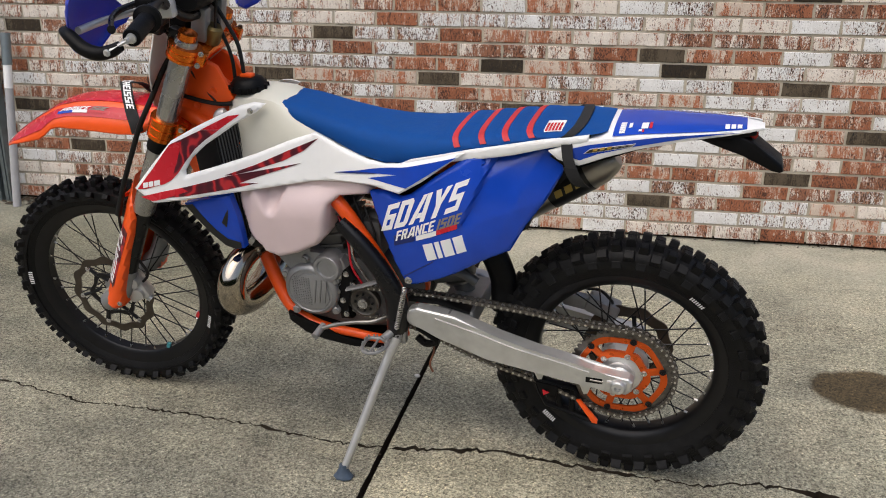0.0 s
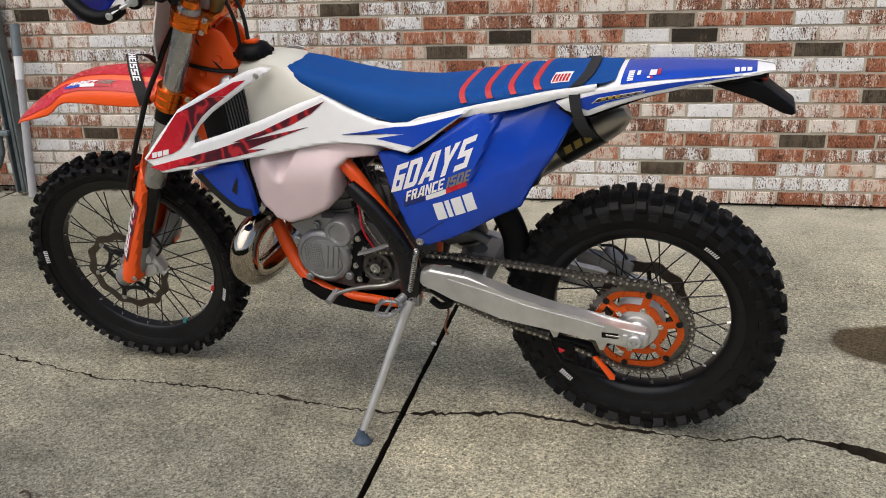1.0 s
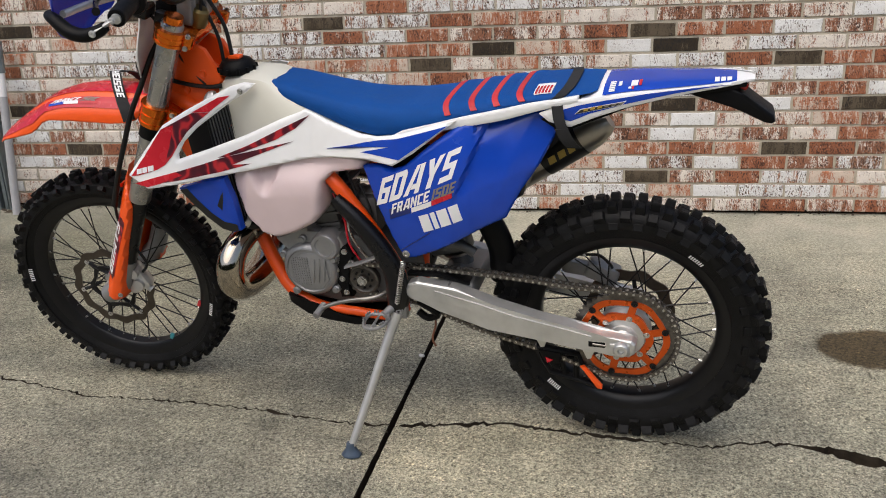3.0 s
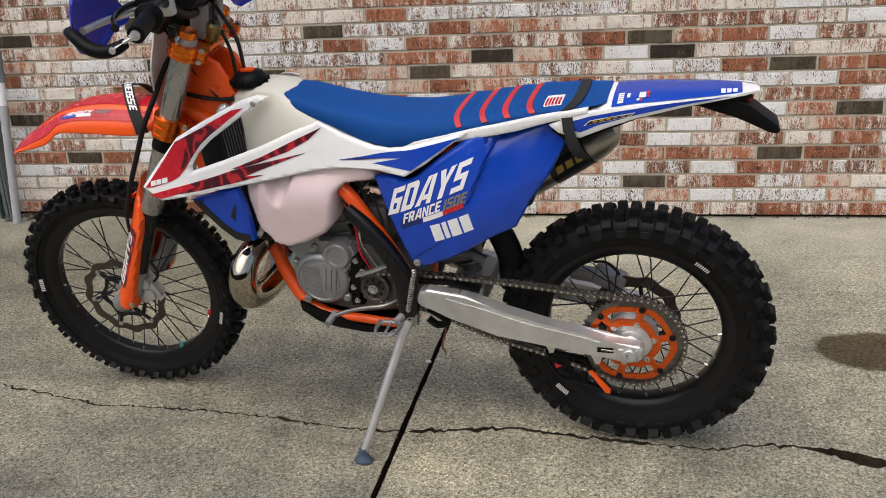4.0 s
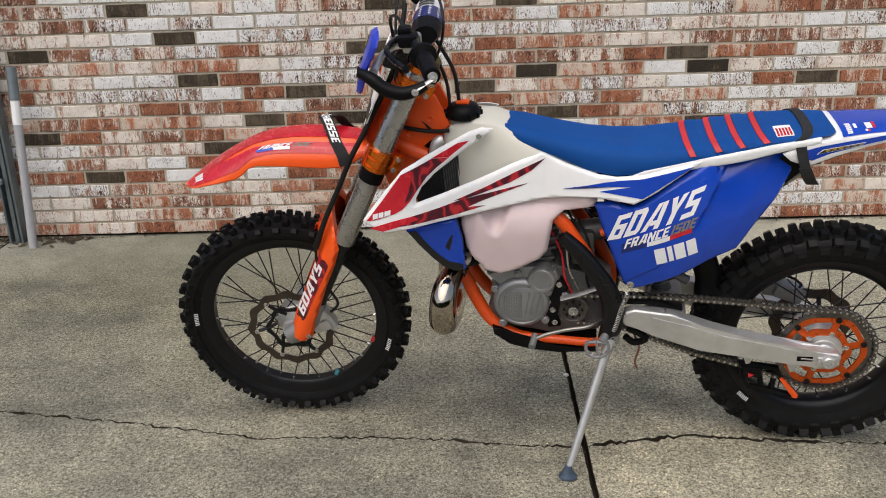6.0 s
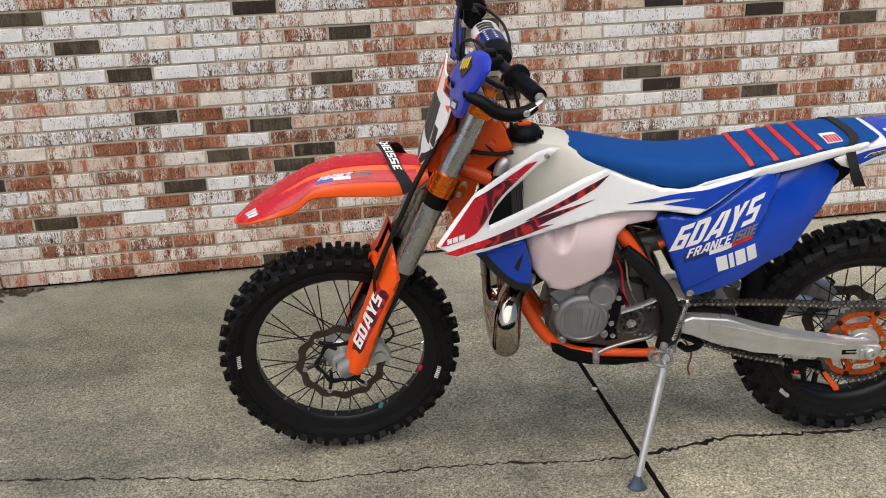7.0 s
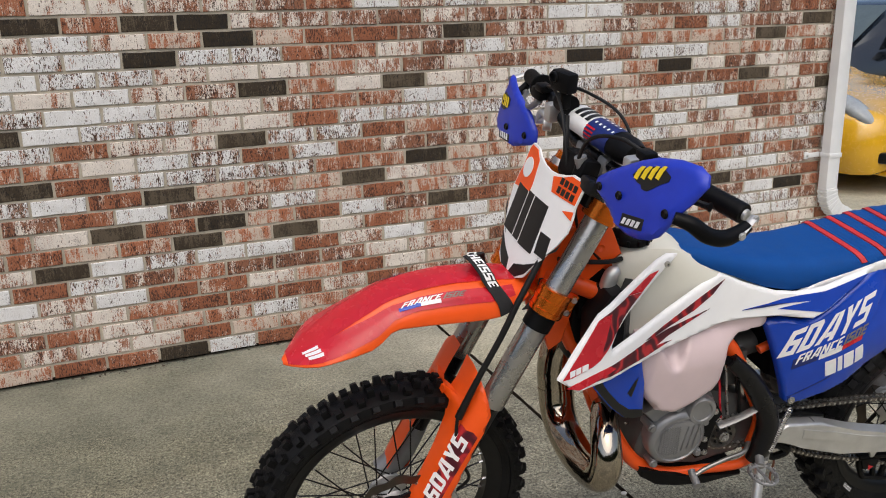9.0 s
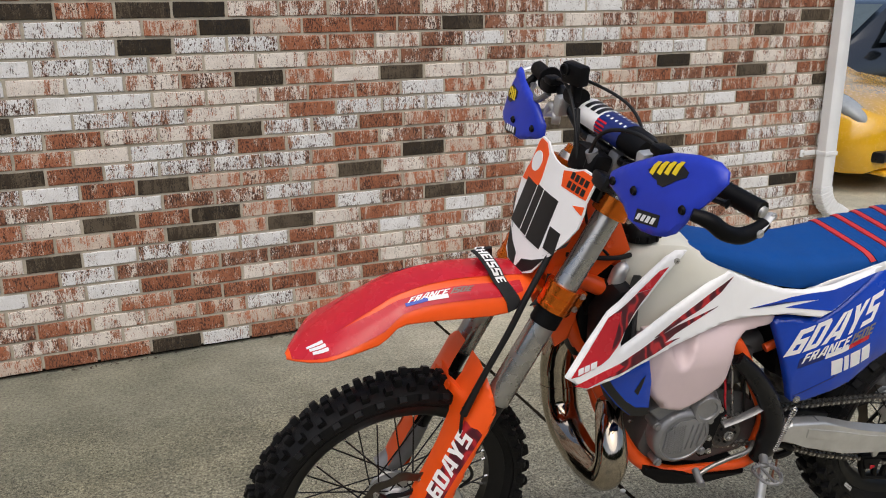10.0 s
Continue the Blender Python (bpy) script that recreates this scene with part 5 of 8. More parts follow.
prism(bm, [(0.115, 0.938), (0.205, 0.952), (0.236, 0.933), (0.292, 0.892), (0.297, 0.878), (0.290, 0.873), (0.274, 0.876), (0.212, 0.908), (0.160, 0.925)], -0.038, 0.038, 0.006)
part("tail_bracket", bm, BLACK_PLASTIC, bike, "black plastic tail bracket sloping to the rear")
bm = bmesh.new()
box(bm, (0.226, 0, 0.952), (0.026, 0.056, 0.014), 0.004, Matrix.Rotation(radians(25), 3, "Y"))
part("tail_light", bm, RED_LENS, bike, "dark red tail light")

# ---- frame ----
def pipe_pair(name, pts, r, material, label="", y_sign=(-1, 1)):
    for s in y_sign:
        bm = bmesh.new()
        tube(bm, [(p[0], p[1] * s, p[2], *p[3:]) for p in pts], r, 12)
        part(name, bm, material, bike, label)


bm = bmesh.new()
tube(bm, [(-1.115, 0, 1.06), (-1.195, 0, 0.90)], 0.030, 20, 1)
part("steering_head", bm, ORANGE_STEEL, bike, "orange steering head")
pipe_pair("main_spar", [(-1.09, 0.020, 1.00), (-0.98, 0.035, 0.92), (-0.82, 0.060, 0.80), (-0.715, 0.088, 0.735), (-0.66, 0.092, 0.66), (-0.605, 0.092, 0.57), (-0.565, 0.09, 0.48), (-0.57, 0.08, 0.38)], 0.018, ORANGE_STEEL, "orange tubular frame spar")
pipe_pair("head_gusset", [(-1.16, 0.040, 0.93), (-1.08, 0.052, 0.90), (-0.97, 0.07, 0.85)], 0.020, ORANGE_STEEL)
for s in (-1, 1):
    bm = bmesh.new()
    prism(bm, [(-1.165, 0.985), (-1.055, 1.062), (-1.02, 1.045), (-0.982, 0.965), (-1.02, 0.945), (-1.075, 0.90), (-1.105, 0.76), (-1.135, 0.74), (-1.18, 0.87)], s * 0.036, s * 0.052, 0.004)
    for hx, hz in ((-1.09, 0.945), (-1.035, 0.985)):
        lathe(bm, [(s * 0.052, 0.010), (s * 0.055, 0.009), (s * 0.053, 0.005), (s * 0.050, 0)], (hx, 0, hz), 12)
    part("frame_cover", bm, ORANGE, bike, "orange plastic steering-head cover")
pipe_pair("down_tube", [(-1.13, 0.012, 0.86), (-1.06, 0.020, 0.72), (-0.985, 0.035, 0.57), (-0.935, 0.055, 0.46), (-0.885, 0.075, 0.395, 0.0175), (-0.81, 0.086, 0.360, 0.0145), (-0.70, 0.090, 0.352, 0.0125), (-0.60, 0.092, 0.350, 0.0125), (-0.555, 0.09, 0.38, 0.0125)], 0.0185, ORANGE_STEEL, "orange frame down tube")
pipe_pair("subframe_tube", [(-0.635, 0.07, 0.80), (-0.40, 0.08, 0.85), (-0.22, 0.07, 0.895)], 0.012, ORANGE_STEEL)
pipe_pair("subframe_tube", [(-0.60, 0.075, 0.68), (-0.40, 0.08, 0.77), (-0.23, 0.07, 0.86)], 0.011, ORANGE_STEEL)
for s in (-1, 1):
    bm = bmesh.new()
    tube(bm, [(-0.700, s * 0.112, 0.690, 0.016), (-0.650, s * 0.116, 0.640, 0.020), (-0.598, s * 0.119, 0.570, 0.023), (-0.566, s * 0.120, 0.500, 0.025), (-0.563, s * 0.118, 0.430, 0.027), (-0.578, s * 0.112, 0.375, 0.020)], 0.02, 14, 6, flat=1.12)
    part("frame_guard", bm, BLACK_GLOSS, bike, "black plastic frame guard")

bm = bmesh.new()
tube(bm, [(-1.135, -0.058, 0.972), (-1.075, -0.060, 0.960), (-1.02, -0.062, 0.955), (-0.985, -0.058, 0.957)], 0.0055, 8)
part("wiring_loom", bm, HOSE, bike)
# plain black blocks added to fill the space behind the steering head
bm = bmesh.new()
box(bm, (-1.02, 0, 0.865), (0.10, 0.085, 0.13), 0.015)
box(bm, (-1.05, 0, 0.76), (0.06, 0.07, 0.14), 0.015)
part("wiring_box", bm, BLACK_PLASTIC, bike, "black wiring box behind the steering head")

# ---- radiators and guards ----
for s in (-1, 1):
    bm = bmesh.new()
    prism(bm, [(-1.072, 0.845), (-1.035, 0.905), (-1.006, 0.912), (-0.986, 0.62), (-1.004, 0.60), (-1.066, 0.745)], s * 0.060, s * 0.125, 0.004)
    rad = part("radiator", bm, RADIATOR, bike, "black radiator core")
    # the core's rear face, turned outwards, with its upright fins
    core = lambda q, lift: [(-1.003 + 0.048 * q + 0.8 * lift + dx, s * (0.128 - 0.065 * q + 0.6 * lift), z) for z, dx in ((0.915, 0.0), (0.62, 0.018))]
    bm = bmesh.new()
    loft(bm, [[core(0, 0)[k], core(1, 0)[k], core(1, -0.014)[k], core(0, -0.014)[k]] for k in (0, 1)])
    part("core", bm, RADIATOR, rad)
    for k in range(10):
        q = 0.06 + k * 0.095
        bm = bmesh.new()
        loft(bm, [[core(q, 0)[h], core(q + 0.035, 0)[h], core(q + 0.035, 0.0035)[h], core(q, 0.0035)[h]] for h in (0, 1)])
        part("fin", bm, ALU_DARK, rad)
    bm = bmesh.new()
    shell(bm, [(-1.092, 0.730), (-1.02, 0.747), (-0.966, 0.757), (-0.952, 0.70), (-0.946, 0.615), (-0.968, 0.610), (-0.995, 0.618), (-1.030, 0.650), (-1.062, 0.690)], lambda x, z: 0.172 + 0.10 * max(0, -x - 0.98), 0.006, 0.02, 0.012, None, s)
    rg = part("radiator_guard", bm, BLUE_PANEL, bike, "blue radiator guard with black edge")
    for k, o in enumerate(([(-0.950, 0.618), (-0.968, 0.613), (-0.994, 0.621), (-1.028, 0.653), (-1.060, 0.692), (-1.086, 0.728), (-1.066, 0.732), (-1.044, 0.700), (-1.014, 0.664), (-0.985, 0.640), (-0.951, 0.634)], [(-0.995, 0.685), (-0.980, 0.712), (-0.972, 0.722), (-0.976, 0.700), (-0.984, 0.672)])):
        bm = bmesh.new()
        patch(bm, o, lambda x, z: 0.172 + 0.10 * max(0, -x - 0.98), 0.0012, s)
        part("black_graphic", bm, BLACK_INK, rg)
bm = bmesh.new()
tube(bm, [(-0.965, -0.12, 0.615), (-0.945, -0.10, 0.60), (-0.90, -0.06, 0.60), (-0.85, -0.04, 0.62)], 0.014, 12)
part("coolant_hose", bm, HOSE, bike)
bm = bmesh.new()
tube(bm, [(-0.955, -0.125, 0.625), (-0.945, -0.12, 0.617)], 0.017, 12, 1)
part("hose_clamp", bm, STEEL, bike)
bm = bmesh.new()
tube(bm, [(-1.000, -0.072, 0.936, 0.012), (-1.012, -0.074, 0.931, 0.0165), (-1.020, -0.074, 0.905, 0.0185), (-1.020, -0.072, 0.875, 0.0185)], seg=16, per=4)
part("radiator_neck", bm, ALU, bike, "silver radiator neck")
bm = bmesh.new()
tube(bm, [(-1.03, -0.066, 0.90), (-1.042, -0.062, 0.86), (-1.045, -0.06, 0.81), (-1.03, -0.065, 0.76)], 0.013, 12)
part("radiator_hose", bm, HOSE, bike, "black radiator hose")

# ---- engine ----
engine = bmesh.new()
prism(engine, [(-0.90, 0.44), (-0.875, 0.53), (-0.82, 0.575), (-0.72, 0.585), (-0.63, 0.56), (-0.565, 0.50), (-0.555, 0.42), (-0.60, 0.375), (-0.72, 0.365), (-0.84, 0.375), (-0.885, 0.40)], -0.075, 0.105, 0.015)
engine = part("engine", engine, ALU_DARK, bike, "grey two-stroke engine casing")
bm = bmesh.new()
box(bm, (-0.79, 0, 0.64), (0.12, 0.13, 0.16), 0.012, Matrix.Rotation(radians(-10), 3, "Y"))
for k in range(4):
    box(bm, (-0.785 + k * 0.004, 0, 0.59 + k * 0.03), (0.135, 0.142, 0.008), 0.002, Matrix.Rotation(radians(-10), 3, "Y"))
part("cylinder", bm, ALU_DARK, engine)
bm = bmesh.new()
lathe(bm, [(0.02, 0.076), (-0.018, 0.076), (-0.026, 0.072), (-0.030, 0.065), (-0.031, 0.062), (-0.028, 0.060), (-0.028, 0)], (-0.806, -0.085, 0.480), 48)
cover = part("ignition_cover", bm, ENGINE_COVER, engine, "round grey ignition cover with ribbed stripes")
bm = bmesh.new()
prism(bm, [(-0.856, 0.455), (-0.850, 0.505), (-0.82, 0.530), (-0.782, 0.532), (-0.757, 0.513), (-0.752, 0.458), (-0.775, 0.430), (-0.83, 0.428)], -0.1165, -0.112, 0.002)
part("cover_plate", bm, ENGINE_COVER, engine)
for k in range(3):
    bm = bmesh.new()
    box(bm, (-0.790 + k * 0.015, -0.118, 0.482 + k * 0.002), (0.004, 0.004, 0.070), 0.0015, Matrix.Rotation(radians(10), 3, "Y"))
    part("cover_rib", bm, ALU_CAST, engine)
bm = bmesh.new()
for i in range(16):
    for j in range(8):
        x, z = -0.852 + j * 0.0066, 0.440 + i * 0.0052
        if (x + 0.806) ** 2 + (z - 0.480) ** 2 < 0.056 ** 2 and x < -0.802:
            box(bm, (x, -0.1172, z), (0.0038, 0.002, 0.0028), 0, Matrix.Rotation(radians(30), 3, "Y"))
tagged(part("cover_knurl", bm, ALU_CAST, engine), kind="stuff")
for i, (x, z) in enumerate(((-0.876, 0.520), (-0.735, 0.515), (-0.742, 0.425), (-0.858, 0.412), (-0.815, 0.568))):
    bm = bmesh.new()
    lathe(bm, [(0.02, 0.011), (-0.022, 0.011), (-0.024, 0.008), (-0.028, 0.0075), (-0.028, 0)], (x, -0.085, z), 12)
    part("cover_bolt", bm, ALU_CAST, engine)
bm = bmesh.new()
prism(bm, [(-0.90, 0.560), (-0.80, 0.600), (-0.75, 0.575), (-0.715, 0.58), (-0.70, 0.545), (-0.725, 0.50), (-0.745, 0.455), (-0.78, 0.43)], -0.098, -0.05, 0.012)
lathe(bm, [(-0.05, 0.038), (-0.112, 0.038), (-0.117, 0.034), (-0.117, 0.026), (-0.113, 0.024), (-0.113, 0)], (-0.752, 0, 0.552), 28)
part("upper_cover", bm, ENGINE_COVER, engine)
bm = bmesh.new()
lathe(bm, [(0.01, 0.042), (-0.012, 0.042), (-0.014, 0.036), (-0.010, 0.030), (-0.010, 0.016), (-0.020, 0.015), (-0.020, 0.010), (-0.014, 0.009), (-0.014, 0)], (-0.667, -0.080, 0.452), 40)
part("drive_sprocket", bm, CHAIN, engine, "steel drive sprocket")
bm = bmesh.new()
bolt(bm, -0.667, -0.099, 0.452, 0.011, -1, 0.008)
part("sprocket_nut", bm, STEEL, engine, "bright steel sprocket nut")
# the sprocket's holes are black studs, their inner shade given as colour
for i in range(8):
    a = math.tau * i / 8
    bm = bmesh.new()
    bolt(bm, -0.667 + 0.024 * math.cos(a), -0.091, 0.452 + 0.024 * math.sin(a), 0.003)
    part("sprocket_hole", bm, BLACK_RIM, engine)
bm = bmesh.new()
prism(bm, [(-0.745, 0.47), (-0.735, 0.545), (-0.70, 0.552), (-0.68, 0.52), (-0.705, 0.49), (-0.715, 0.44), (-0.70, 0.40), (-0.735, 0.395)], -0.098, -0.07, 0.006)
part("clutch_slave", bm, BLACK_PLASTIC, engine)
for x, z in ((-0.728, 0.525), (-0.705, 0.535), (-0.735, 0.48), (-0.722, 0.455), (-0.716, 0.415), (-0.69, 0.505)):
    bm = bmesh.new()
    bolt(bm, x, -0.0985, z, 0.0065, -1, 0.006)
    part("case_bolt", bm, STEEL, engine)
bm = bmesh.new()
tube(bm, [(-0.70, -0.112, 0.500), (-0.66, -0.116, 0.515), (-0.615, -0.118, 0.535), (-0.585, -0.112, 0.548)], 0.012, 8, 4, flat=0.35)
part("clutch_bracket", bm, ALU_CAST, engine, "flat silver clutch bracket")
# carburettor, reed valve, cables behind the frame tube
bm = bmesh.new()
tube(bm, [(-0.73, -0.02, 0.64), (-0.66, -0.02, 0.655)], 0.036, 16, 1)
tube(bm, [(-0.66, -0.02, 0.655), (-0.58, -0.02, 0.67)], 0.030, 16, 1)
box(bm, (-0.645, -0.03, 0.625), (0.06, 0.07, 0.10), 0.010)
part("carburettor", bm, ALU_DARK, engine)
for k, (a, b, c, d) in enumerate(((-0.66, -0.07, 0.66, 0.0035), (-0.70, -0.08, 0.60, 0.003), (-0.64, -0.075, 0.58, 0.0035), (-0.69, -0.085, 0.63, 0.003), (-0.63, -0.07, 0.63, 0.003))):
    bm = bmesh.new()
    tube(bm, [(a - 0.03, b + 0.02, c + 0.08), (a, b, c + 0.02), (a + 0.01, b - 0.01, c - 0.05), (a + 0.04, b + 0.01, c - 0.13)], d, 8)
    part("breather_hose", bm, (HOSE, RED_VINYL, HOSE, STEEL, HOSE)[k], engine)
bm = bmesh.new()
prism(bm, [(-0.885, 0.372), (-0.84, 0.340), (-0.78, 0.324), (-0.70, 0.320), (-0.60, 0.324), (-0.60, 0.336), (-0.72, 0.338), (-0.775, 0.362), (-0.83, 0.375), (-0.868, 0.392), (-0.888, 0.398)], -0.106, 0.106, 0.006)
part("skid_plate", bm, BLACK_PLASTIC, bike, "black plastic skid plate")
bm = bmesh.new()
tube(bm, [(-0.60, -0.110, 0.430), (-0.63, -0.135, 0.426), (-0.68, -0.142, 0.420), (-0.735, -0.145, 0.405), (-0.768, -0.150, 0.392)], 0.0056, 10)
sl = part("shift_lever", bm, STEEL_DULL, bike, "bare metal shift lever")
bm = bmesh.new()
tube(bm, [(-0.768, -0.135, 0.394), (-0.775, -0.178, 0.384)], 0.0095, 12, 1)
part("shift_tip", bm, ALU_CAST, sl)
for s in (-1, 1):
    bm = bmesh.new()
    tube(bm, [(-0.570, s * 0.115, 0.405), (-0.592, s * 0.160, 0.394)], 0.011, 10, 1)
    oval = [(-0.628, 0.164), (-0.631, 0.195), (-0.621, 0.219), (-0.60, 0.225), (-0.582, 0.214), (-0.573, 0.19), (-0.576, 0.164), (-0.60, 0.157)]
    tube(bm, [(x, s * y, 0.394) for x, y in oval], 0.0048, 8, 4, closed=True)
    tube(bm, [(-0.603, s * 0.158, 0.393), (-0.603, s * 0.222, 0.393)], 0.0035, 6, 1)
    for k in range(22):
        p = spline([(x, y) for x, y in oval], 4, True)[int(k * 32 / 22)]
        box(bm, (p[0], s * p[1], 0.400), (0.004, 0.004, 0.010), 0.001)
    part("foot_peg", bm, ALU_CAST, bike, "toothed metal foot peg")

# ---- expansion pipe and silencer ----
bm = bmesh.new()
tube(bm, [(-0.84, 0.00, 0.610, 0.024), (-0.900, 0.00, 0.592, 0.025), (-0.955, -0.022, 0.578, 0.028), (-0.990, -0.075, 0.560, 0.032), (-1.008, -0.128, 0.530, 0.035), (-1.014, -0.155, 0.487, 0.037), (-1.017, -0.144, 0.440, 0.039), (-1.018, -0.092, 0.412, 0.041), (-1.020, -0.015, 0.402, 0.043), (-1.021, 0.062, 0.414, 0.045), (-1.022, 0.112, 0.450, 0.046), (-1.022, 0.134, 0.500, 0.047), (-1.024, 0.146, 0.555, 0.047), (-1.012, 0.152, 0.615, 0.046), (-0.97, 0.155, 0.660, 0.044), (-0.85, 0.155, 0.67, 0.035), (-0.74, 0.155, 0.66, 0.030), (-0.62, 0.145, 0.64, 0.025), (-0.45, 0.135, 0.62, 0.019), (-0.33, 0.125, 0.645, 0.018)], seg=32, per=10)
ex = part("exhaust_pipe", bm, CHROME, bike, "nickel-plated two-stroke expansion pipe")
for pts in (((-1.0220, 0.1335, 0.4985, 0.0490), (-1.0221, 0.1350, 0.5040, 0.0490)), ((-0.983, -0.0645, 0.5640, 0.0335), (-0.987, -0.070, 0.5618, 0.0340))):
    bm = bmesh.new()
    tube(bm, pts, seg=24, per=1)
    part("pipe_collar", bm, CHROME, ex)
for k in range(2):
    bm = bmesh.new()
    pts = []
    for i in range(28):
        t = i / 27
        pts.append((-0.86 - 0.035 * t, -0.045 + 0.03 * t, 0.50 - 0.03 * t + 0.004 * math.sin(i * 2.4) + k * 0.02))
    tube(bm, pts, 0.003, 6, 1)
    part("pipe_spring", bm, STEEL, ex)
bm = bmesh.new()
tube(bm, [(-0.39, 0.120, 0.595, 0.022), (-0.36, 0.120, 0.630, 0.035), (-0.345, 0.120, 0.640, 0.038), (-0.118, 0.120, 0.785, 0.038), (-0.098, 0.120, 0.798, 0.036), (-0.075, 0.120, 0.812, 0.027), (-0.064, 0.120, 0.820, 0.018)], seg=24, per=1, flat=1.15)
sil = part("silencer", bm, TITANIUM, bike, "oval silencer can with dark label")
bm = bmesh.new()
tube(bm, [(-0.225, 0.119, 0.716, 0.0388), (-0.130, 0.119, 0.777, 0.0388)], seg=24, per=1, flat=1.15, cap=False)
part("silencer_label", bm, BLACK_INK, sil)
f_sil = lambda x, z: -0.0735
for k, (x, z, w, h, mt) in enumerate(((-0.202, 0.718, 0.020, 0.018, GOLD_INK), (-0.178, 0.734, 0.020, 0.018, GOLD_INK), (-0.154, 0.749, 0.018, 0.016, GOLD_INK))):
    bm = bmesh.new()
    patch(bm, bar_outline(x, z, w, h, 33), f_sil, 0.0)
    part("logo_block", bm, mt, sil)

# ---- rear linkage, airbox, swingarm, chain ----
bm = bmesh.new()
prism(bm, [(-0.60, 0.80), (-0.56, 0.60), (-0.50, 0.56), (-0.36, 0.62), (-0.24, 0.70), (-0.20, 0.84), (-0.22, 0.89), (-0.55, 0.84)], -0.085, 0.09, 0.02)
part("airbox", bm, BLACK_PLASTIC, bike, "black airbox behind the side panel")
bm = bmesh.new()
tube(bm, [(-0.36, -0.02, 0.64, 0.024), (-0.330, -0.02, 0.585, 0.026), (-0.312, -0.02, 0.53, 0.026), (-0.314, -0.02, 0.48, 0.024), (-0.325, -0.02, 0.44, 0.016)], seg=16, per=4, flat=1.3)
part("mud_flap", bm, BLACK_PLASTIC, bike, "black rubber mud flap before the rear tyre")
bm = bmesh.new()
tube(bm, [(-0.52, 0.02, 0.70), (-0.44, 0.02, 0.50), (-0.42, 0.02, 0.45)], 0.026, 16, 1)
part("shock_body", bm, ALU_DARK, bike, "grey rear shock absorber")
bm = bmesh.new()
pts = []
for i in range(90):
    t = i / 89
    a = t * math.tau * 6.5
    c = Vector((-0.505 + 0.075 * t, 0.02, 0.665 - 0.19 * t))
    pts.append(c + Vector((math.cos(a) * 0.034, math.sin(a) * 0.036, math.cos(a) * 0.012)))
tube(bm, pts, 0.0055, 6, 1)
part("shock_spring", bm, STEEL_DULL, bike, "bare steel shock spring")
bm = bmesh.new()
box(bm, (-0.44, -0.03, 0.545), (0.11, 0.05, 0.05), 0.012, Matrix.Rotation(radians(-15), 3, "Y"))
tube(bm, [(-0.50, -0.055, 0.545), (-0.42, -0.06, 0.56), (-0.37, -0.06, 0.535)], 0.013, 10, 4)
part("shock_reservoir", bm, ALU_DARK, bike)
ARM = [(-0.545, 0.448), (-0.530, 0.472), (-0.5075, 0.4806), (-0.41, 0.469), (-0.35, 0.446), (-0.305, 0.430), (-0.207, 0.404), (-0.124, 0.388), (-0.066, 0.367), (0.020, 0.361), (0.030, 0.352), (0.028, 0.325), (0.015, 0.313), (-0.026, 0.311), (-0.096, 0.326), (-0.216, 0.343), (-0.33, 0.359), (-0.39, 0.374), (-0.45, 0.409), (-0.53, 0.428)]
for s in (-1, 1):
    bm = bmesh.new()
    prism(bm, ARM, s * 0.093, s * 0.130, 0.009, 3)
    arm = part("swingarm", bm, ALU, bike, "brushed aluminium swingarm", smooth=False)
    bm = bmesh.new()
    prism(bm, [(-0.46, 0.460), (-0.36, 0.435), (-0.26, 0.405), (-0.13, 0.380), (-0.075, 0.368), (-0.075, 0.355), (-0.13, 0.356), (-0.26, 0.380), (-0.36, 0.406), (-0.46, 0.434)], s * 0.129, s * 0.1325, 0.001)
    part("arm_facet", bm, ALU, arm, smooth=False)
    bm = bmesh.new()
    box(bm, (-0.008, s * 0.132, 0.338), (0.048, 0.006, 0.028), 0.003)
    lathe(bm, [(s * 0.13, 0.019), (s * 0.141, 0.018), (s * 0.144, 0.015), (s * 0.144, 0.008), (s * 0.132, 0.007), (s * 0.132, 0)], (-0.004, 0, 0.340), 20)
    part("axle_block", bm, ALU, arm, "machined axle block and nut")
    bm = bmesh.new()
    tube(bm, [(-0.072, s * 0.128, 0.346), (-0.040, s * 0.128, 0.344)], 0.0042, 6, 1)
    part("adjuster_bolt", bm, STEEL_DULL, arm)
    # no opening is cut: a black plate paints the slot's dark inside
    bm = bmesh.new()
    box(bm, (-0.062, s * 0.1295, 0.345), (0.040, 0.003, 0.015), 0.001)
    part("adjuster_slot", bm, BLACK_PLASTIC, arm)
bm = bmesh.new()
tube(bm, [(-0.43, -0.12, 0.45), (-0.43, 0.12, 0.45)], 0.022, 12, 1)
box(bm, (-0.42, 0, 0.44), (0.10, 0.19, 0.055), 0.012)
part("swingarm_bridge", bm, ALU_CAST, bike)
for x, z in ((-0.20, 0.322), (-0.085, 0.300)):
    bm = bmesh.new()
    prism(bm, [(x - 0.022, z + 0.03), (x + 0.018, z + 0.022), (x + 0.006, z - 0.012), (x - 0.004, z - 0.014)], -0.112, -0.102, 0.002)
    part("guide_tab", bm, ALU, bike)
bm = bmesh.new()
GUIDE = [(-0.217, 0.292), (-0.115, 0.279), (-0.1065, 0.250), (-0.060, 0.197), (-0.067, 0.188), (-0.1165, 0.203), (-0.186, 0.219), (-0.203, 0.253)]
tube(bm, [(x, -0.082, z) for x, z in GUIDE], 0.011, 8, 1, closed=True, flat=0.7)
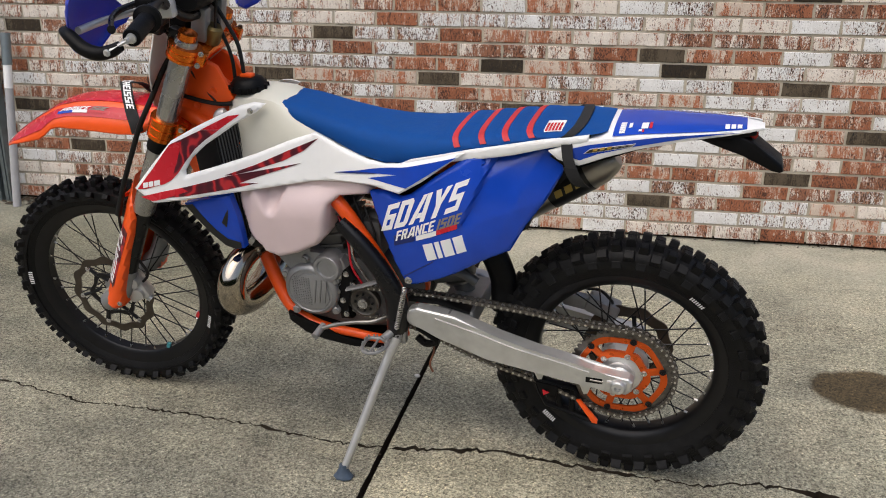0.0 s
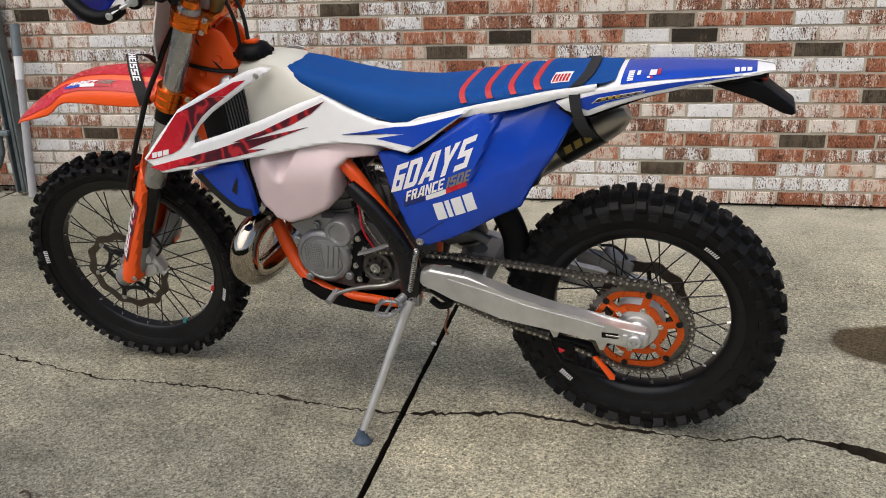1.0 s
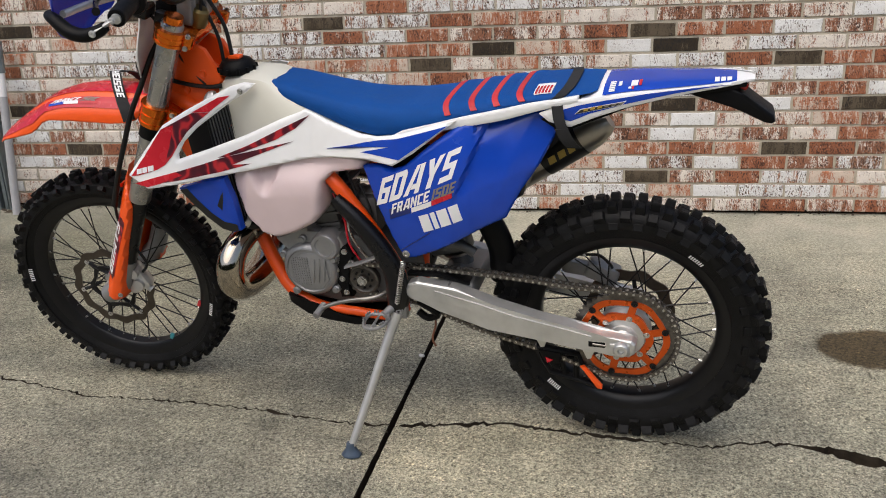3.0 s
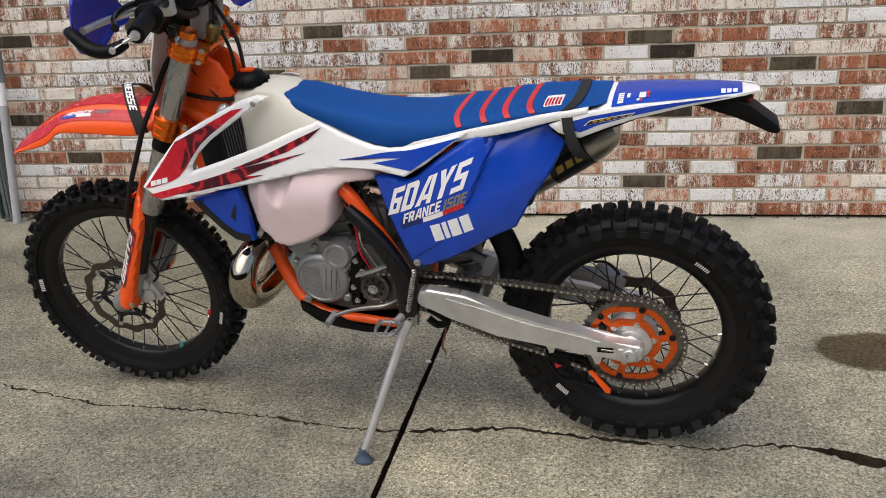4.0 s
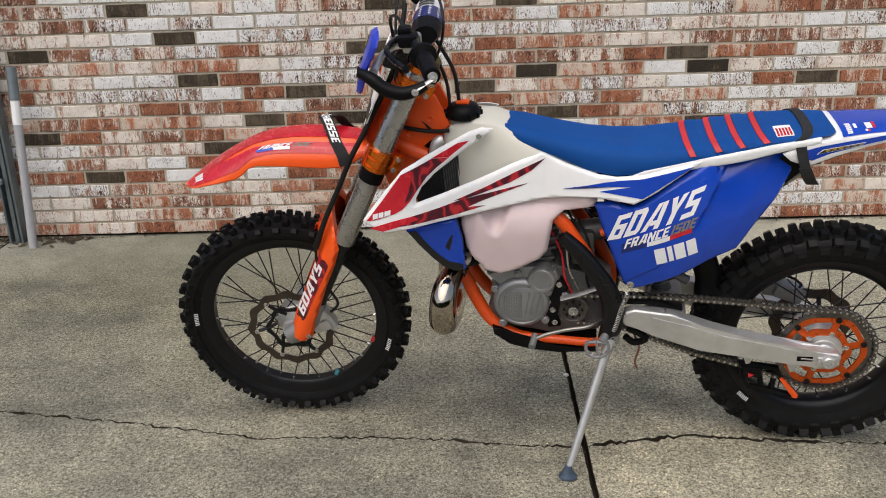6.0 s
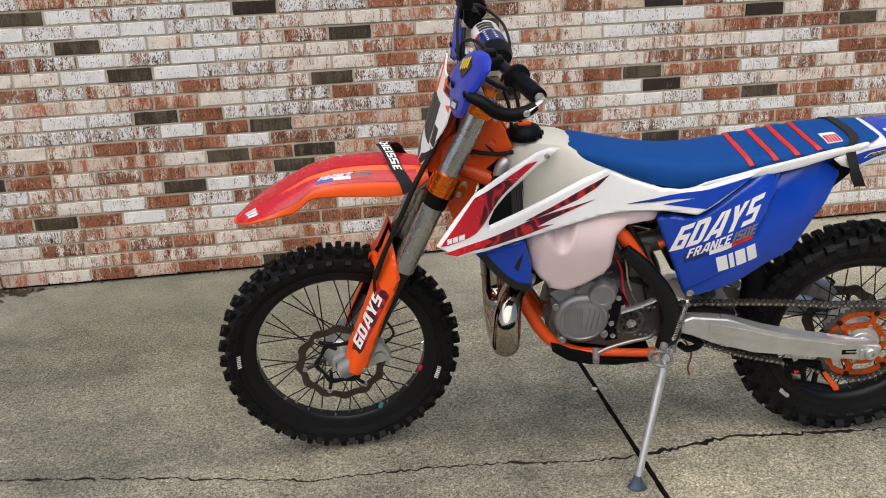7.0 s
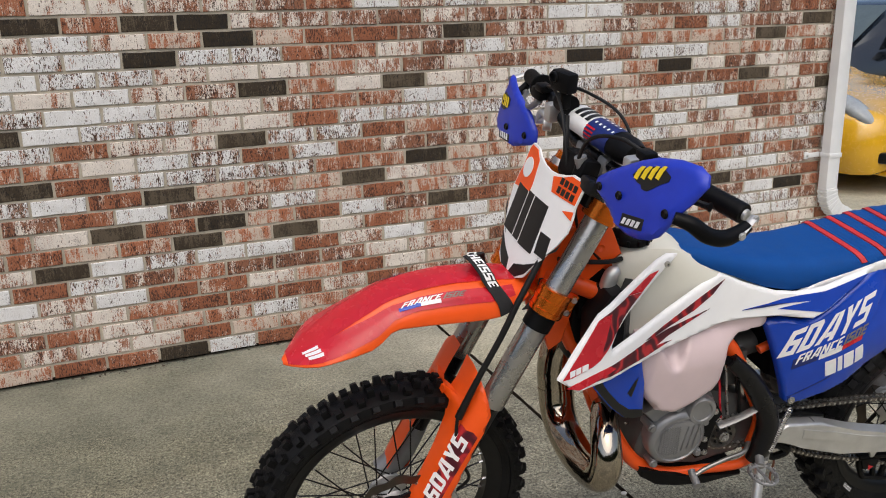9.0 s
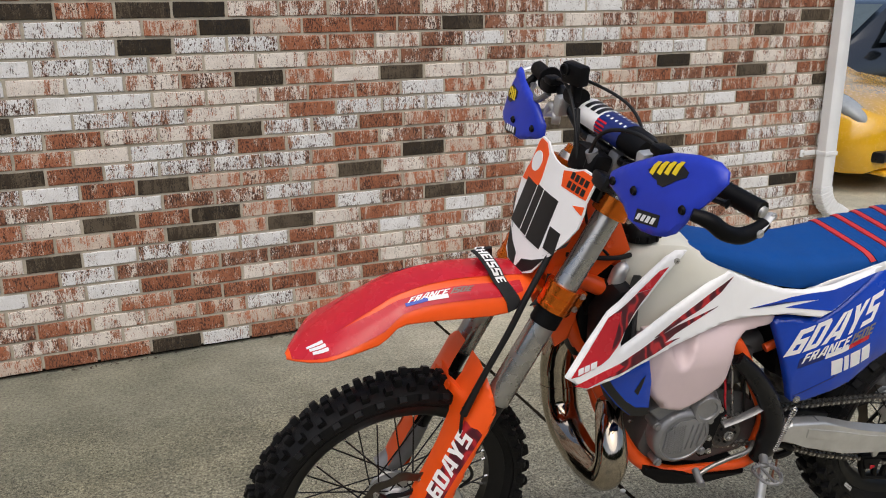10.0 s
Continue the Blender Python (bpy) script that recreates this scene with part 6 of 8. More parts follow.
for x0, z0, x1, z1 in ((-0.20, 0.262, -0.112, 0.262), (-0.165, 0.288, -0.150, 0.214), (-0.118, 0.275, -0.122, 0.205)):
    tube(bm, [(x0, -0.082, z0), (x1, -0.082, z1)], 0.008, 8, 1)
prism(bm, [(-0.214, 0.290), (-0.155, 0.284), (-0.160, 0.250), (-0.200, 0.254)], -0.096, -0.066, 0.003)
guide = part("chain_guide", bm, BLACK_PLASTIC, bike, "black chain guide with orange edge")
bm = bmesh.new()
prism(bm, [(-0.1085, 0.252), (-0.098, 0.254), (-0.053, 0.200), (-0.054, 0.190), (-0.066, 0.190)], -0.099, -0.090, 0.002)
part("guide_edge", bm, ORANGE, guide)
bm = bmesh.new()
prism(bm, [(-0.194, 0.272), (-0.176, 0.266), (-0.19, 0.256)], -0.102, -0.100)
part("guide_mark", bm, RED_VINYL, guide)
bm = bmesh.new()
prism(bm, [(-0.54, 0.487), (-0.46, 0.494), (-0.38, 0.470), (-0.38, 0.462), (-0.46, 0.484), (-0.54, 0.478)], -0.100, -0.062, 0.003)
part("chain_slider", bm, BLACK_PLASTIC, bike)
bm = bmesh.new()
tube(bm, [(-0.52, -0.096, 0.405), (-0.47, -0.10, 0.375), (-0.50, -0.09, 0.352), (-0.525, -0.09, 0.37)], 0.010, 8, 4)
part("chain_roller", bm, BLACK_PLASTIC, bike)

path = spline([(-0.667, 0.493), (-0.55, 0.497), (-0.40, 0.494), (-0.25, 0.485), (-0.12, 0.473), (-0.03, 0.469), (0.045, 0.461), (0.105, 0.411), (0.124, 0.345), (0.105, 0.279), (0.045, 0.229), (-0.02, 0.221), (-0.09, 0.243), (-0.20, 0.282), (-0.36, 0.326), (-0.50, 0.383), (-0.58, 0.404), (-0.66, 0.411), (-0.695, 0.421), (-0.708, 0.452), (-0.695, 0.483)], 24, True)
acc = [0.0]
for p, q in zip(path, path[1:] + path[:1]):
    acc.append(acc[-1] + float(np.hypot(*(q - p))))
N = int(acc[-1] / 0.0159) // 2 * 2
pin = []
for i in range(N):
    s = acc[-1] * i / N
    j = min(int(np.searchsorted(acc, s, "right")) - 1, len(path) - 1)
    t = (s - acc[j]) / max(1e-9, acc[j + 1] - acc[j])
    pin.append(path[j] * (1 - t) + path[(j + 1) % len(path)] * t)
LINK = acc[-1] / N
rollers = bmesh.new()
for p in pin:
    lathe(rollers, [(-0.0918, 0), (-0.0918, 0.0031), (-0.0695, 0.0031), (-0.0695, 0)], (p[0], 0, p[1]), 6)
    lathe(rollers, [(-0.0858, 0.0046), (-0.0742, 0.0046)], (p[0], 0, p[1]), 8)
chain = part("drive_chain", rollers, STEEL, bike, "oily steel roller chain")
chain["kind"] = "stuff"
half_link = [(-0.0062, 0), (-0.0035, 0.0062), (0.0035, 0.0058), (LINK / 2, 0.0042), (LINK - 0.0035, 0.0058), (LINK + 0.0035, 0.0062), (LINK + 0.0062, 0)]
half_link = half_link + [(u, -h) for u, h in half_link[-2:0:-1]]
made = {}
for i in range(N):
    p, q = pin[i], pin[(i + 1) % N]
    turn = Matrix.Translation((p[0], -0.080, p[1])) @ Matrix.Rotation(-math.atan2(q[1] - p[1], q[0] - p[0]), 4, "Y")
    if i % 2 not in made:
        bm = bmesh.new()
        off = 0.0085 if i % 2 else 0.0062
        for s in (-1, 1):
            prism(bm, half_link, s * off, s * (off + 0.0017))
        made[i % 2] = part("link", bm, CHAIN, chain, m=turn, smooth=False)
    else:
        again(made[i % 2], turn)

# ---- stand ----
FOOT = Vector((-0.672, -0.302, 0.068))
bm = bmesh.new()
top = Vector((-0.568, -0.130, 0.385))
tube(bm, [(*top, 0.016), (*(top + (FOOT - top) * 0.12), 0.013), (*(top + (FOOT - top) * 0.5), 0.0115), (*(top + (FOOT - top) * 0.98), 0.010)], seg=14, per=1)
stand = part("side_stand", bm, ALU, bike, "bare aluminium side stand")
bm = bmesh.new()
lift = BIKE.inverted() @ Vector(((BIKE @ FOOT).x, (BIKE @ FOOT).y, 0.0035))
down = (BIKE.to_3x3().inverted() @ Vector((0, 0, 1))).normalized()
u = Vector((1, 0, 0))
v = down.cross(u).normalized()
rings = []
for h, sx, sy in ((0.0, 0.027, 0.021), (0.004, 0.027, 0.021), (0.010, 0.021, 0.017), (0.026, 0.012, 0.012), (0.036, 0.011, 0.011)):
    rings.append([lift + down * h + u * (sx * math.cos(k * math.tau / 8 + 0.39)) + v * (sy * math.sin(k * math.tau / 8 + 0.39)) for k in range(8)])
loft(bm, rings)
part("stand_foot", bm, mat("blued_steel", (0.075, 0.105, 0.15), 0.5, 0.4, var=0.3), stand, "dark worn stand foot")
bm = bmesh.new()
box(bm, (-0.560, -0.118, 0.392), (0.036, 0.024, 0.050), 0.006)
bolt(bm, -0.560, -0.13, 0.392, 0.009, -1, 0.008)
part("stand_bracket", bm, ALU_CAST, stand)
bm = bmesh.new()
pts = []
A, B = Vector((-0.528, -0.143, 0.545)), Vector((-0.560, -0.142, 0.418))
for i in range(200):
    t = i / 199
    a = t * math.tau * 24
    c = A + (B - A) * t
    k = 0.0062 if 0.02 < t < 0.97 else 0.002
    pts.append(c + Vector((math.cos(a) * k, math.sin(a) * k, 0)))
tube(bm, pts, 0.0014, 5, 1)
part("stand_spring", bm, STEEL, stand, "coiled steel stand spring")
bm = bmesh.new()
tube(bm, [(-0.50, -0.06, 0.36), (-0.485, -0.08, 0.33), (-0.495, -0.09, 0.29), (-0.488, -0.09, 0.265)], 0.003, 6)
part("drain_hose", bm, mat("rusty_hose", (0.16, 0.06, 0.03), 0.6), bike)
# rear caliper and brake line seen through the spokes
bm = bmesh.new()
box(bm, (-0.075, 0.075, 0.432), (0.085, 0.05, 0.05), 0.010, Matrix.Rotation(radians(20), 3, "Y"))
box(bm, (-0.13, 0.078, 0.437), (0.10, 0.03, 0.04), 0.010, Matrix.Rotation(radians(8), 3, "Y"))
lathe(bm, [(0.045, 0), (0.045, 0.017), (0.10, 0.017), (0.10, 0)], (-0.072, 0, 0.437), 14)
part("rear_caliper", bm, ALU_CAST, bike, "silver rear brake caliper")
bm = bmesh.new()
tube(bm, [(-0.05, 0.06, 0.452), (-0.055, 0.04, 0.475), (-0.085, 0.06, 0.485), (-0.14, 0.10, 0.462), (-0.32, 0.12, 0.455)], 0.004, 8)
part("brake_line", bm, HOSE, bike)

# ---- fork and steering ----
def front_part(name, bm, material, label="", parent=None, recalc=True):
    if parent:
        return part(name, bm, material, parent, label, recalc=recalc)
    return part(name, bm, material, bike, label, STEER, recalc=recalc)


SLOPE = math.tan(RAKE)


def leg(z, dx=0.0):
    """The fork leg's centre line at a height."""
    return -1.288 + (z - 0.675) * SLOPE + dx


for s in (-1, 1):
    y = s * 0.100
    bm = bmesh.new()
    tube(bm, [(leg(0.662), y, 0.662, 0.0285), (leg(0.668), y, 0.668, 0.0295), (leg(0.70), y, 0.70, 0.0290), (leg(0.885), y, 0.885, 0.0285), (leg(0.89), y, 0.89, 0.0272), (leg(1.125), y, 1.125, 0.0272), (leg(1.130), y, 1.130, 0.025)], seg=28, per=1)
    f = front_part("fork_tube", bm, FORK_GREY, "grey anodised upper fork tube")
    bm = bmesh.new()
    tube(bm, [(leg(1.128), y, 1.128, 0.023), (leg(1.145), y, 1.145, 0.022)], seg=20, per=1)
    front_part("fork_cap", bm, ORANGE_ANODISED, "", f)
    bm = bmesh.new()
    tube(bm, [(leg(0.845), y, 0.845, 0.0315), (leg(0.878), y, 0.878, 0.0315)], seg=24, per=1)
    front_part("fork_band", bm, BLACK_PLASTIC, "black rubber fork band", f)
    bm = bmesh.new()
    tube(bm, [(leg(0.40), y, 0.40, 0.024), (leg(0.655), y, 0.655, 0.024), (leg(0.667), y, 0.667, 0.029)], seg=20, per=1)
    front_part("fork_slider", bm, BLACK_GLOSS, "black coated fork slider", f)
    bm = bmesh.new()
    tube(bm, [(leg(0.47), y, 0.47, 0.026), (leg(0.40), y, 0.40, 0.028), (-1.462, y, 0.365, 0.030), (-1.490, s * 0.100, 0.350, 0.027)], seg=16, per=4)
    front_part("axle_lug", bm, ALU_CAST, "cast silver axle lug", f)
    GUARD = [(-1.322, 0.745), (-1.313, 0.70), (-1.305, 0.650), (-1.322, 0.600), (-1.348, 0.545), (-1.378, 0.470), (-1.402, 0.410), (-1.412, 0.375), (-1.418, 0.357), (-1.445, 0.348), (-1.470, 0.358), (-1.476, 0.378), (-1.462, 0.425), (-1.435, 0.480), (-1.405, 0.545), (-1.378, 0.61), (-1.368, 0.65), (-1.385, 0.665), (-1.38, 0.678), (-1.358, 0.672), (-1.345, 0.695)]
    f_guard = lambda x, z: 0.138 - (17.0 if x < leg(z) - 0.006 else 5.0) * (x - leg(z) + 0.006) ** 2 + 0.006 * (0.5 - z)
    bm = bmesh.new()
    shell(bm, GUARD, f_guard, 0.010, 0.040, 0.009, None, s)
    g = front_part("fork_guard", bm, ORANGE, "orange plastic fork guard with white lettering")
    bm = bmesh.new()
    patch(bm, [(-1.345, 0.615), (-1.338, 0.606), (-1.355, 0.572), (-1.391, 0.504), (-1.424, 0.437), (-1.434, 0.425), (-1.454, 0.432), (-1.438, 0.47), (-1.402, 0.540), (-1.377, 0.60), (-1.365, 0.625)], f_guard, 0.0012, s)
    front_part("guard_graphic", bm, CRIMSON, "", g)
    if s < 0:
        front_part("lettering", write("6DAYS", 0.023, -1.430, 0.440, 64.5, f_guard, 0.170, 0.20, lift=0.0026), WHITE_VINYL, "", g, recalc=False)
    bm = bmesh.new()
    bolt(bm, -1.424, s * (f_guard(-1.424, 0.372) + 0.0005), 0.372, 0.006, s)
    front_part("guard_bolt", bm, STEEL, "", g)

bm = bmesh.new()
box(bm, (-1.395, -0.083, 0.400), (0.075, 0.040, 0.085), 0.012, Matrix.Rotation(radians(-25), 3, "Y"))
lathe(bm, [(-0.112, 0), (-0.112, 0.016), (-0.09, 0.018)], (-1.385, 0, 0.425), 14)
lathe(bm, [(-0.112, 0), (-0.112, 0.016), (-0.09, 0.018)], (-1.378, 0, 0.388), 14)
tube(bm, [(-1.43, -0.085, 0.405), (-1.37, -0.085, 0.372), (-1.355, -0.085, 0.36)], 0.011, 10, 4)
cal = front_part("front_caliper", bm, ALU, "silver front brake caliper")
bm = bmesh.new()
tube(bm, [(-1.36, -0.095, 0.425), (-1.335, -0.10, 0.46), (-1.36, -0.10, 0.52), (-1.375, -0.105, 0.60), (-1.37, -0.10, 0.66)], 0.004, 8)
front_part("brake_line", bm, HOSE, "", cal)
bm = bmesh.new()
tube(bm, [(-1.372, -0.105, 0.645, 0.009), (-1.333, -0.104, 0.735, 0.007), (-1.284, -0.100, 0.830, 0.007), (-1.248, -0.092, 0.902, 0.007), (-1.206, -0.078, 0.970, 0.007), (-1.165, -0.062, 1.04, 0.007), (-1.12, -0.01, 1.12, 0.007), (-1.09, 0.06, 1.25, 0.006)], seg=10, per=5)
front_part("brake_hose", bm, HOSE, "black front brake hose")


def clamp(z, h, name, label):
    bm = bmesh.new()
    for s in (-1, 1):
        x = leg(z)
        tube(bm, [(leg(z - h / 2), s * 0.100, z - h / 2), (leg(z + h / 2), s * 0.100, z + h / 2)], 0.0375, 24, 1)
        box(bm, (x + 0.042, s * 0.100, z - 0.018), (0.026, 0.022, h * 1.0), 0.004, Matrix.Rotation(RAKE, 3, "Y"))
    box(bm, (leg(z) + 0.016, 0, z - 0.008), (0.062, 0.17, h * 0.9), 0.008, Matrix.Rotation(RAKE, 3, "Y"))
    ob = front_part(name, bm, ORANGE_ANODISED, label)
    for s in (-1, 1):
        for k in (-0.36, 0.02, 0.40):
            bm = bmesh.new()
            tube(bm, [(leg(z + k * h - 0.003), s * 0.100, z + k * h - 0.003), (leg(z + k * h + 0.003), s * 0.100, z + k * h + 0.003)], 0.0390, 24, 1)
            front_part("clamp_ring", bm, ORANGE_ANODISED, "", ob)
    for s in (-1, 1):
        for k in (-1, 1):
            bm = bmesh.new()
            bolt(bm, leg(z) + 0.042 + k * 0.008, s * 0.111, z - 0.018 + k * 0.014, 0.0055, s, 0.006)
            front_part("clamp_bolt", bm, STEEL, "", ob)
    return ob


clamp(0.905, 0.052, "lower_triple_clamp", "orange anodised lower fork clamp")
top_clamp = clamp(1.100, 0.034, "upper_triple_clamp", "orange anodised upper fork clamp")
bm = bmesh.new()
tube(bm, [(leg(1.11) + 0.025, 0, 1.095), (leg(1.125) + 0.025, 0, 1.135)], 0.017, 6, 1)
front_part("stem_nut", bm, ALU, "", top_clamp)

# front fender
FEND = ((-1.726, 0.806, 0.800, 0.010), (-1.712, 0.815, 0.806, 0.030), (-1.690, 0.830, 0.816, 0.056), (-1.668, 0.845, 0.827, 0.078), (-1.648, 0.858, 0.836, 0.089), (-1.600, 0.886, 0.846, 0.093), (-1.550, 0.912, 0.856, 0.091), (-1.530, 0.921, 0.874, 0.086), (-1.512, 0.929, 0.887, 0.083), (-1.45, 0.944, 0.885, 0.084), (-1.38, 0.949, 0.880, 0.086), (-1.293, 0.943, 0.872, 0.086), (-1.25, 0.935, 0.88, 0.08), (-1.21, 0.925, 0.905, 0.07))
ROOF = ((0.0, 1.0), (0.30, 0.985), (0.46, 0.94), (0.50, 0.86), (0.56, 0.80), (0.74, 0.66), (0.90, 0.42), (0.98, 0.20), (1.0, 0.0))


def fender_at(x, u):
    zt, ze, w = (lerp(x, [(s[0], s[k]) for s in FEND]) for k in (1, 2, 3))
    crease = min(1, max(0, (x + 1.665) / 0.09))
    a = abs(u)
    plain = 1 - a ** 2.4
    h = lerp(a, ROOF) * crease + plain * (1 - crease)
    return Vector((x, math.copysign(w * a, u), ze + (zt - ze) * h))


us = [-1, -0.98, -0.9, -0.82, -0.74, -0.65, -0.56, -0.50, -0.46, -0.3, -0.15, 0, 0.15, 0.3, 0.46, 0.50, 0.56, 0.65, 0.74, 0.82, 0.9, 0.98, 1]
fx = [-1.726, -1.720, -1.712, -1.70, -1.69, -1.68, -1.668, -1.658, -1.648, -1.625, -1.60, -1.585, -1.56, -1.54, -1.52, -1.50, -1.47, -1.44, -1.40, -1.36, -1.32, -1.28, -1.25, -1.23, -1.21]
bm = bmesh.new()
loft(bm, [[fender_at(x, u) for u in us] + [fender_at(x, u) - Vector((0, 0.002 * u, 0.003)) for u in us[::-1]] for x in fx])
fender = front_part("front_fender", bm, ORANGE, "orange front fender with red graphics")


def fender_skin(name, material, x0, x1, u0, u1, lift, label="", n=20, m=8):
    """A sticker on the fender between two stations; u0 and u1 may follow x."""
    bm = bmesh.new()
    rows = []
    for x in np.linspace(x0, x1, n):
        a, b = (u0(x) if callable(u0) else u0), (u1(x) if callable(u1) else u1)
        rows.append([fender_at(x, u) + Vector((0, lift * (1 if u > 0 else -1) * min(1, abs(u) * 1.5), lift)) for u in np.linspace(a, b, m)])
    loft(bm, rows, False, False)
    return front_part(name, bm, material, label, fender)


for s in (-1, 1):
    fender_skin("red_graphic", RED_VINYL, -1.718, -1.225, 0.0, s * 0.44, 0.0014, n=26)
    fender_skin("red_graphic", RED_VINYL, -1.718, -1.24, lambda x, s=s: s * (0.44 if x < -1.63 else 0.44 + min(1, (x + 1.63) / 0.12) * 0.13), lambda x, s=s: s * (0.93 if x < -1.53 else 0.93 - min(1, (x + 1.53) / 0.06) * 0.075), 0.0014, n=26)
    for nm, mt, a, b in (("flag_stripe", BLUE_PANEL, -1.498, -1.452), ("flag_stripe", WHITE_VINYL, -1.452, -1.408), ("flag_stripe", RED_VINYL, -1.408, -1.358)):
        fender_skin(nm, mt, a, b, s * 0.70, s * 0.78, 0.0026, n=4, m=4)


def on_fender(body, x0, u0, u1, width, side):
    bm, w = lettering(body, 1.0)
    for v in bm.verts:
        x = x0 + v.co.x / w * width + 0.012 * v.co.y
        u = u0 + (u1 - u0) * v.co.y
        p = fender_at(x, side * u)
        v.co = p + Vector((0, side * 0.0030, 0.0030))
    return bm


front_part("lettering", on_fender("FRANCE", -1.494, 0.72, 0.60, 0.082, -1), WHITE_VINYL, "", fender, recalc=False)
front_part("lettering", on_fender("ISDE", -1.404, 0.72, 0.60, 0.044, -1), GREY_INK, "", fender, recalc=False)
for k in range(3):
    fender_skin("logo_block", WHITE_VINYL, -1.690 + k * 0.004, -1.660 + k * 0.003, -0.42 - k * 0.13, -0.52 - k * 0.13, 0.0026, n=4, m=4)

fstrap = thing("fender_strap", "black strap with white letters tied round the front fender", "strap", BIKE @ STEER)
bm = bmesh.new()
rings = []
for u in np.linspace(-1.0, 1.0, 41):
    x = -1.330 + 0.066 * (abs(u)) + (0.012 if u > 0 else 0)
    up = Vector((0.010, 0, 0.034)) * math.exp(-((u - 0.05) / 0.48) ** 2)
    a, b = fender_at(x - 0.016, u) + up, fender_at(x + 0.016, u) + up
    o = Vector((0, u, 0.35)).normalized() * 0.004
    rings.append([a + o, b + o, b + o * 0.4, a + o * 0.4])
loft(bm, rings)
web = part("webbing", bm, WEB, fstrap)
bm = bmesh.new()
loft(bm, [[Vector((x - 0.011, y, z)), Vector((x + 0.011, y, z)), Vector((x + 0.011, y + 0.003, z)), Vector((x - 0.011, y + 0.003, z))] for x, y, z in ((-1.222, -0.090, 0.885), (-1.200, -0.085, 0.90), (-1.18, -0.07, 0.915), (-1.165, -0.05, 0.93))])
part("strap_tail", bm, WEB, fstrap)
bm, w = lettering("CHEISSE", 1.0)
for v in bm.verts:
    u = 0.10 - v.co.x / w * 0.72
    x = -1.330 + 0.066 * abs(u) + (v.co.y - 0.4) * 0.021
    v.co = fender_at(x, u) + Vector((0.010, 0, 0.034)) * math.exp(-((u - 0.05) / 0.48) ** 2) + Vector((-0.002, u, 0.35)).normalized() * 0.0058
part("lettering", bm, WHITE_VINYL, fstrap, recalc=False)

# front number plate
def plate_at(y, z, lift=0.0):
    return Vector((-1.228 + 0.36 * (z - 0.93) + 1.0 * y * y - lift, y * 1.14 + 0.005, z))


half = [(0.0, 0.928), (0.032, 0.930), (0.052, 0.942), (0.066, 0.975), (0.083, 1.005), (0.100, 1.040), (0.110, 1.070), (0.108, 1.100), (0.103, 1.118), (0.104, 1.160), (0.098, 1.172), (0.066, 1.173), (0.045, 1.163), (0.020, 1.156), (0.0, 1.154)]
outline = [(y, z) for y, z in half] + [(-y, z) for y, z in half[-2:0:-1]]


def plate_skin(name, material, outl, lift, label="", parent=None):
    bm = bmesh.new()
    shell(bm, outl, lambda y, z: 0.0, 0, 0.001 if parent else 0.004, 0.010, place=lambda y, z, d: plate_at(y, z, lift + d))
    return front_part(name, bm, material, label, parent)


plate = plate_skin("number_plate", WHITE_PLASTIC, outline, 0.0, "white and orange front number plate with black bars")
for s in (-1, 1):
    plate_skin("black_graphic", BLACK_INK, [(s * y, z) for y, z in ((0.004, 0.930), (0.030, 0.932), (0.052, 0.950), (0.070, 0.985), (0.040, 0.965), (0.012, 0.952))], 0.0012, "", plate)
    plate_skin("black_graphic", BLACK_INK, [(s * y, z) for y, z in ((0.060, 0.985), (0.104, 1.028), (0.108, 1.044), (0.085, 1.010))], 0.0012, "", plate)
plate_skin("orange_field", ORANGE, [(0.101, 1.160), (0.096, 1.169), (0.068, 1.170), (0.046, 1.155), (0.036, 1.108), (0.036, 1.092), (0.106, 1.076), (0.104, 1.10), (0.100, 1.118)], 0.0012, "", plate)
plate_skin("orange_field", ORANGE, [(-0.018, 1.150), (-0.045, 1.159), (-0.066, 1.170), (-0.096, 1.169), (-0.101, 1.158), (-0.100, 1.124), (-0.030, 1.122)], 0.0012, "", plate)
plate_skin("orange_field", ORANGE, [(-0.077, 1.103), (-0.104, 1.112), (-0.106, 1.095)], 0.0012, "", plate)
plate_skin("round_sticker", WHITE_VINYL, [(0.076 + 0.020 * math.cos(a), 1.128 + 0.021 * math.sin(a)) for a in np.linspace(0, 6.0, 14)], 0.0026, "", plate)
for y, w, z0, z1 in ((0.084, 0.044, 0.994, 1.090), (0.036, 0.022, 0.994, 1.094), (0.010, 0.050, 0.992, 1.094), (-0.048, 0.032, 1.000, 1.044)):
    plate_skin("number_bar", BLACK_INK, [(y - 0.006, z0), (y - w - 0.006, z0), (y - w, z1), (y, z1)], 0.0014, "", plate)
for k in range(2):
    for j in range(4):
        y = -0.044 - j * 0.013
        plate_skin("name_bar", BLACK_INK, [(y, 1.128 + k * 0.018), (y - 0.009, 1.128 + k * 0.018), (y - 0.009, 1.141 + k * 0.018), (y, 1.141 + k * 0.018)], 0.0026, "", plate)

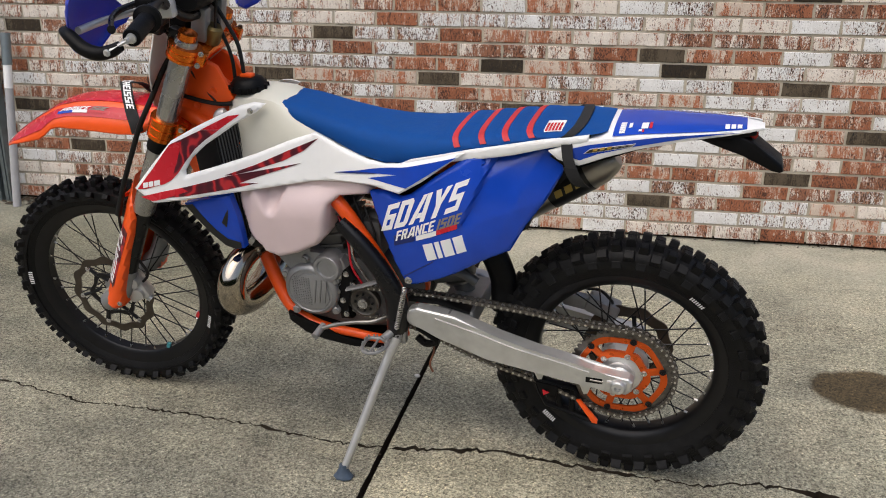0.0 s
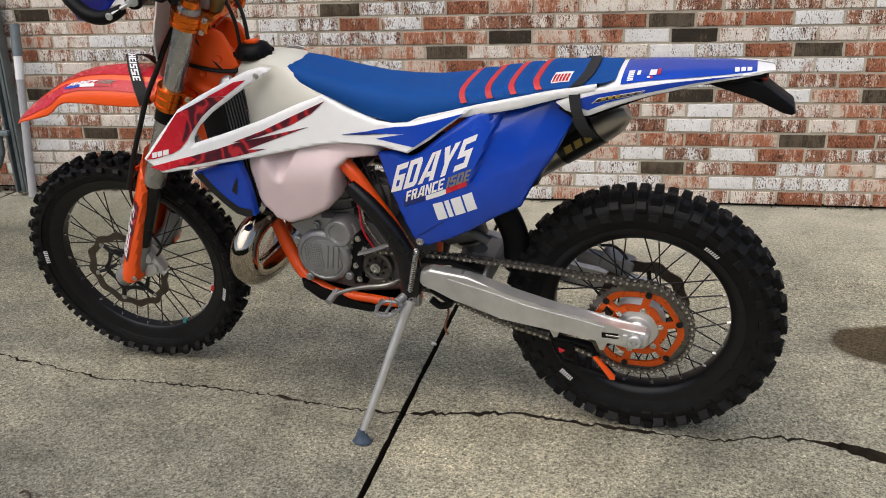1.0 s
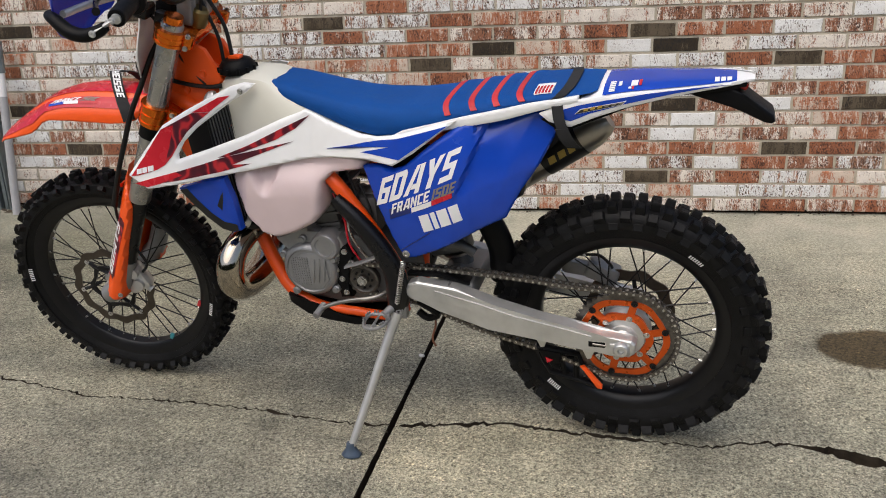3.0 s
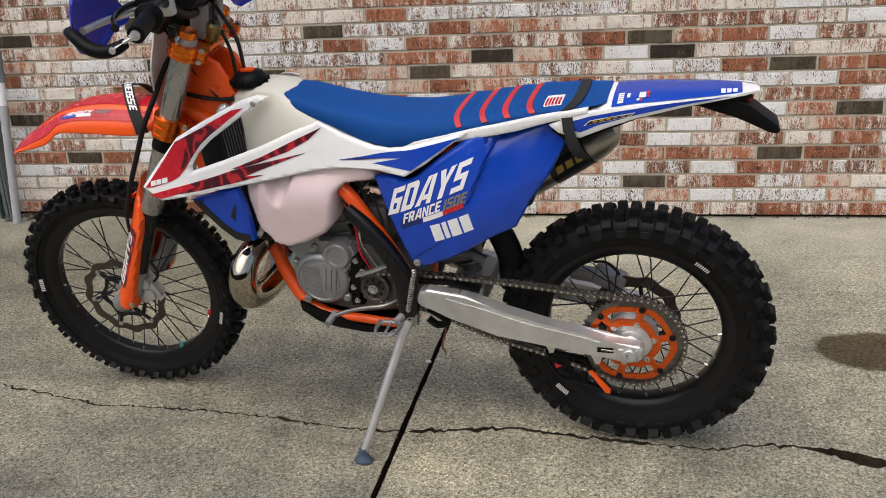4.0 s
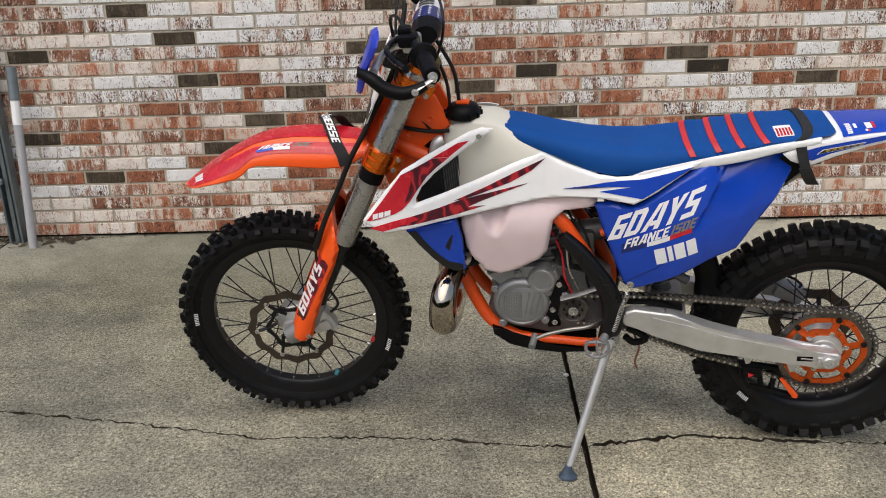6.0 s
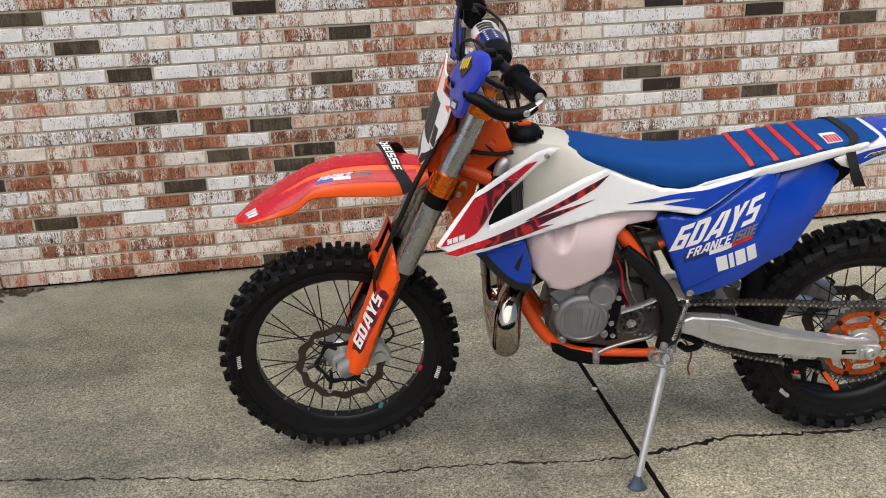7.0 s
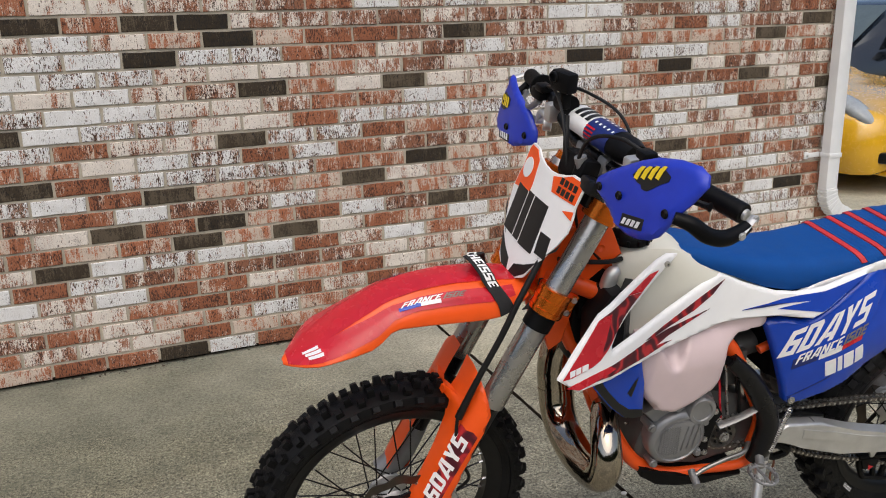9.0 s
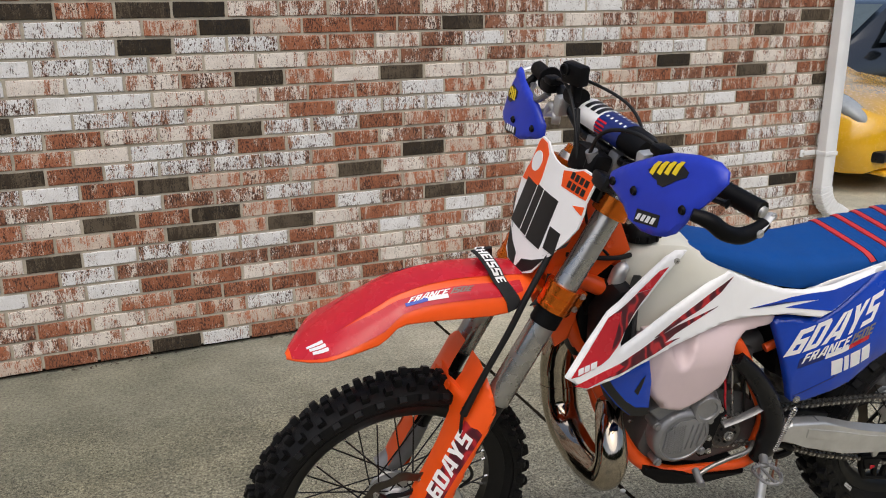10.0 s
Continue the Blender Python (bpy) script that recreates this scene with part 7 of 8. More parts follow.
# handlebar
BAR_Z = 1.178
bm = bmesh.new()
half_bar = [(-1.045, 0.0, BAR_Z), (-1.045, 0.07, BAR_Z), (-1.046, 0.12, BAR_Z + 0.012), (-1.052, 0.19, BAR_Z + 0.060), (-1.042, 0.25, BAR_Z + 0.062), (-1.018, 0.33, BAR_Z + 0.052), (-1.000, 0.412, BAR_Z + 0.048)]
tube(bm, [(x, -y, z) for x, y, z in half_bar[::-1]] + [(x, y, z) for x, y, z in half_bar[1:]], 0.0125, 14, 5)
hbar = front_part("handlebar", bm, BLACK_GLOSS, "black tapered handlebar")
for s in (-1, 1):
    bm = bmesh.new()
    box(bm, (-1.048, s * 0.045, 1.150), (0.040, 0.034, 0.085), 0.008, Matrix.Rotation(RAKE * 0.5, 3, "Y"))
    front_part("bar_clamp", bm, ALU_CAST, "", hbar)
    bm = bmesh.new()
    g0, g1 = Vector((-1.026, s * 0.296, BAR_Z + 0.055)), Vector((-1.000, s * 0.412, BAR_Z + 0.048))
    prof = []
    for k in range(25):
        t = k / 24
        p = g0 + (g1 - g0) * t
        prof.append((*p, 0.0175 + (0.0015 if k % 2 else 0) + (0.012 if k < 3 else 0)))
    tube(bm, prof, seg=16, per=1)
    front_part("grip", bm, BLACK_PLASTIC, "ribbed black rubber grip", hbar)
    bm = bmesh.new()
    tube(bm, [(*(g1 + (g1 - g0) * 0.01), 0.0105), (*(g1 + (g1 - g0) * 0.05), 0.0100), (*(g1 + (g1 - g0) * 0.06), 0.007)], seg=14, per=1)
    front_part("bar_end", bm, ALU, "bright aluminium bar end", hbar)
    bm = bmesh.new()
    tube(bm, [(-1.012, s * 0.437, 1.218, 0.011), (-1.032, s * 0.441, 1.209, 0.0135), (-1.062, s * 0.443, 1.204, 0.0150), (-1.094, s * 0.440, 1.213, 0.0152), (-1.122, s * 0.431, 1.233, 0.0142), (-1.146, s * 0.414, 1.240, 0.011)] if s < 0 else [(-0.985, 0.415, 1.222, 0.010), (-1.02, 0.412, 1.192, 0.011), (-1.06, 0.400, 1.175, 0.011), (-1.075, 0.385, 1.170, 0.009)], seg=12, per=6, flat=0.95)
    front_part("wrap_bar", bm, BLACK_PLASTIC, "black handguard wrap bar", hbar)
    bm = bmesh.new()
    tube(bm, [(-0.994, s * 0.430, 1.229), (-1.030, s * 0.447, 1.212)], 0.0085, 8, 1, flat=0.5)
    bolt(bm, -0.996, s * 0.436, 1.228, 0.0055, s)
    bolt(bm, -1.034, s * 0.454, 1.209, 0.006, s)
    front_part("wrap_end", bm, ALU, "", hbar)
    bm = bmesh.new()
    tube(bm, [(-1.120, s * 0.405, 1.238, 0.008), (-1.118, s * 0.34, 1.235, 0.008), (-1.115, s * 0.26, 1.228, 0.008), (-1.095, s * 0.20, 1.225, 0.009), (-1.06, s * 0.165, 1.215, 0.010)] if s < 0 else [(-1.055, 0.33, 1.165, 0.008), (-1.058, 0.26, 1.170, 0.008), (-1.06, 0.20, 1.190, 0.009), (-1.06, 0.165, 1.215, 0.010)], seg=10, per=5)
    box(bm, (-1.060, s * 0.165, 1.220), (0.045, 0.030, 0.045), 0.008)
    front_part("guard_mount", bm, ALU, "", hbar)

    def guard_at(y, z, lift=0.0, s=s):
        if s < 0:
            q = max(0, y - 0.34)
            return Vector((-1.155 + (0.42 if z > 1.235 else 0.25) * (z - 1.235) + 1.5 * q * q + 1.2 * max(0, 0.25 - y) ** 2 - lift, -y, z))
        return Vector((-1.085 + 0.20 * (z - 1.17) + 1.2 * (y - 0.31) ** 2 - lift, y, z))
    if s < 0:
        SHIELD = [(0.178, 1.203), (0.178, 1.216), (0.205, 1.237), (0.238, 1.260), (0.279, 1.286), (0.312, 1.303), (0.363, 1.318), (0.406, 1.322), (0.428, 1.314), (0.436, 1.298), (0.424, 1.264), (0.410, 1.238), (0.402, 1.214), (0.393, 1.195), (0.377, 1.182), (0.351, 1.172), (0.318, 1.165), (0.283, 1.167), (0.247, 1.183), (0.215, 1.192), (0.190, 1.193)]
        marks = [[(0.281, 1.262), (0.290, 1.276), (0.322, 1.292), (0.350, 1.297), (0.369, 1.292), (0.370, 1.284), (0.355, 1.273), (0.334, 1.253), (0.318, 1.251), (0.312, 1.256), (0.300, 1.256)], [(0.300, 1.176), (0.297, 1.198), (0.356, 1.212), (0.360, 1.192)]]
        screws = ((0.206, 1.210), (0.272, 1.220), (0.395, 1.239))
        claw = (0.288, 0.0165, 1.262, 0.0062)
        word = (0.3035, 0.0125, 1.182, 0.0029)
    else:
        SHIELD = [(0.400, 1.236), (0.412, 1.200), (0.424, 1.160), (0.430, 1.126), (0.420, 1.106), (0.365, 1.090), (0.293, 1.094), (0.230, 1.118), (0.214, 1.130), (0.220, 1.154), (0.261, 1.187), (0.316, 1.208), (0.350, 1.219), (0.380, 1.235)]
        marks = [[(0.352, 1.174), (0.352, 1.192), (0.395, 1.196), (0.416, 1.176), (0.404, 1.156), (0.380, 1.156)], [(0.306, 1.100), (0.312, 1.117), (0.372, 1.106), (0.365, 1.093)]]
        screws = ((0.335, 1.129), (0.248, 1.137))
        claw = (0.357, 0.0125, 1.170, -0.001)
        word = (0.315, 0.012, 1.102, -0.0014)
    bm = bmesh.new()
    shell(bm, SHIELD, lambda y, z: 0.0, 0.007, 0.004, 0.009, place=lambda y, z, d: guard_at(y, z, d))
    hg = front_part("handguard", bm, BLUE_PLASTIC, "bright blue plastic handguard")
    for outl in marks:
        bm = bmesh.new()
        shell(bm, outl, lambda y, z: 0.0, 0, 0.0008, 0.008, place=lambda y, z, d: guard_at(y, z, 0.0012 + d))
        front_part("sticker_base", bm, BLACK_INK, "", hg)
    for k in range(4):
        y0, dy, z0, dz = claw
        y0, z0 = y0 + k * dy, z0 + k * dz
        w = dy * 0.72
        outl = [(y0, z0 - 0.002), (y0 + w * 0.1, z0 + 0.013), (y0 + w * 0.6, z0 + 0.021), (y0 + w * 1.3, z0 + 0.023), (y0 + w, z0 + 0.012), (y0 + w * 0.9, z0 - 0.002)]
        bm = bmesh.new()
        shell(bm, outl, lambda y, z: 0.0, 0, 0.0008, 0.008, place=lambda y, z, d: guard_at(y, z, 0.0026 + d))
        front_part("sticker_claw", bm, YELLOW_INK, "", hg)
        y0, dy, z0, dz = word
        y0, z0 = y0 + k * dy, z0 + k * dz
        bm = bmesh.new()
        shell(bm, [(y0, z0), (y0 + dy * 0.2, z0 + 0.012), (y0 + dy * 0.85, z0 + 0.014), (y0 + dy * 0.65, z0 + 0.002)], lambda y, z: 0.0, 0, 0.0008, 0.008, place=lambda y, z, d: guard_at(y, z, 0.0026 + d))
        front_part("sticker_bar", bm, WHITE_VINYL, "", hg)
    for y, z in screws:
        bm = bmesh.new()
        p = guard_at(y, z, 0.001)
        lathe(bm, [(0, 0.0085), (-0.003, 0.008), (-0.005, 0.006), (-0.004, 0.004), (-0.004, 0)], p, 12, Matrix.Rotation(radians(-90), 3, "Z"))
        front_part("guard_screw", bm, BLACK_PLASTIC, "", hg)
    # lever and perch
    bm = bmesh.new()
    dx, dz = (0, 0) if s < 0 else (0.035, -0.045)
    tube(bm, [(-1.085 + dx * 0.3, s * 0.215, 1.245 + dz * 0.3, 0.008), (-1.105 + dx, s * 0.27, 1.243 + dz, 0.007), (-1.09 + dx, s * 0.33, 1.240 + dz, 0.006), (-1.06 + dx, s * 0.38, 1.236 + dz, 0.006), (-1.055 + dx, s * 0.39, 1.236 + dz, 0.009)], seg=8, per=5)
    front_part("lever", bm, BLACK_GLOSS if s < 0 else ALU_CAST, "control lever", hbar)
    bm = bmesh.new()
    box(bm, (-1.062, s * 0.225, 1.246), (0.044, 0.044, 0.028), 0.007)
    box(bm, (-1.070, s * 0.21, 1.263), (0.030, 0.034, 0.018), 0.005)
    front_part("master_cylinder", bm, BLACK_PLASTIC, "", hbar)
bm = bmesh.new()
lathe(bm, [(-0.010, 0), (-0.010, 0.015), (-0.008, 0.017), (0.008, 0.017), (0.010, 0.015), (0.010, 0)], (-1.068, 0.180, 1.188), 20, Matrix.Rotation(radians(60), 3, "Z"))
tube(bm, [(-1.066, 0.186, 1.198, 0.009), (-1.066, 0.205, 1.206, 0.009), (-1.064, 0.224, 1.196, 0.009), (-1.062, 0.236, 1.174, 0.008)], seg=10, per=4)
front_part("guard_knuckle", bm, ALU, "round silver handguard clamp", hbar)
bm = bmesh.new()
rings = []
for y in np.linspace(-0.125, 0.125, 9):
    w = 0.036 if abs(y) < 0.12 else 0.028
    rings.append([(-1.035 + w * math.cos(a) * 1.0 + 0.004, y, 1.222 + w * 0.8 * math.sin(a)) for a in np.linspace(0, math.tau, 17)[:-1]])
loft(bm, rings)
pad = front_part("bar_pad", bm, BLACK_PLASTIC, "padded bar cover with flag pattern")
PADC = Vector((-1.031, 0, 1.222))


def pad_skin(name, material, y0, y1, a0, a1, lift):
    bm = bmesh.new()
    loft(bm, [[(PADC.x + (0.036 + lift) * math.cos(a), y, PADC.z + (0.0288 + lift) * math.sin(a)) for a in np.linspace(a0, a1, 9)] for y in np.linspace(y0, y1, 5)], False, False)
    return front_part(name, bm, material, "", pad)


pad_skin("pad_blue", NAVY, -0.062, 0.025, 0.3, 3.6, 0.0012)
pad_skin("pad_white", WHITE_VINYL, 0.025, 0.11, 0.3, 3.6, 0.0012)
for k in range(4):
    pad_skin("pad_stripe", RED_VINYL, -0.010, 0.024, 2.45 + k * 0.27, 2.58 + k * 0.27, 0.0022)
for k in range(3):
    pad_skin("pad_mark", BLACK_INK, 0.030 + k * 0.022, 0.044 + k * 0.022, 1.2, 2.3, 0.0022)
for k in range(15):
    y, a = -0.058 + (k % 5) * 0.016 + (k // 5 % 2) * 0.008, 0.7 + (k // 5) * 0.62
    pad_skin("pad_star", WHITE_VINYL, y, y + 0.006, a, a + 0.17, 0.0022)
for pts, r in (([(-1.06, -0.22, 1.255), (-1.09, -0.15, 1.275), (-1.115, -0.08, 1.25), (-1.115, -0.04, 1.17), (-1.125, -0.03, 1.05), (-1.13, -0.03, 0.95)], 0.005), ([(-1.06, 0.22, 1.262), (-1.09, 0.12, 1.285), (-1.11, 0.04, 1.25), (-1.115, -0.01, 1.15), (-1.11, -0.02, 1.02)], 0.0045), ([(-1.05, 0.20, 1.270), (-1.04, 0.10, 1.290), (-1.00, 0.0, 1.265), (-0.995, -0.05, 1.20), (-1.03, -0.03, 1.10)], 0.0045), ([(-1.06, -0.22, 1.24), (-1.10, -0.15, 1.19), (-1.12, -0.07, 1.12), (-1.09, -0.05, 1.02), (-1.04, -0.06, 0.96)], 0.0045)):
    bm = bmesh.new()
    tube(bm, pts, r * 0.8, 8)
    front_part("cable", bm, HOSE, "", hbar)
bm = bmesh.new()
box(bm, (-1.095, -0.02, 1.165), (0.045, 0.095, 0.06), 0.010, Matrix.Rotation(radians(15), 3, "Y"))
front_part("headlight_mask_mount", bm, BLACK_PLASTIC, "", hbar)
bm = bmesh.new()
tube(bm, [(-1.11, -0.045, 1.20), (-1.09, -0.05, 1.13)], 0.013, 12, 1)
front_part("ignition_barrel", bm, ALU_CAST, "", hbar)
bm = bmesh.new()
tube(bm, [(-1.040, -0.03, 1.100, 0.020), (-1.036, -0.03, 1.108, 0.023), (-1.024, -0.03, 1.136, 0.023), (-1.021, -0.03, 1.142, 0.017)], seg=18, per=1)
front_part("clamp_reservoir", bm, BRONZE, "small bronze cylinder above the fork clamp", hbar)
for c, s_ in (((-1.118, -0.115, 1.165), (0.034, 0.05, 0.03)), ((-1.100, -0.085, 1.130), (0.026, 0.03, 0.05)), ((-1.085, -0.150, 1.195), (0.03, 0.036, 0.03))):
    bm = bmesh.new()
    box(bm, c, s_, 0.006, Matrix.Rotation(radians(20), 3, "Y"))
    lathe(bm, [(-s_[1] * 0.62, 0), (-s_[1] * 0.62, 0.006), (-s_[1] * 0.4, 0.007)], c, 10)
    front_part("switch_block", bm, BLACK_GLOSS, "", hbar)
cam_thing = thing("action_camera", "small black action camera clamped to the handlebar", "camera", BIKE @ STEER)
bm = bmesh.new()
box(bm, (-1.083, 0.098, 1.312), (0.030, 0.058, 0.044), 0.006, Matrix.Rotation(radians(12), 3, "Z"))
part("body", bm, BLACK_PLASTIC, cam_thing)
bm = bmesh.new()
lathe(bm, [(0.0, 0.013), (-0.008, 0.013), (-0.009, 0.010), (-0.004, 0.009), (-0.004, 0)], (-1.097, 0.112, 1.318), 16, Matrix.Rotation(radians(-78), 3, "Z"))
part("lens", bm, BLACK_GLOSS, cam_thing)
bm = bmesh.new()
box(bm, (-1.075, 0.10, 1.275), (0.022, 0.020, 0.05), 0.005)
lathe(bm, [(-0.02, 0), (-0.02, 0.022), (0.02, 0.022), (0.02, 0)], (-1.060, 0.12, 1.255), 14)
part("mount", bm, BLACK_PLASTIC, cam_thing)

# the wall's bricks course by course from the foot up: red, mixed, white, dark; a dot where the mixture is free
COURSES = [
    ".rmrrrrdwr......mmmrmr....",
    ".mmrmmmrr.....wwrwwwr.....",
    ".mmrmrmrrw.....wdmrwrm....",
    ".wmrmmrrr.....rwwwrmw.....",
    ".r.rwmwrrm.....rrrrdrm....",
    ".mmwrwmrm......mwmmmr.....",
    "..mmmdwwww......mwmmrm....",
    ".rmmrrrdrd......d.wrd.....",
    "..rrrmdrdr...d....mmrwwm..",
    ".mmrmrwmmwrrrwrmrwwwr.rm..",
    "..wwwwrdrrrdmrwmwwrdr.wwr.",
    ".mwwdrwwwwrrdrrwdmwmm.rw..",
    "..rmrrmwwrwrmmmrdrrwm.mmw.",
    ".mwmwrmmdwwrrrmmmmmmw.rm..",
    "..mwdwwwmmrwwwwwmmmwwrrm..",
    "..wwwwwmmmrrwrmwwrrmr.mr..",
    "..w.wmwmmdrmdmmwwwrdmmmmm.",
    "..wwwwwmmmrmmmmrdmwwrrmr..",
    "...wwwwdwwrrmmwmwwrrrm.rm.",
    "..rmmwmrdrrrmdmmmmrrwmm...",
    ".....drddmmmmmmmwwmmwwmr..",
]
GIVEN = {(r, c - 16): k for r, row in enumerate(COURSES) for c, k in enumerate(row) if k in "rmwd"}

# ---- cars on the driveway beyond the corner ----
def car_wheel(parent, x, y, r=0.33, w=0.22):
    bm = bmesh.new()
    t = Matrix.Rotation(radians(90), 3, "Z")
    lathe(bm, [(-w / 2, r * 0.62), (-w / 2, r * 0.92), (-w / 2 + 0.03, r), (w / 2 - 0.03, r), (w / 2, r * 0.92), (w / 2, r * 0.62)], (x, y, r), 32, t)
    tyre = part("tyre", bm, RUBBER, parent)
    bm = bmesh.new()
    lathe(bm, [(-w / 2 + 0.02, 0), (-w / 2 + 0.02, r * 0.2), (-w / 2 + 0.05, r * 0.5), (-w / 2, r * 0.62), (w / 2, r * 0.62), (w / 2 - 0.05, r * 0.5), (w / 2 - 0.02, r * 0.2), (w / 2 - 0.02, 0)], (x, y, r), 24, t)
    part("rim", bm, ALU_CAST, tyre)


def body_loft(rows):
    """Sections across a car: station, half width, sill, waist, roof and the roof's half width."""
    bm = bmesh.new()
    rings = []
    for y, w, zs, zw, zt, wt in rows:
        h = [(w * 0.90, zs), (w * 0.985, zs + (zw - zs) * 0.25), (w, zs + (zw - zs) * 0.55), (w * 0.97, zs + (zw - zs) * 0.85), (w * 0.90, zw), ((w * 0.88 + wt) / 2, (zw + zt) / 2 + 0.02), (wt, zt - 0.02), (wt * 0.7, zt), (0, zt + 0.01)]
        rings.append([(-a, y, b) for a, b in h] + [(a, y, b) for a, b in h[-2::-1]])
    return loft(bm, rings)


coupe = thing("sports_car", "low yellow sports coupe parked nose-first on the driveway", "car", pose(4.33, 5.24, 0, 0, 0, 3))
bm = body_loft(((0.0, 0.64, 0.20, 0.47, 0.52, 0.45), (0.05, 0.78, 0.16, 0.54, 0.60, 0.55), (0.16, 0.86, 0.15, 0.60, 0.645, 0.62), (0.42, 0.91, 0.15, 0.645, 0.69, 0.64), (0.9, 0.91, 0.15, 0.675, 0.72, 0.60), (1.35, 0.91, 0.16, 0.71, 0.77, 0.60), (2.0, 0.90, 0.16, 0.78, 1.20, 0.50), (2.6, 0.91, 0.16, 0.80, 1.26, 0.48), (3.4, 0.93, 0.17, 0.82, 1.08, 0.50), (4.2, 0.90, 0.25, 0.78, 0.86, 0.58), (4.45, 0.80, 0.32, 0.70, 0.74, 0.5)))
part("body", bm, CAR_YELLOW, coupe)
for s in (-1, 1):
    bm = bmesh.new()
    bmesh.ops.create_uvsphere(bm, u_segments=20, v_segments=12, radius=1)
    bm.transform(Matrix.Translation((s * 0.665, 0.30, 0.625)) @ Matrix.Rotation(radians(24), 4, "X") @ Matrix.Rotation(radians(s * -16), 4, "Y") @ Matrix.Rotation(radians(s * 14), 4, "Z") @ Matrix.Diagonal((0.135, 0.25, 0.075, 1)))
    hl = part("headlight", bm, LENS, coupe, "clear oval headlight")
    bm = bmesh.new()
    box(bm, (s * 0.50, 0.05, 0.29), (0.36, 0.12, 0.085), 0.02, Matrix.Rotation(radians(-s * 22), 3, "Z"))
    part("air_intake", bm, BLACK_GLOSS, coupe, "black bumper air intake")
    for y in (0.95, 3.45):
        car_wheel(coupe, s * 0.80, y)
bm = bmesh.new()
box(bm, (0, -0.005, 0.30), (0.56, 0.08, 0.075), 0.02)
part("grille", bm, BLACK_GLOSS, coupe)
bm = bmesh.new()
loft(bm, [[(-0.62, 1.40, 0.82), (0.62, 1.40, 0.82)], [(-0.58, 1.65, 0.99), (0.58, 1.65, 0.99)], [(-0.50, 1.97, 1.212), (0.50, 1.97, 1.212)]], False, False)
part("windscreen", bm, GLASS_DARK, coupe)
bm = bmesh.new()
box(bm, (0, 0.10, 0.155), (1.20, 0.30, 0.03), 0.012)
part("front_lip", bm, CAR_YELLOW, coupe)

dark_car = thing("parked_car", "black car parked side-on behind the yellow coupe", "car", pose(7.05, 8.55, 0, 0, 0, -90))
bm = body_loft(((-1.72, 0.72, 0.36, 0.62, 0.68, 0.55), (-1.62, 0.84, 0.26, 0.70, 0.76, 0.66), (-1.30, 0.92, 0.22, 0.78, 0.83, 0.72), (-0.95, 0.92, 0.22, 0.84, 0.92, 0.70), (-0.30, 0.92, 0.22, 0.86, 1.34, 0.62), (0.5, 0.92, 0.22, 0.87, 1.42, 0.62), (1.25, 0.92, 0.22, 0.88, 1.36, 0.62), (1.95, 0.92, 0.24, 0.90, 1.02, 0.68), (2.45, 0.86, 0.34, 0.88, 0.94, 0.62)))
part("body", bm, CAR_BLACK, dark_car)
for s in (-1, 1):
    for y0, y1 in ((-0.52, 0.30), (0.38, 1.10)):
        bm = bmesh.new()
        prism(bm, [(y0 + (0.28 if y0 < 0 else 0.04), 1.30), (y1 - 0.04, 1.33), (y1, 0.93), (y0 - (0.10 if y0 < 0 else 0), 0.93)], 0, 0.006)
        for v in bm.verts:
            x, y, z = v.co
            k = (z - 0.86) / 0.55
            v.co = (s * (0.845 - 0.20 * k + 0.018 + y), x, z)
        part("side_window", bm, GLASS_DARK if y0 < 0 else GLASS_PALE, dark_car, "dark reflecting side window")
    bm = bmesh.new()
    box(bm, (s * 1.00, -0.52, 0.95), (0.19, 0.12, 0.14), 0.035)
    part("door_mirror", bm, BLACK_GLOSS, dark_car)
    bm = bmesh.new()
    box(bm, (s * 0.922, 0.30, 0.70), (0.012, 1.50, 0.012), 0.003)
    part("side_moulding", bm, ALU_CAST, dark_car)
    bm = bmesh.new()
    box(bm, (s * 0.70, -1.60, 0.66), (0.30, 0.20, 0.12), 0.04)
    part("headlight", bm, LENS, dark_car)
    for y in (-1.10, 1.60):
        car_wheel(dark_car, s * 0.82, y, 0.32, 0.21)
bm = bmesh.new()
loft(bm, [[(-0.66, -0.93, 0.945), (0.66, -0.93, 0.945)], [(-0.58, -0.34, 1.335), (0.58, -0.34, 1.335)]], False, False)
part("windscreen", bm, GLASS_PALE, dark_car)

# ---- bricks ----
EVEN, ODD = 0.4198, 0.5253
# how far each course runs off its bond
SLIP = {2: -0.006, 4: -0.016, 6: -0.014, 10: 0.010, 13: 0.010, 14: 0.016, 16: 0.008, 18: -0.008, 19: -0.010}
DARK = {20: "-11 -9 -8", 19: "-8 -3 7", 18: "-14 -9 6", 17: "0", 16: "-13 -7 -4 3", 15: "5", 14: "-12 8", 13: "-16 -8", 12: "0", 11: "-12 -4 0", 10: "-9 -5 3", 8: "-10 -8 -3", 7: "-16 -9 -7 0 4", 6: "-11 7", 4: "-14 3", 2: "-18 0", 0: "-9", 23: "-6 2", 25: "-12 -1", 27: "4 -9"}
DARK = {(r, int(c)) for r, cs in DARK.items() for c in cs.split()}
brick_rng = random.Random(11)


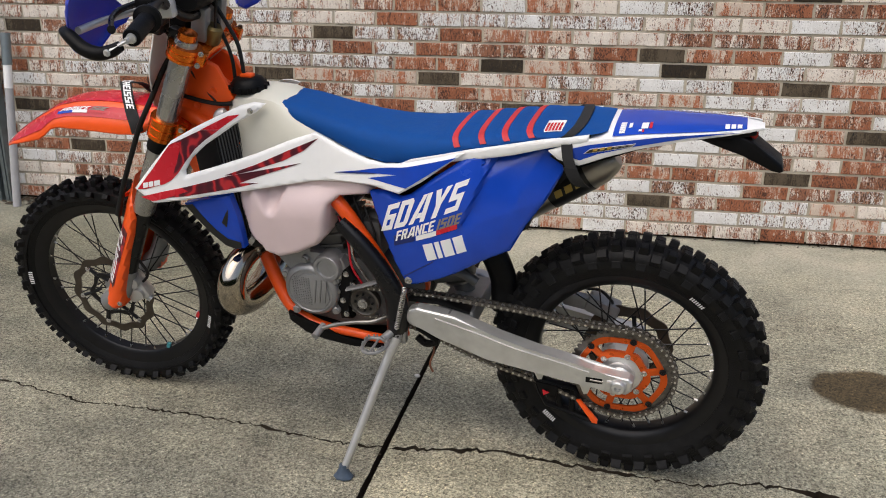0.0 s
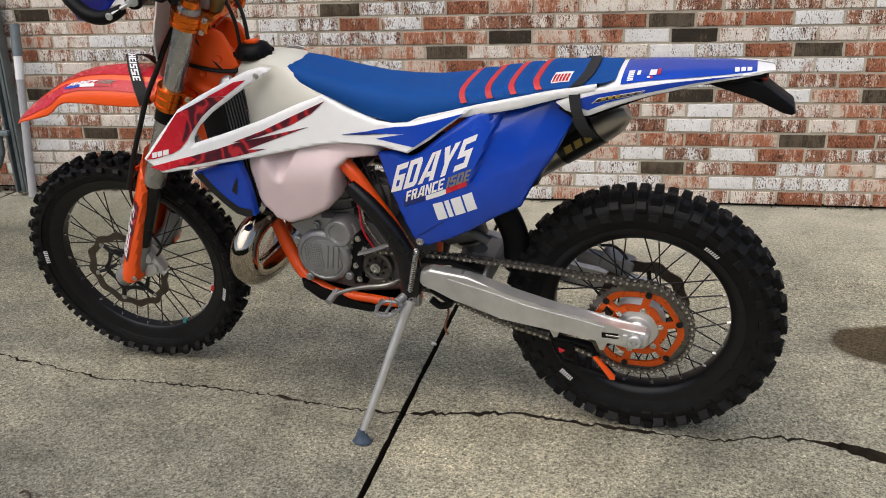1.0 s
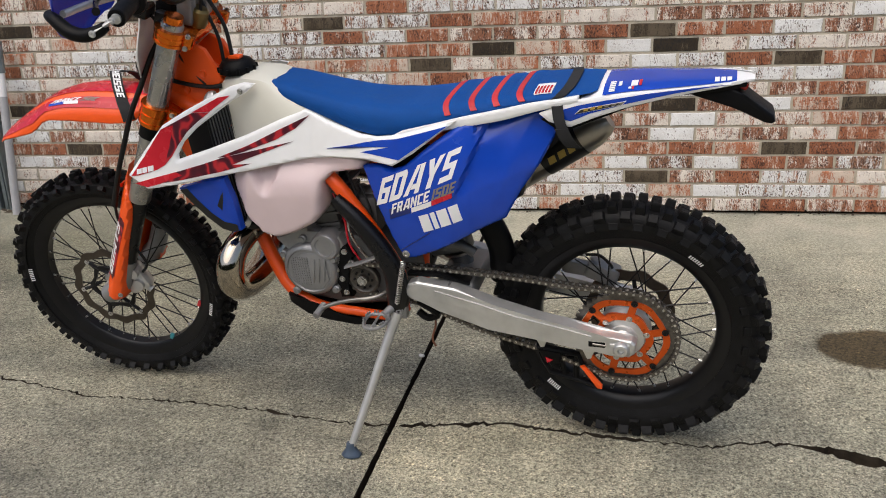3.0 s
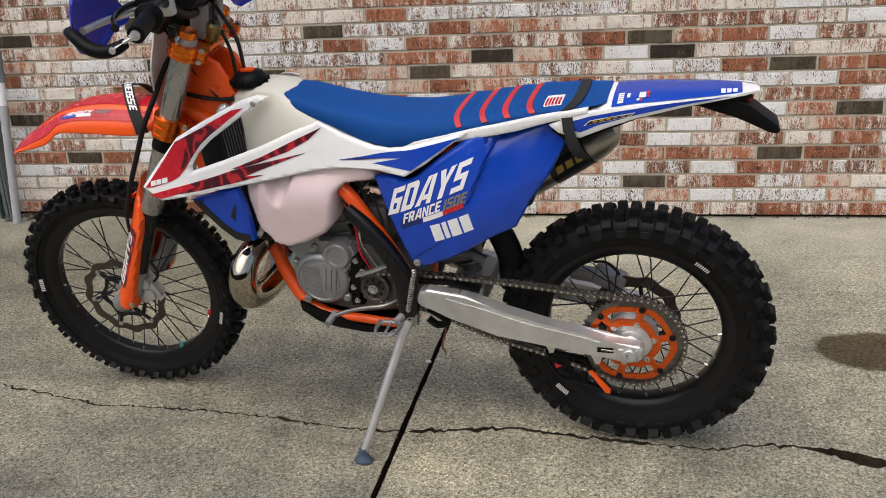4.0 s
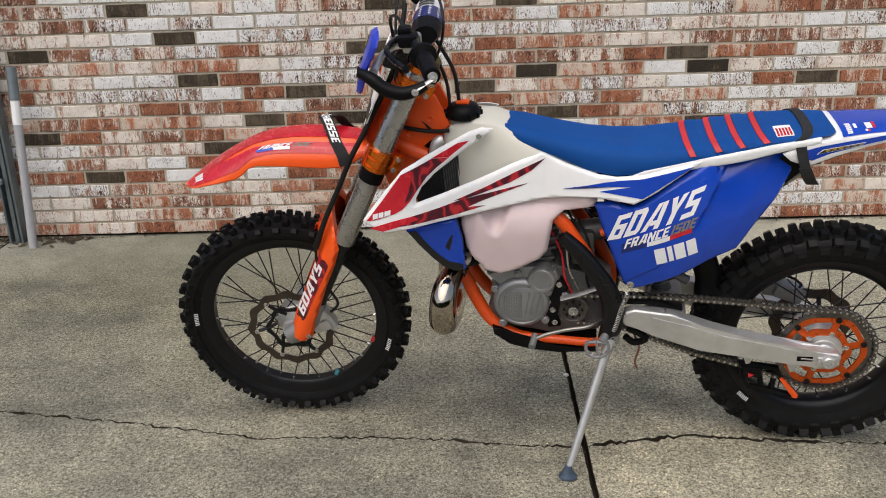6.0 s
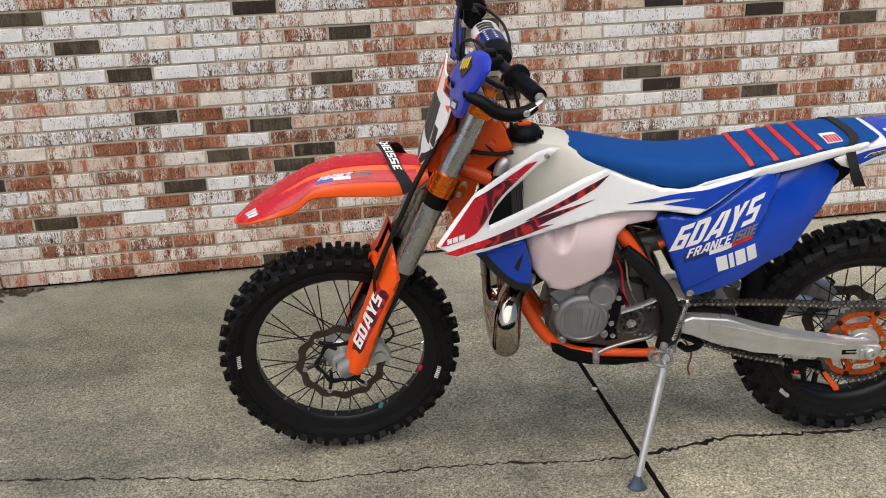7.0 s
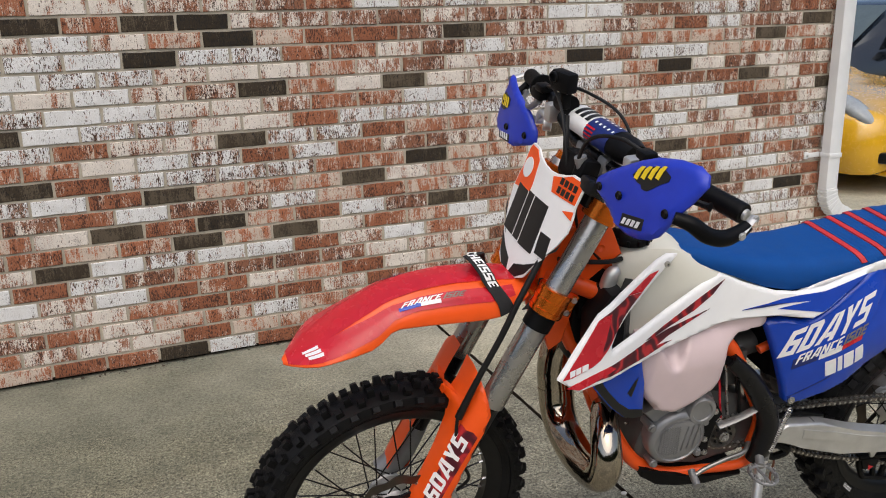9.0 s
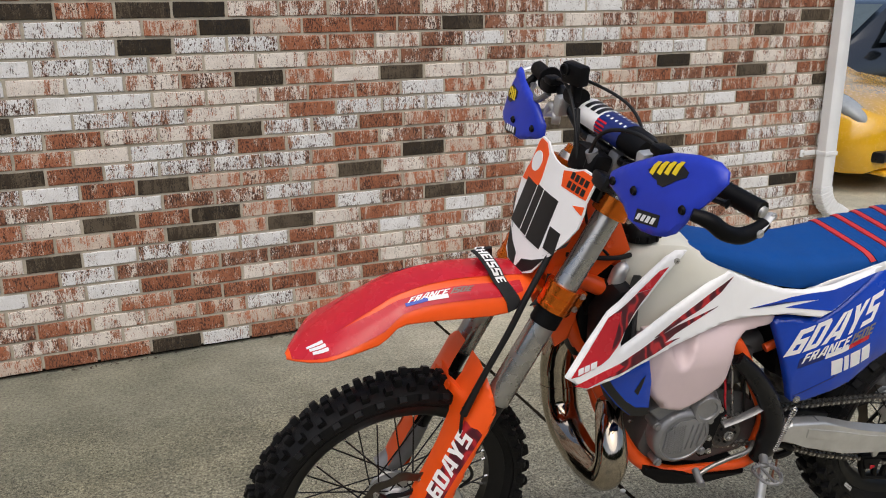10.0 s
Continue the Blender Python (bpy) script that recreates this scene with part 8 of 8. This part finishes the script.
def brick_mesh(width, seed):
    """A worn brick face with broken arrises, 5 x 3 points in front and a skirt behind."""
    g = random.Random(seed)
    w, h = width / 2, 0.0295
    nx, nz = 5, 3
    vs, fs = [], []
    for j in range(nz):
        for i in range(nx):
            u, v = -1 + 2 * i / (nx - 1), -1 + 2 * j / (nz - 1)
            rim = abs(u) == 1 or abs(v) == 1
            vs.append((u * (w - 0.003) + (g.uniform(-0.0016, 0.0016) if abs(u) < 1 else g.uniform(-0.002, 0.001) * u), g.uniform(-0.0012, 0.0008) + (0.0012 if rim else 0), v * (h - 0.0025) + (g.uniform(-0.0014, 0.0010) * v if rim else 0)))
    ring = [i for i in range(nx)] + [nx - 1 + nx * j for j in range(1, nz)] + [nx * (nz - 1) + i for i in range(nx - 2, -1, -1)] + [nx * j for j in range(nz - 2, 0, -1)]
    for j in range(nz - 1):
        for i in range(nx - 1):
            a = j * nx + i
            fs.append((a, a + 1, a + nx + 1, a + nx))
    base = len(vs)
    for k in ring:
        x, y, z = vs[k]
        vs.append((x * (w / (w - 0.003)), 0.0035, z * (h / (h - 0.0025))))
    base2 = len(vs)
    for k in range(len(ring)):
        x, y, z = vs[base + k]
        vs.append((x, 0.03, z))
    n = len(ring)
    for k in range(n):
        j = (k + 1) % n
        fs.append((ring[k], base + k, base + j, ring[j]))
        fs.append((base + k, base2 + k, base2 + j, base + j))
    return vs, fs


KINDS = {"d": BRICK_DARK, "w": BRICK_WHITE, "m": BRICK_MIX, "r": BRICK_RED}
FULL = PITCH - 0.0105
shapes = {}
for k, m_ in KINDS.items():
    for i in range(4):
        vs, fs = brick_mesh(FULL, 100 + i)
        me = bpy.data.meshes.new("brick")
        me.from_pydata(vs, [], fs)
        me.materials.append(m_)
        shapes[k, i] = me


def brick_kind(r, c):
    if (r, c) in DARK:
        return "d"
    if (r, c) in GIVEN:
        return GIVEN[r, c]
    if r > 21 and brick_rng.random() < 0.05:
        return "d"
    drift = noise.noise((c * 0.35, r * 0.28, 3.3))
    t = brick_rng.random() + drift * 0.35
    return "r" if t < 0.30 else "m" if t < 0.66 else "w"


rest_v, rest_f, rest_m = [], [], []
order = list(KINDS)
for r in range(42):
    for c in range(-33, 10):
        x = (ODD if r % 2 else EVEN) + c * PITCH + SLIP.get(r, 0)
        z = WALL_FOOT - 0.002 + r * COURSE + 0.0295
        lo, hi = x - FULL / 2, min(x + FULL / 2, RIGHT_END)
        if hi - lo < 0.04:
            continue
        kind = brick_kind(r, c)
        y = WALL_Y + brick_rng.uniform(-0.0015, 0.0025)
        tip = brick_rng.uniform(-0.35, 0.35)
        if 1 <= r <= 15 and -13 <= c <= 6:
            o = new("brick", shapes[kind, (r * 7 + c * 3) % 4])
            o.parent = wall
            flip = 180 if brick_rng.random() < 0.5 else 0
            o.matrix_basis = pose(x, y, z + brick_rng.uniform(-0.001, 0.001), 0, flip + tip, 0)
        else:
            vs, fs = brick_mesh(hi - lo, brick_rng.randint(0, 40))
            b0 = len(rest_v)
            rest_v += [((lo + hi) / 2 + a, y + b, z + q) for a, b, q in vs]
            rest_f += [tuple(i + b0 for i in f) for f in fs]
            rest_m += [order.index(kind)] * len(fs)
for r in range(42):
    for c in range(1, 28):
        z = WALL_FOOT - 0.002 + r * COURSE + 0.0295
        yc = WALL_Y + 0.11 + c * PITCH + (0.1 if r % 2 else 0)
        kind = brick_kind(r, c + 100)
        vs, fs = brick_mesh(FULL, brick_rng.randint(0, 40))
        b0 = len(rest_v)
        rest_v += [(RIGHT_END - b, yc + a, z + q) for a, b, q in vs]
        rest_f += [tuple(i + b0 for i in f) for f in fs]
        rest_m += [order.index(kind)] * len(fs)
me = bpy.data.meshes.new("brickwork")
me.from_pydata(rest_v, [], rest_f)
for k in order:
    me.materials.append(KINDS[k])
me.polygons.foreach_set("material_index", rest_m)
rest = new("brickwork", me)
rest.parent = wall
tagged(rest, kind="stuff")
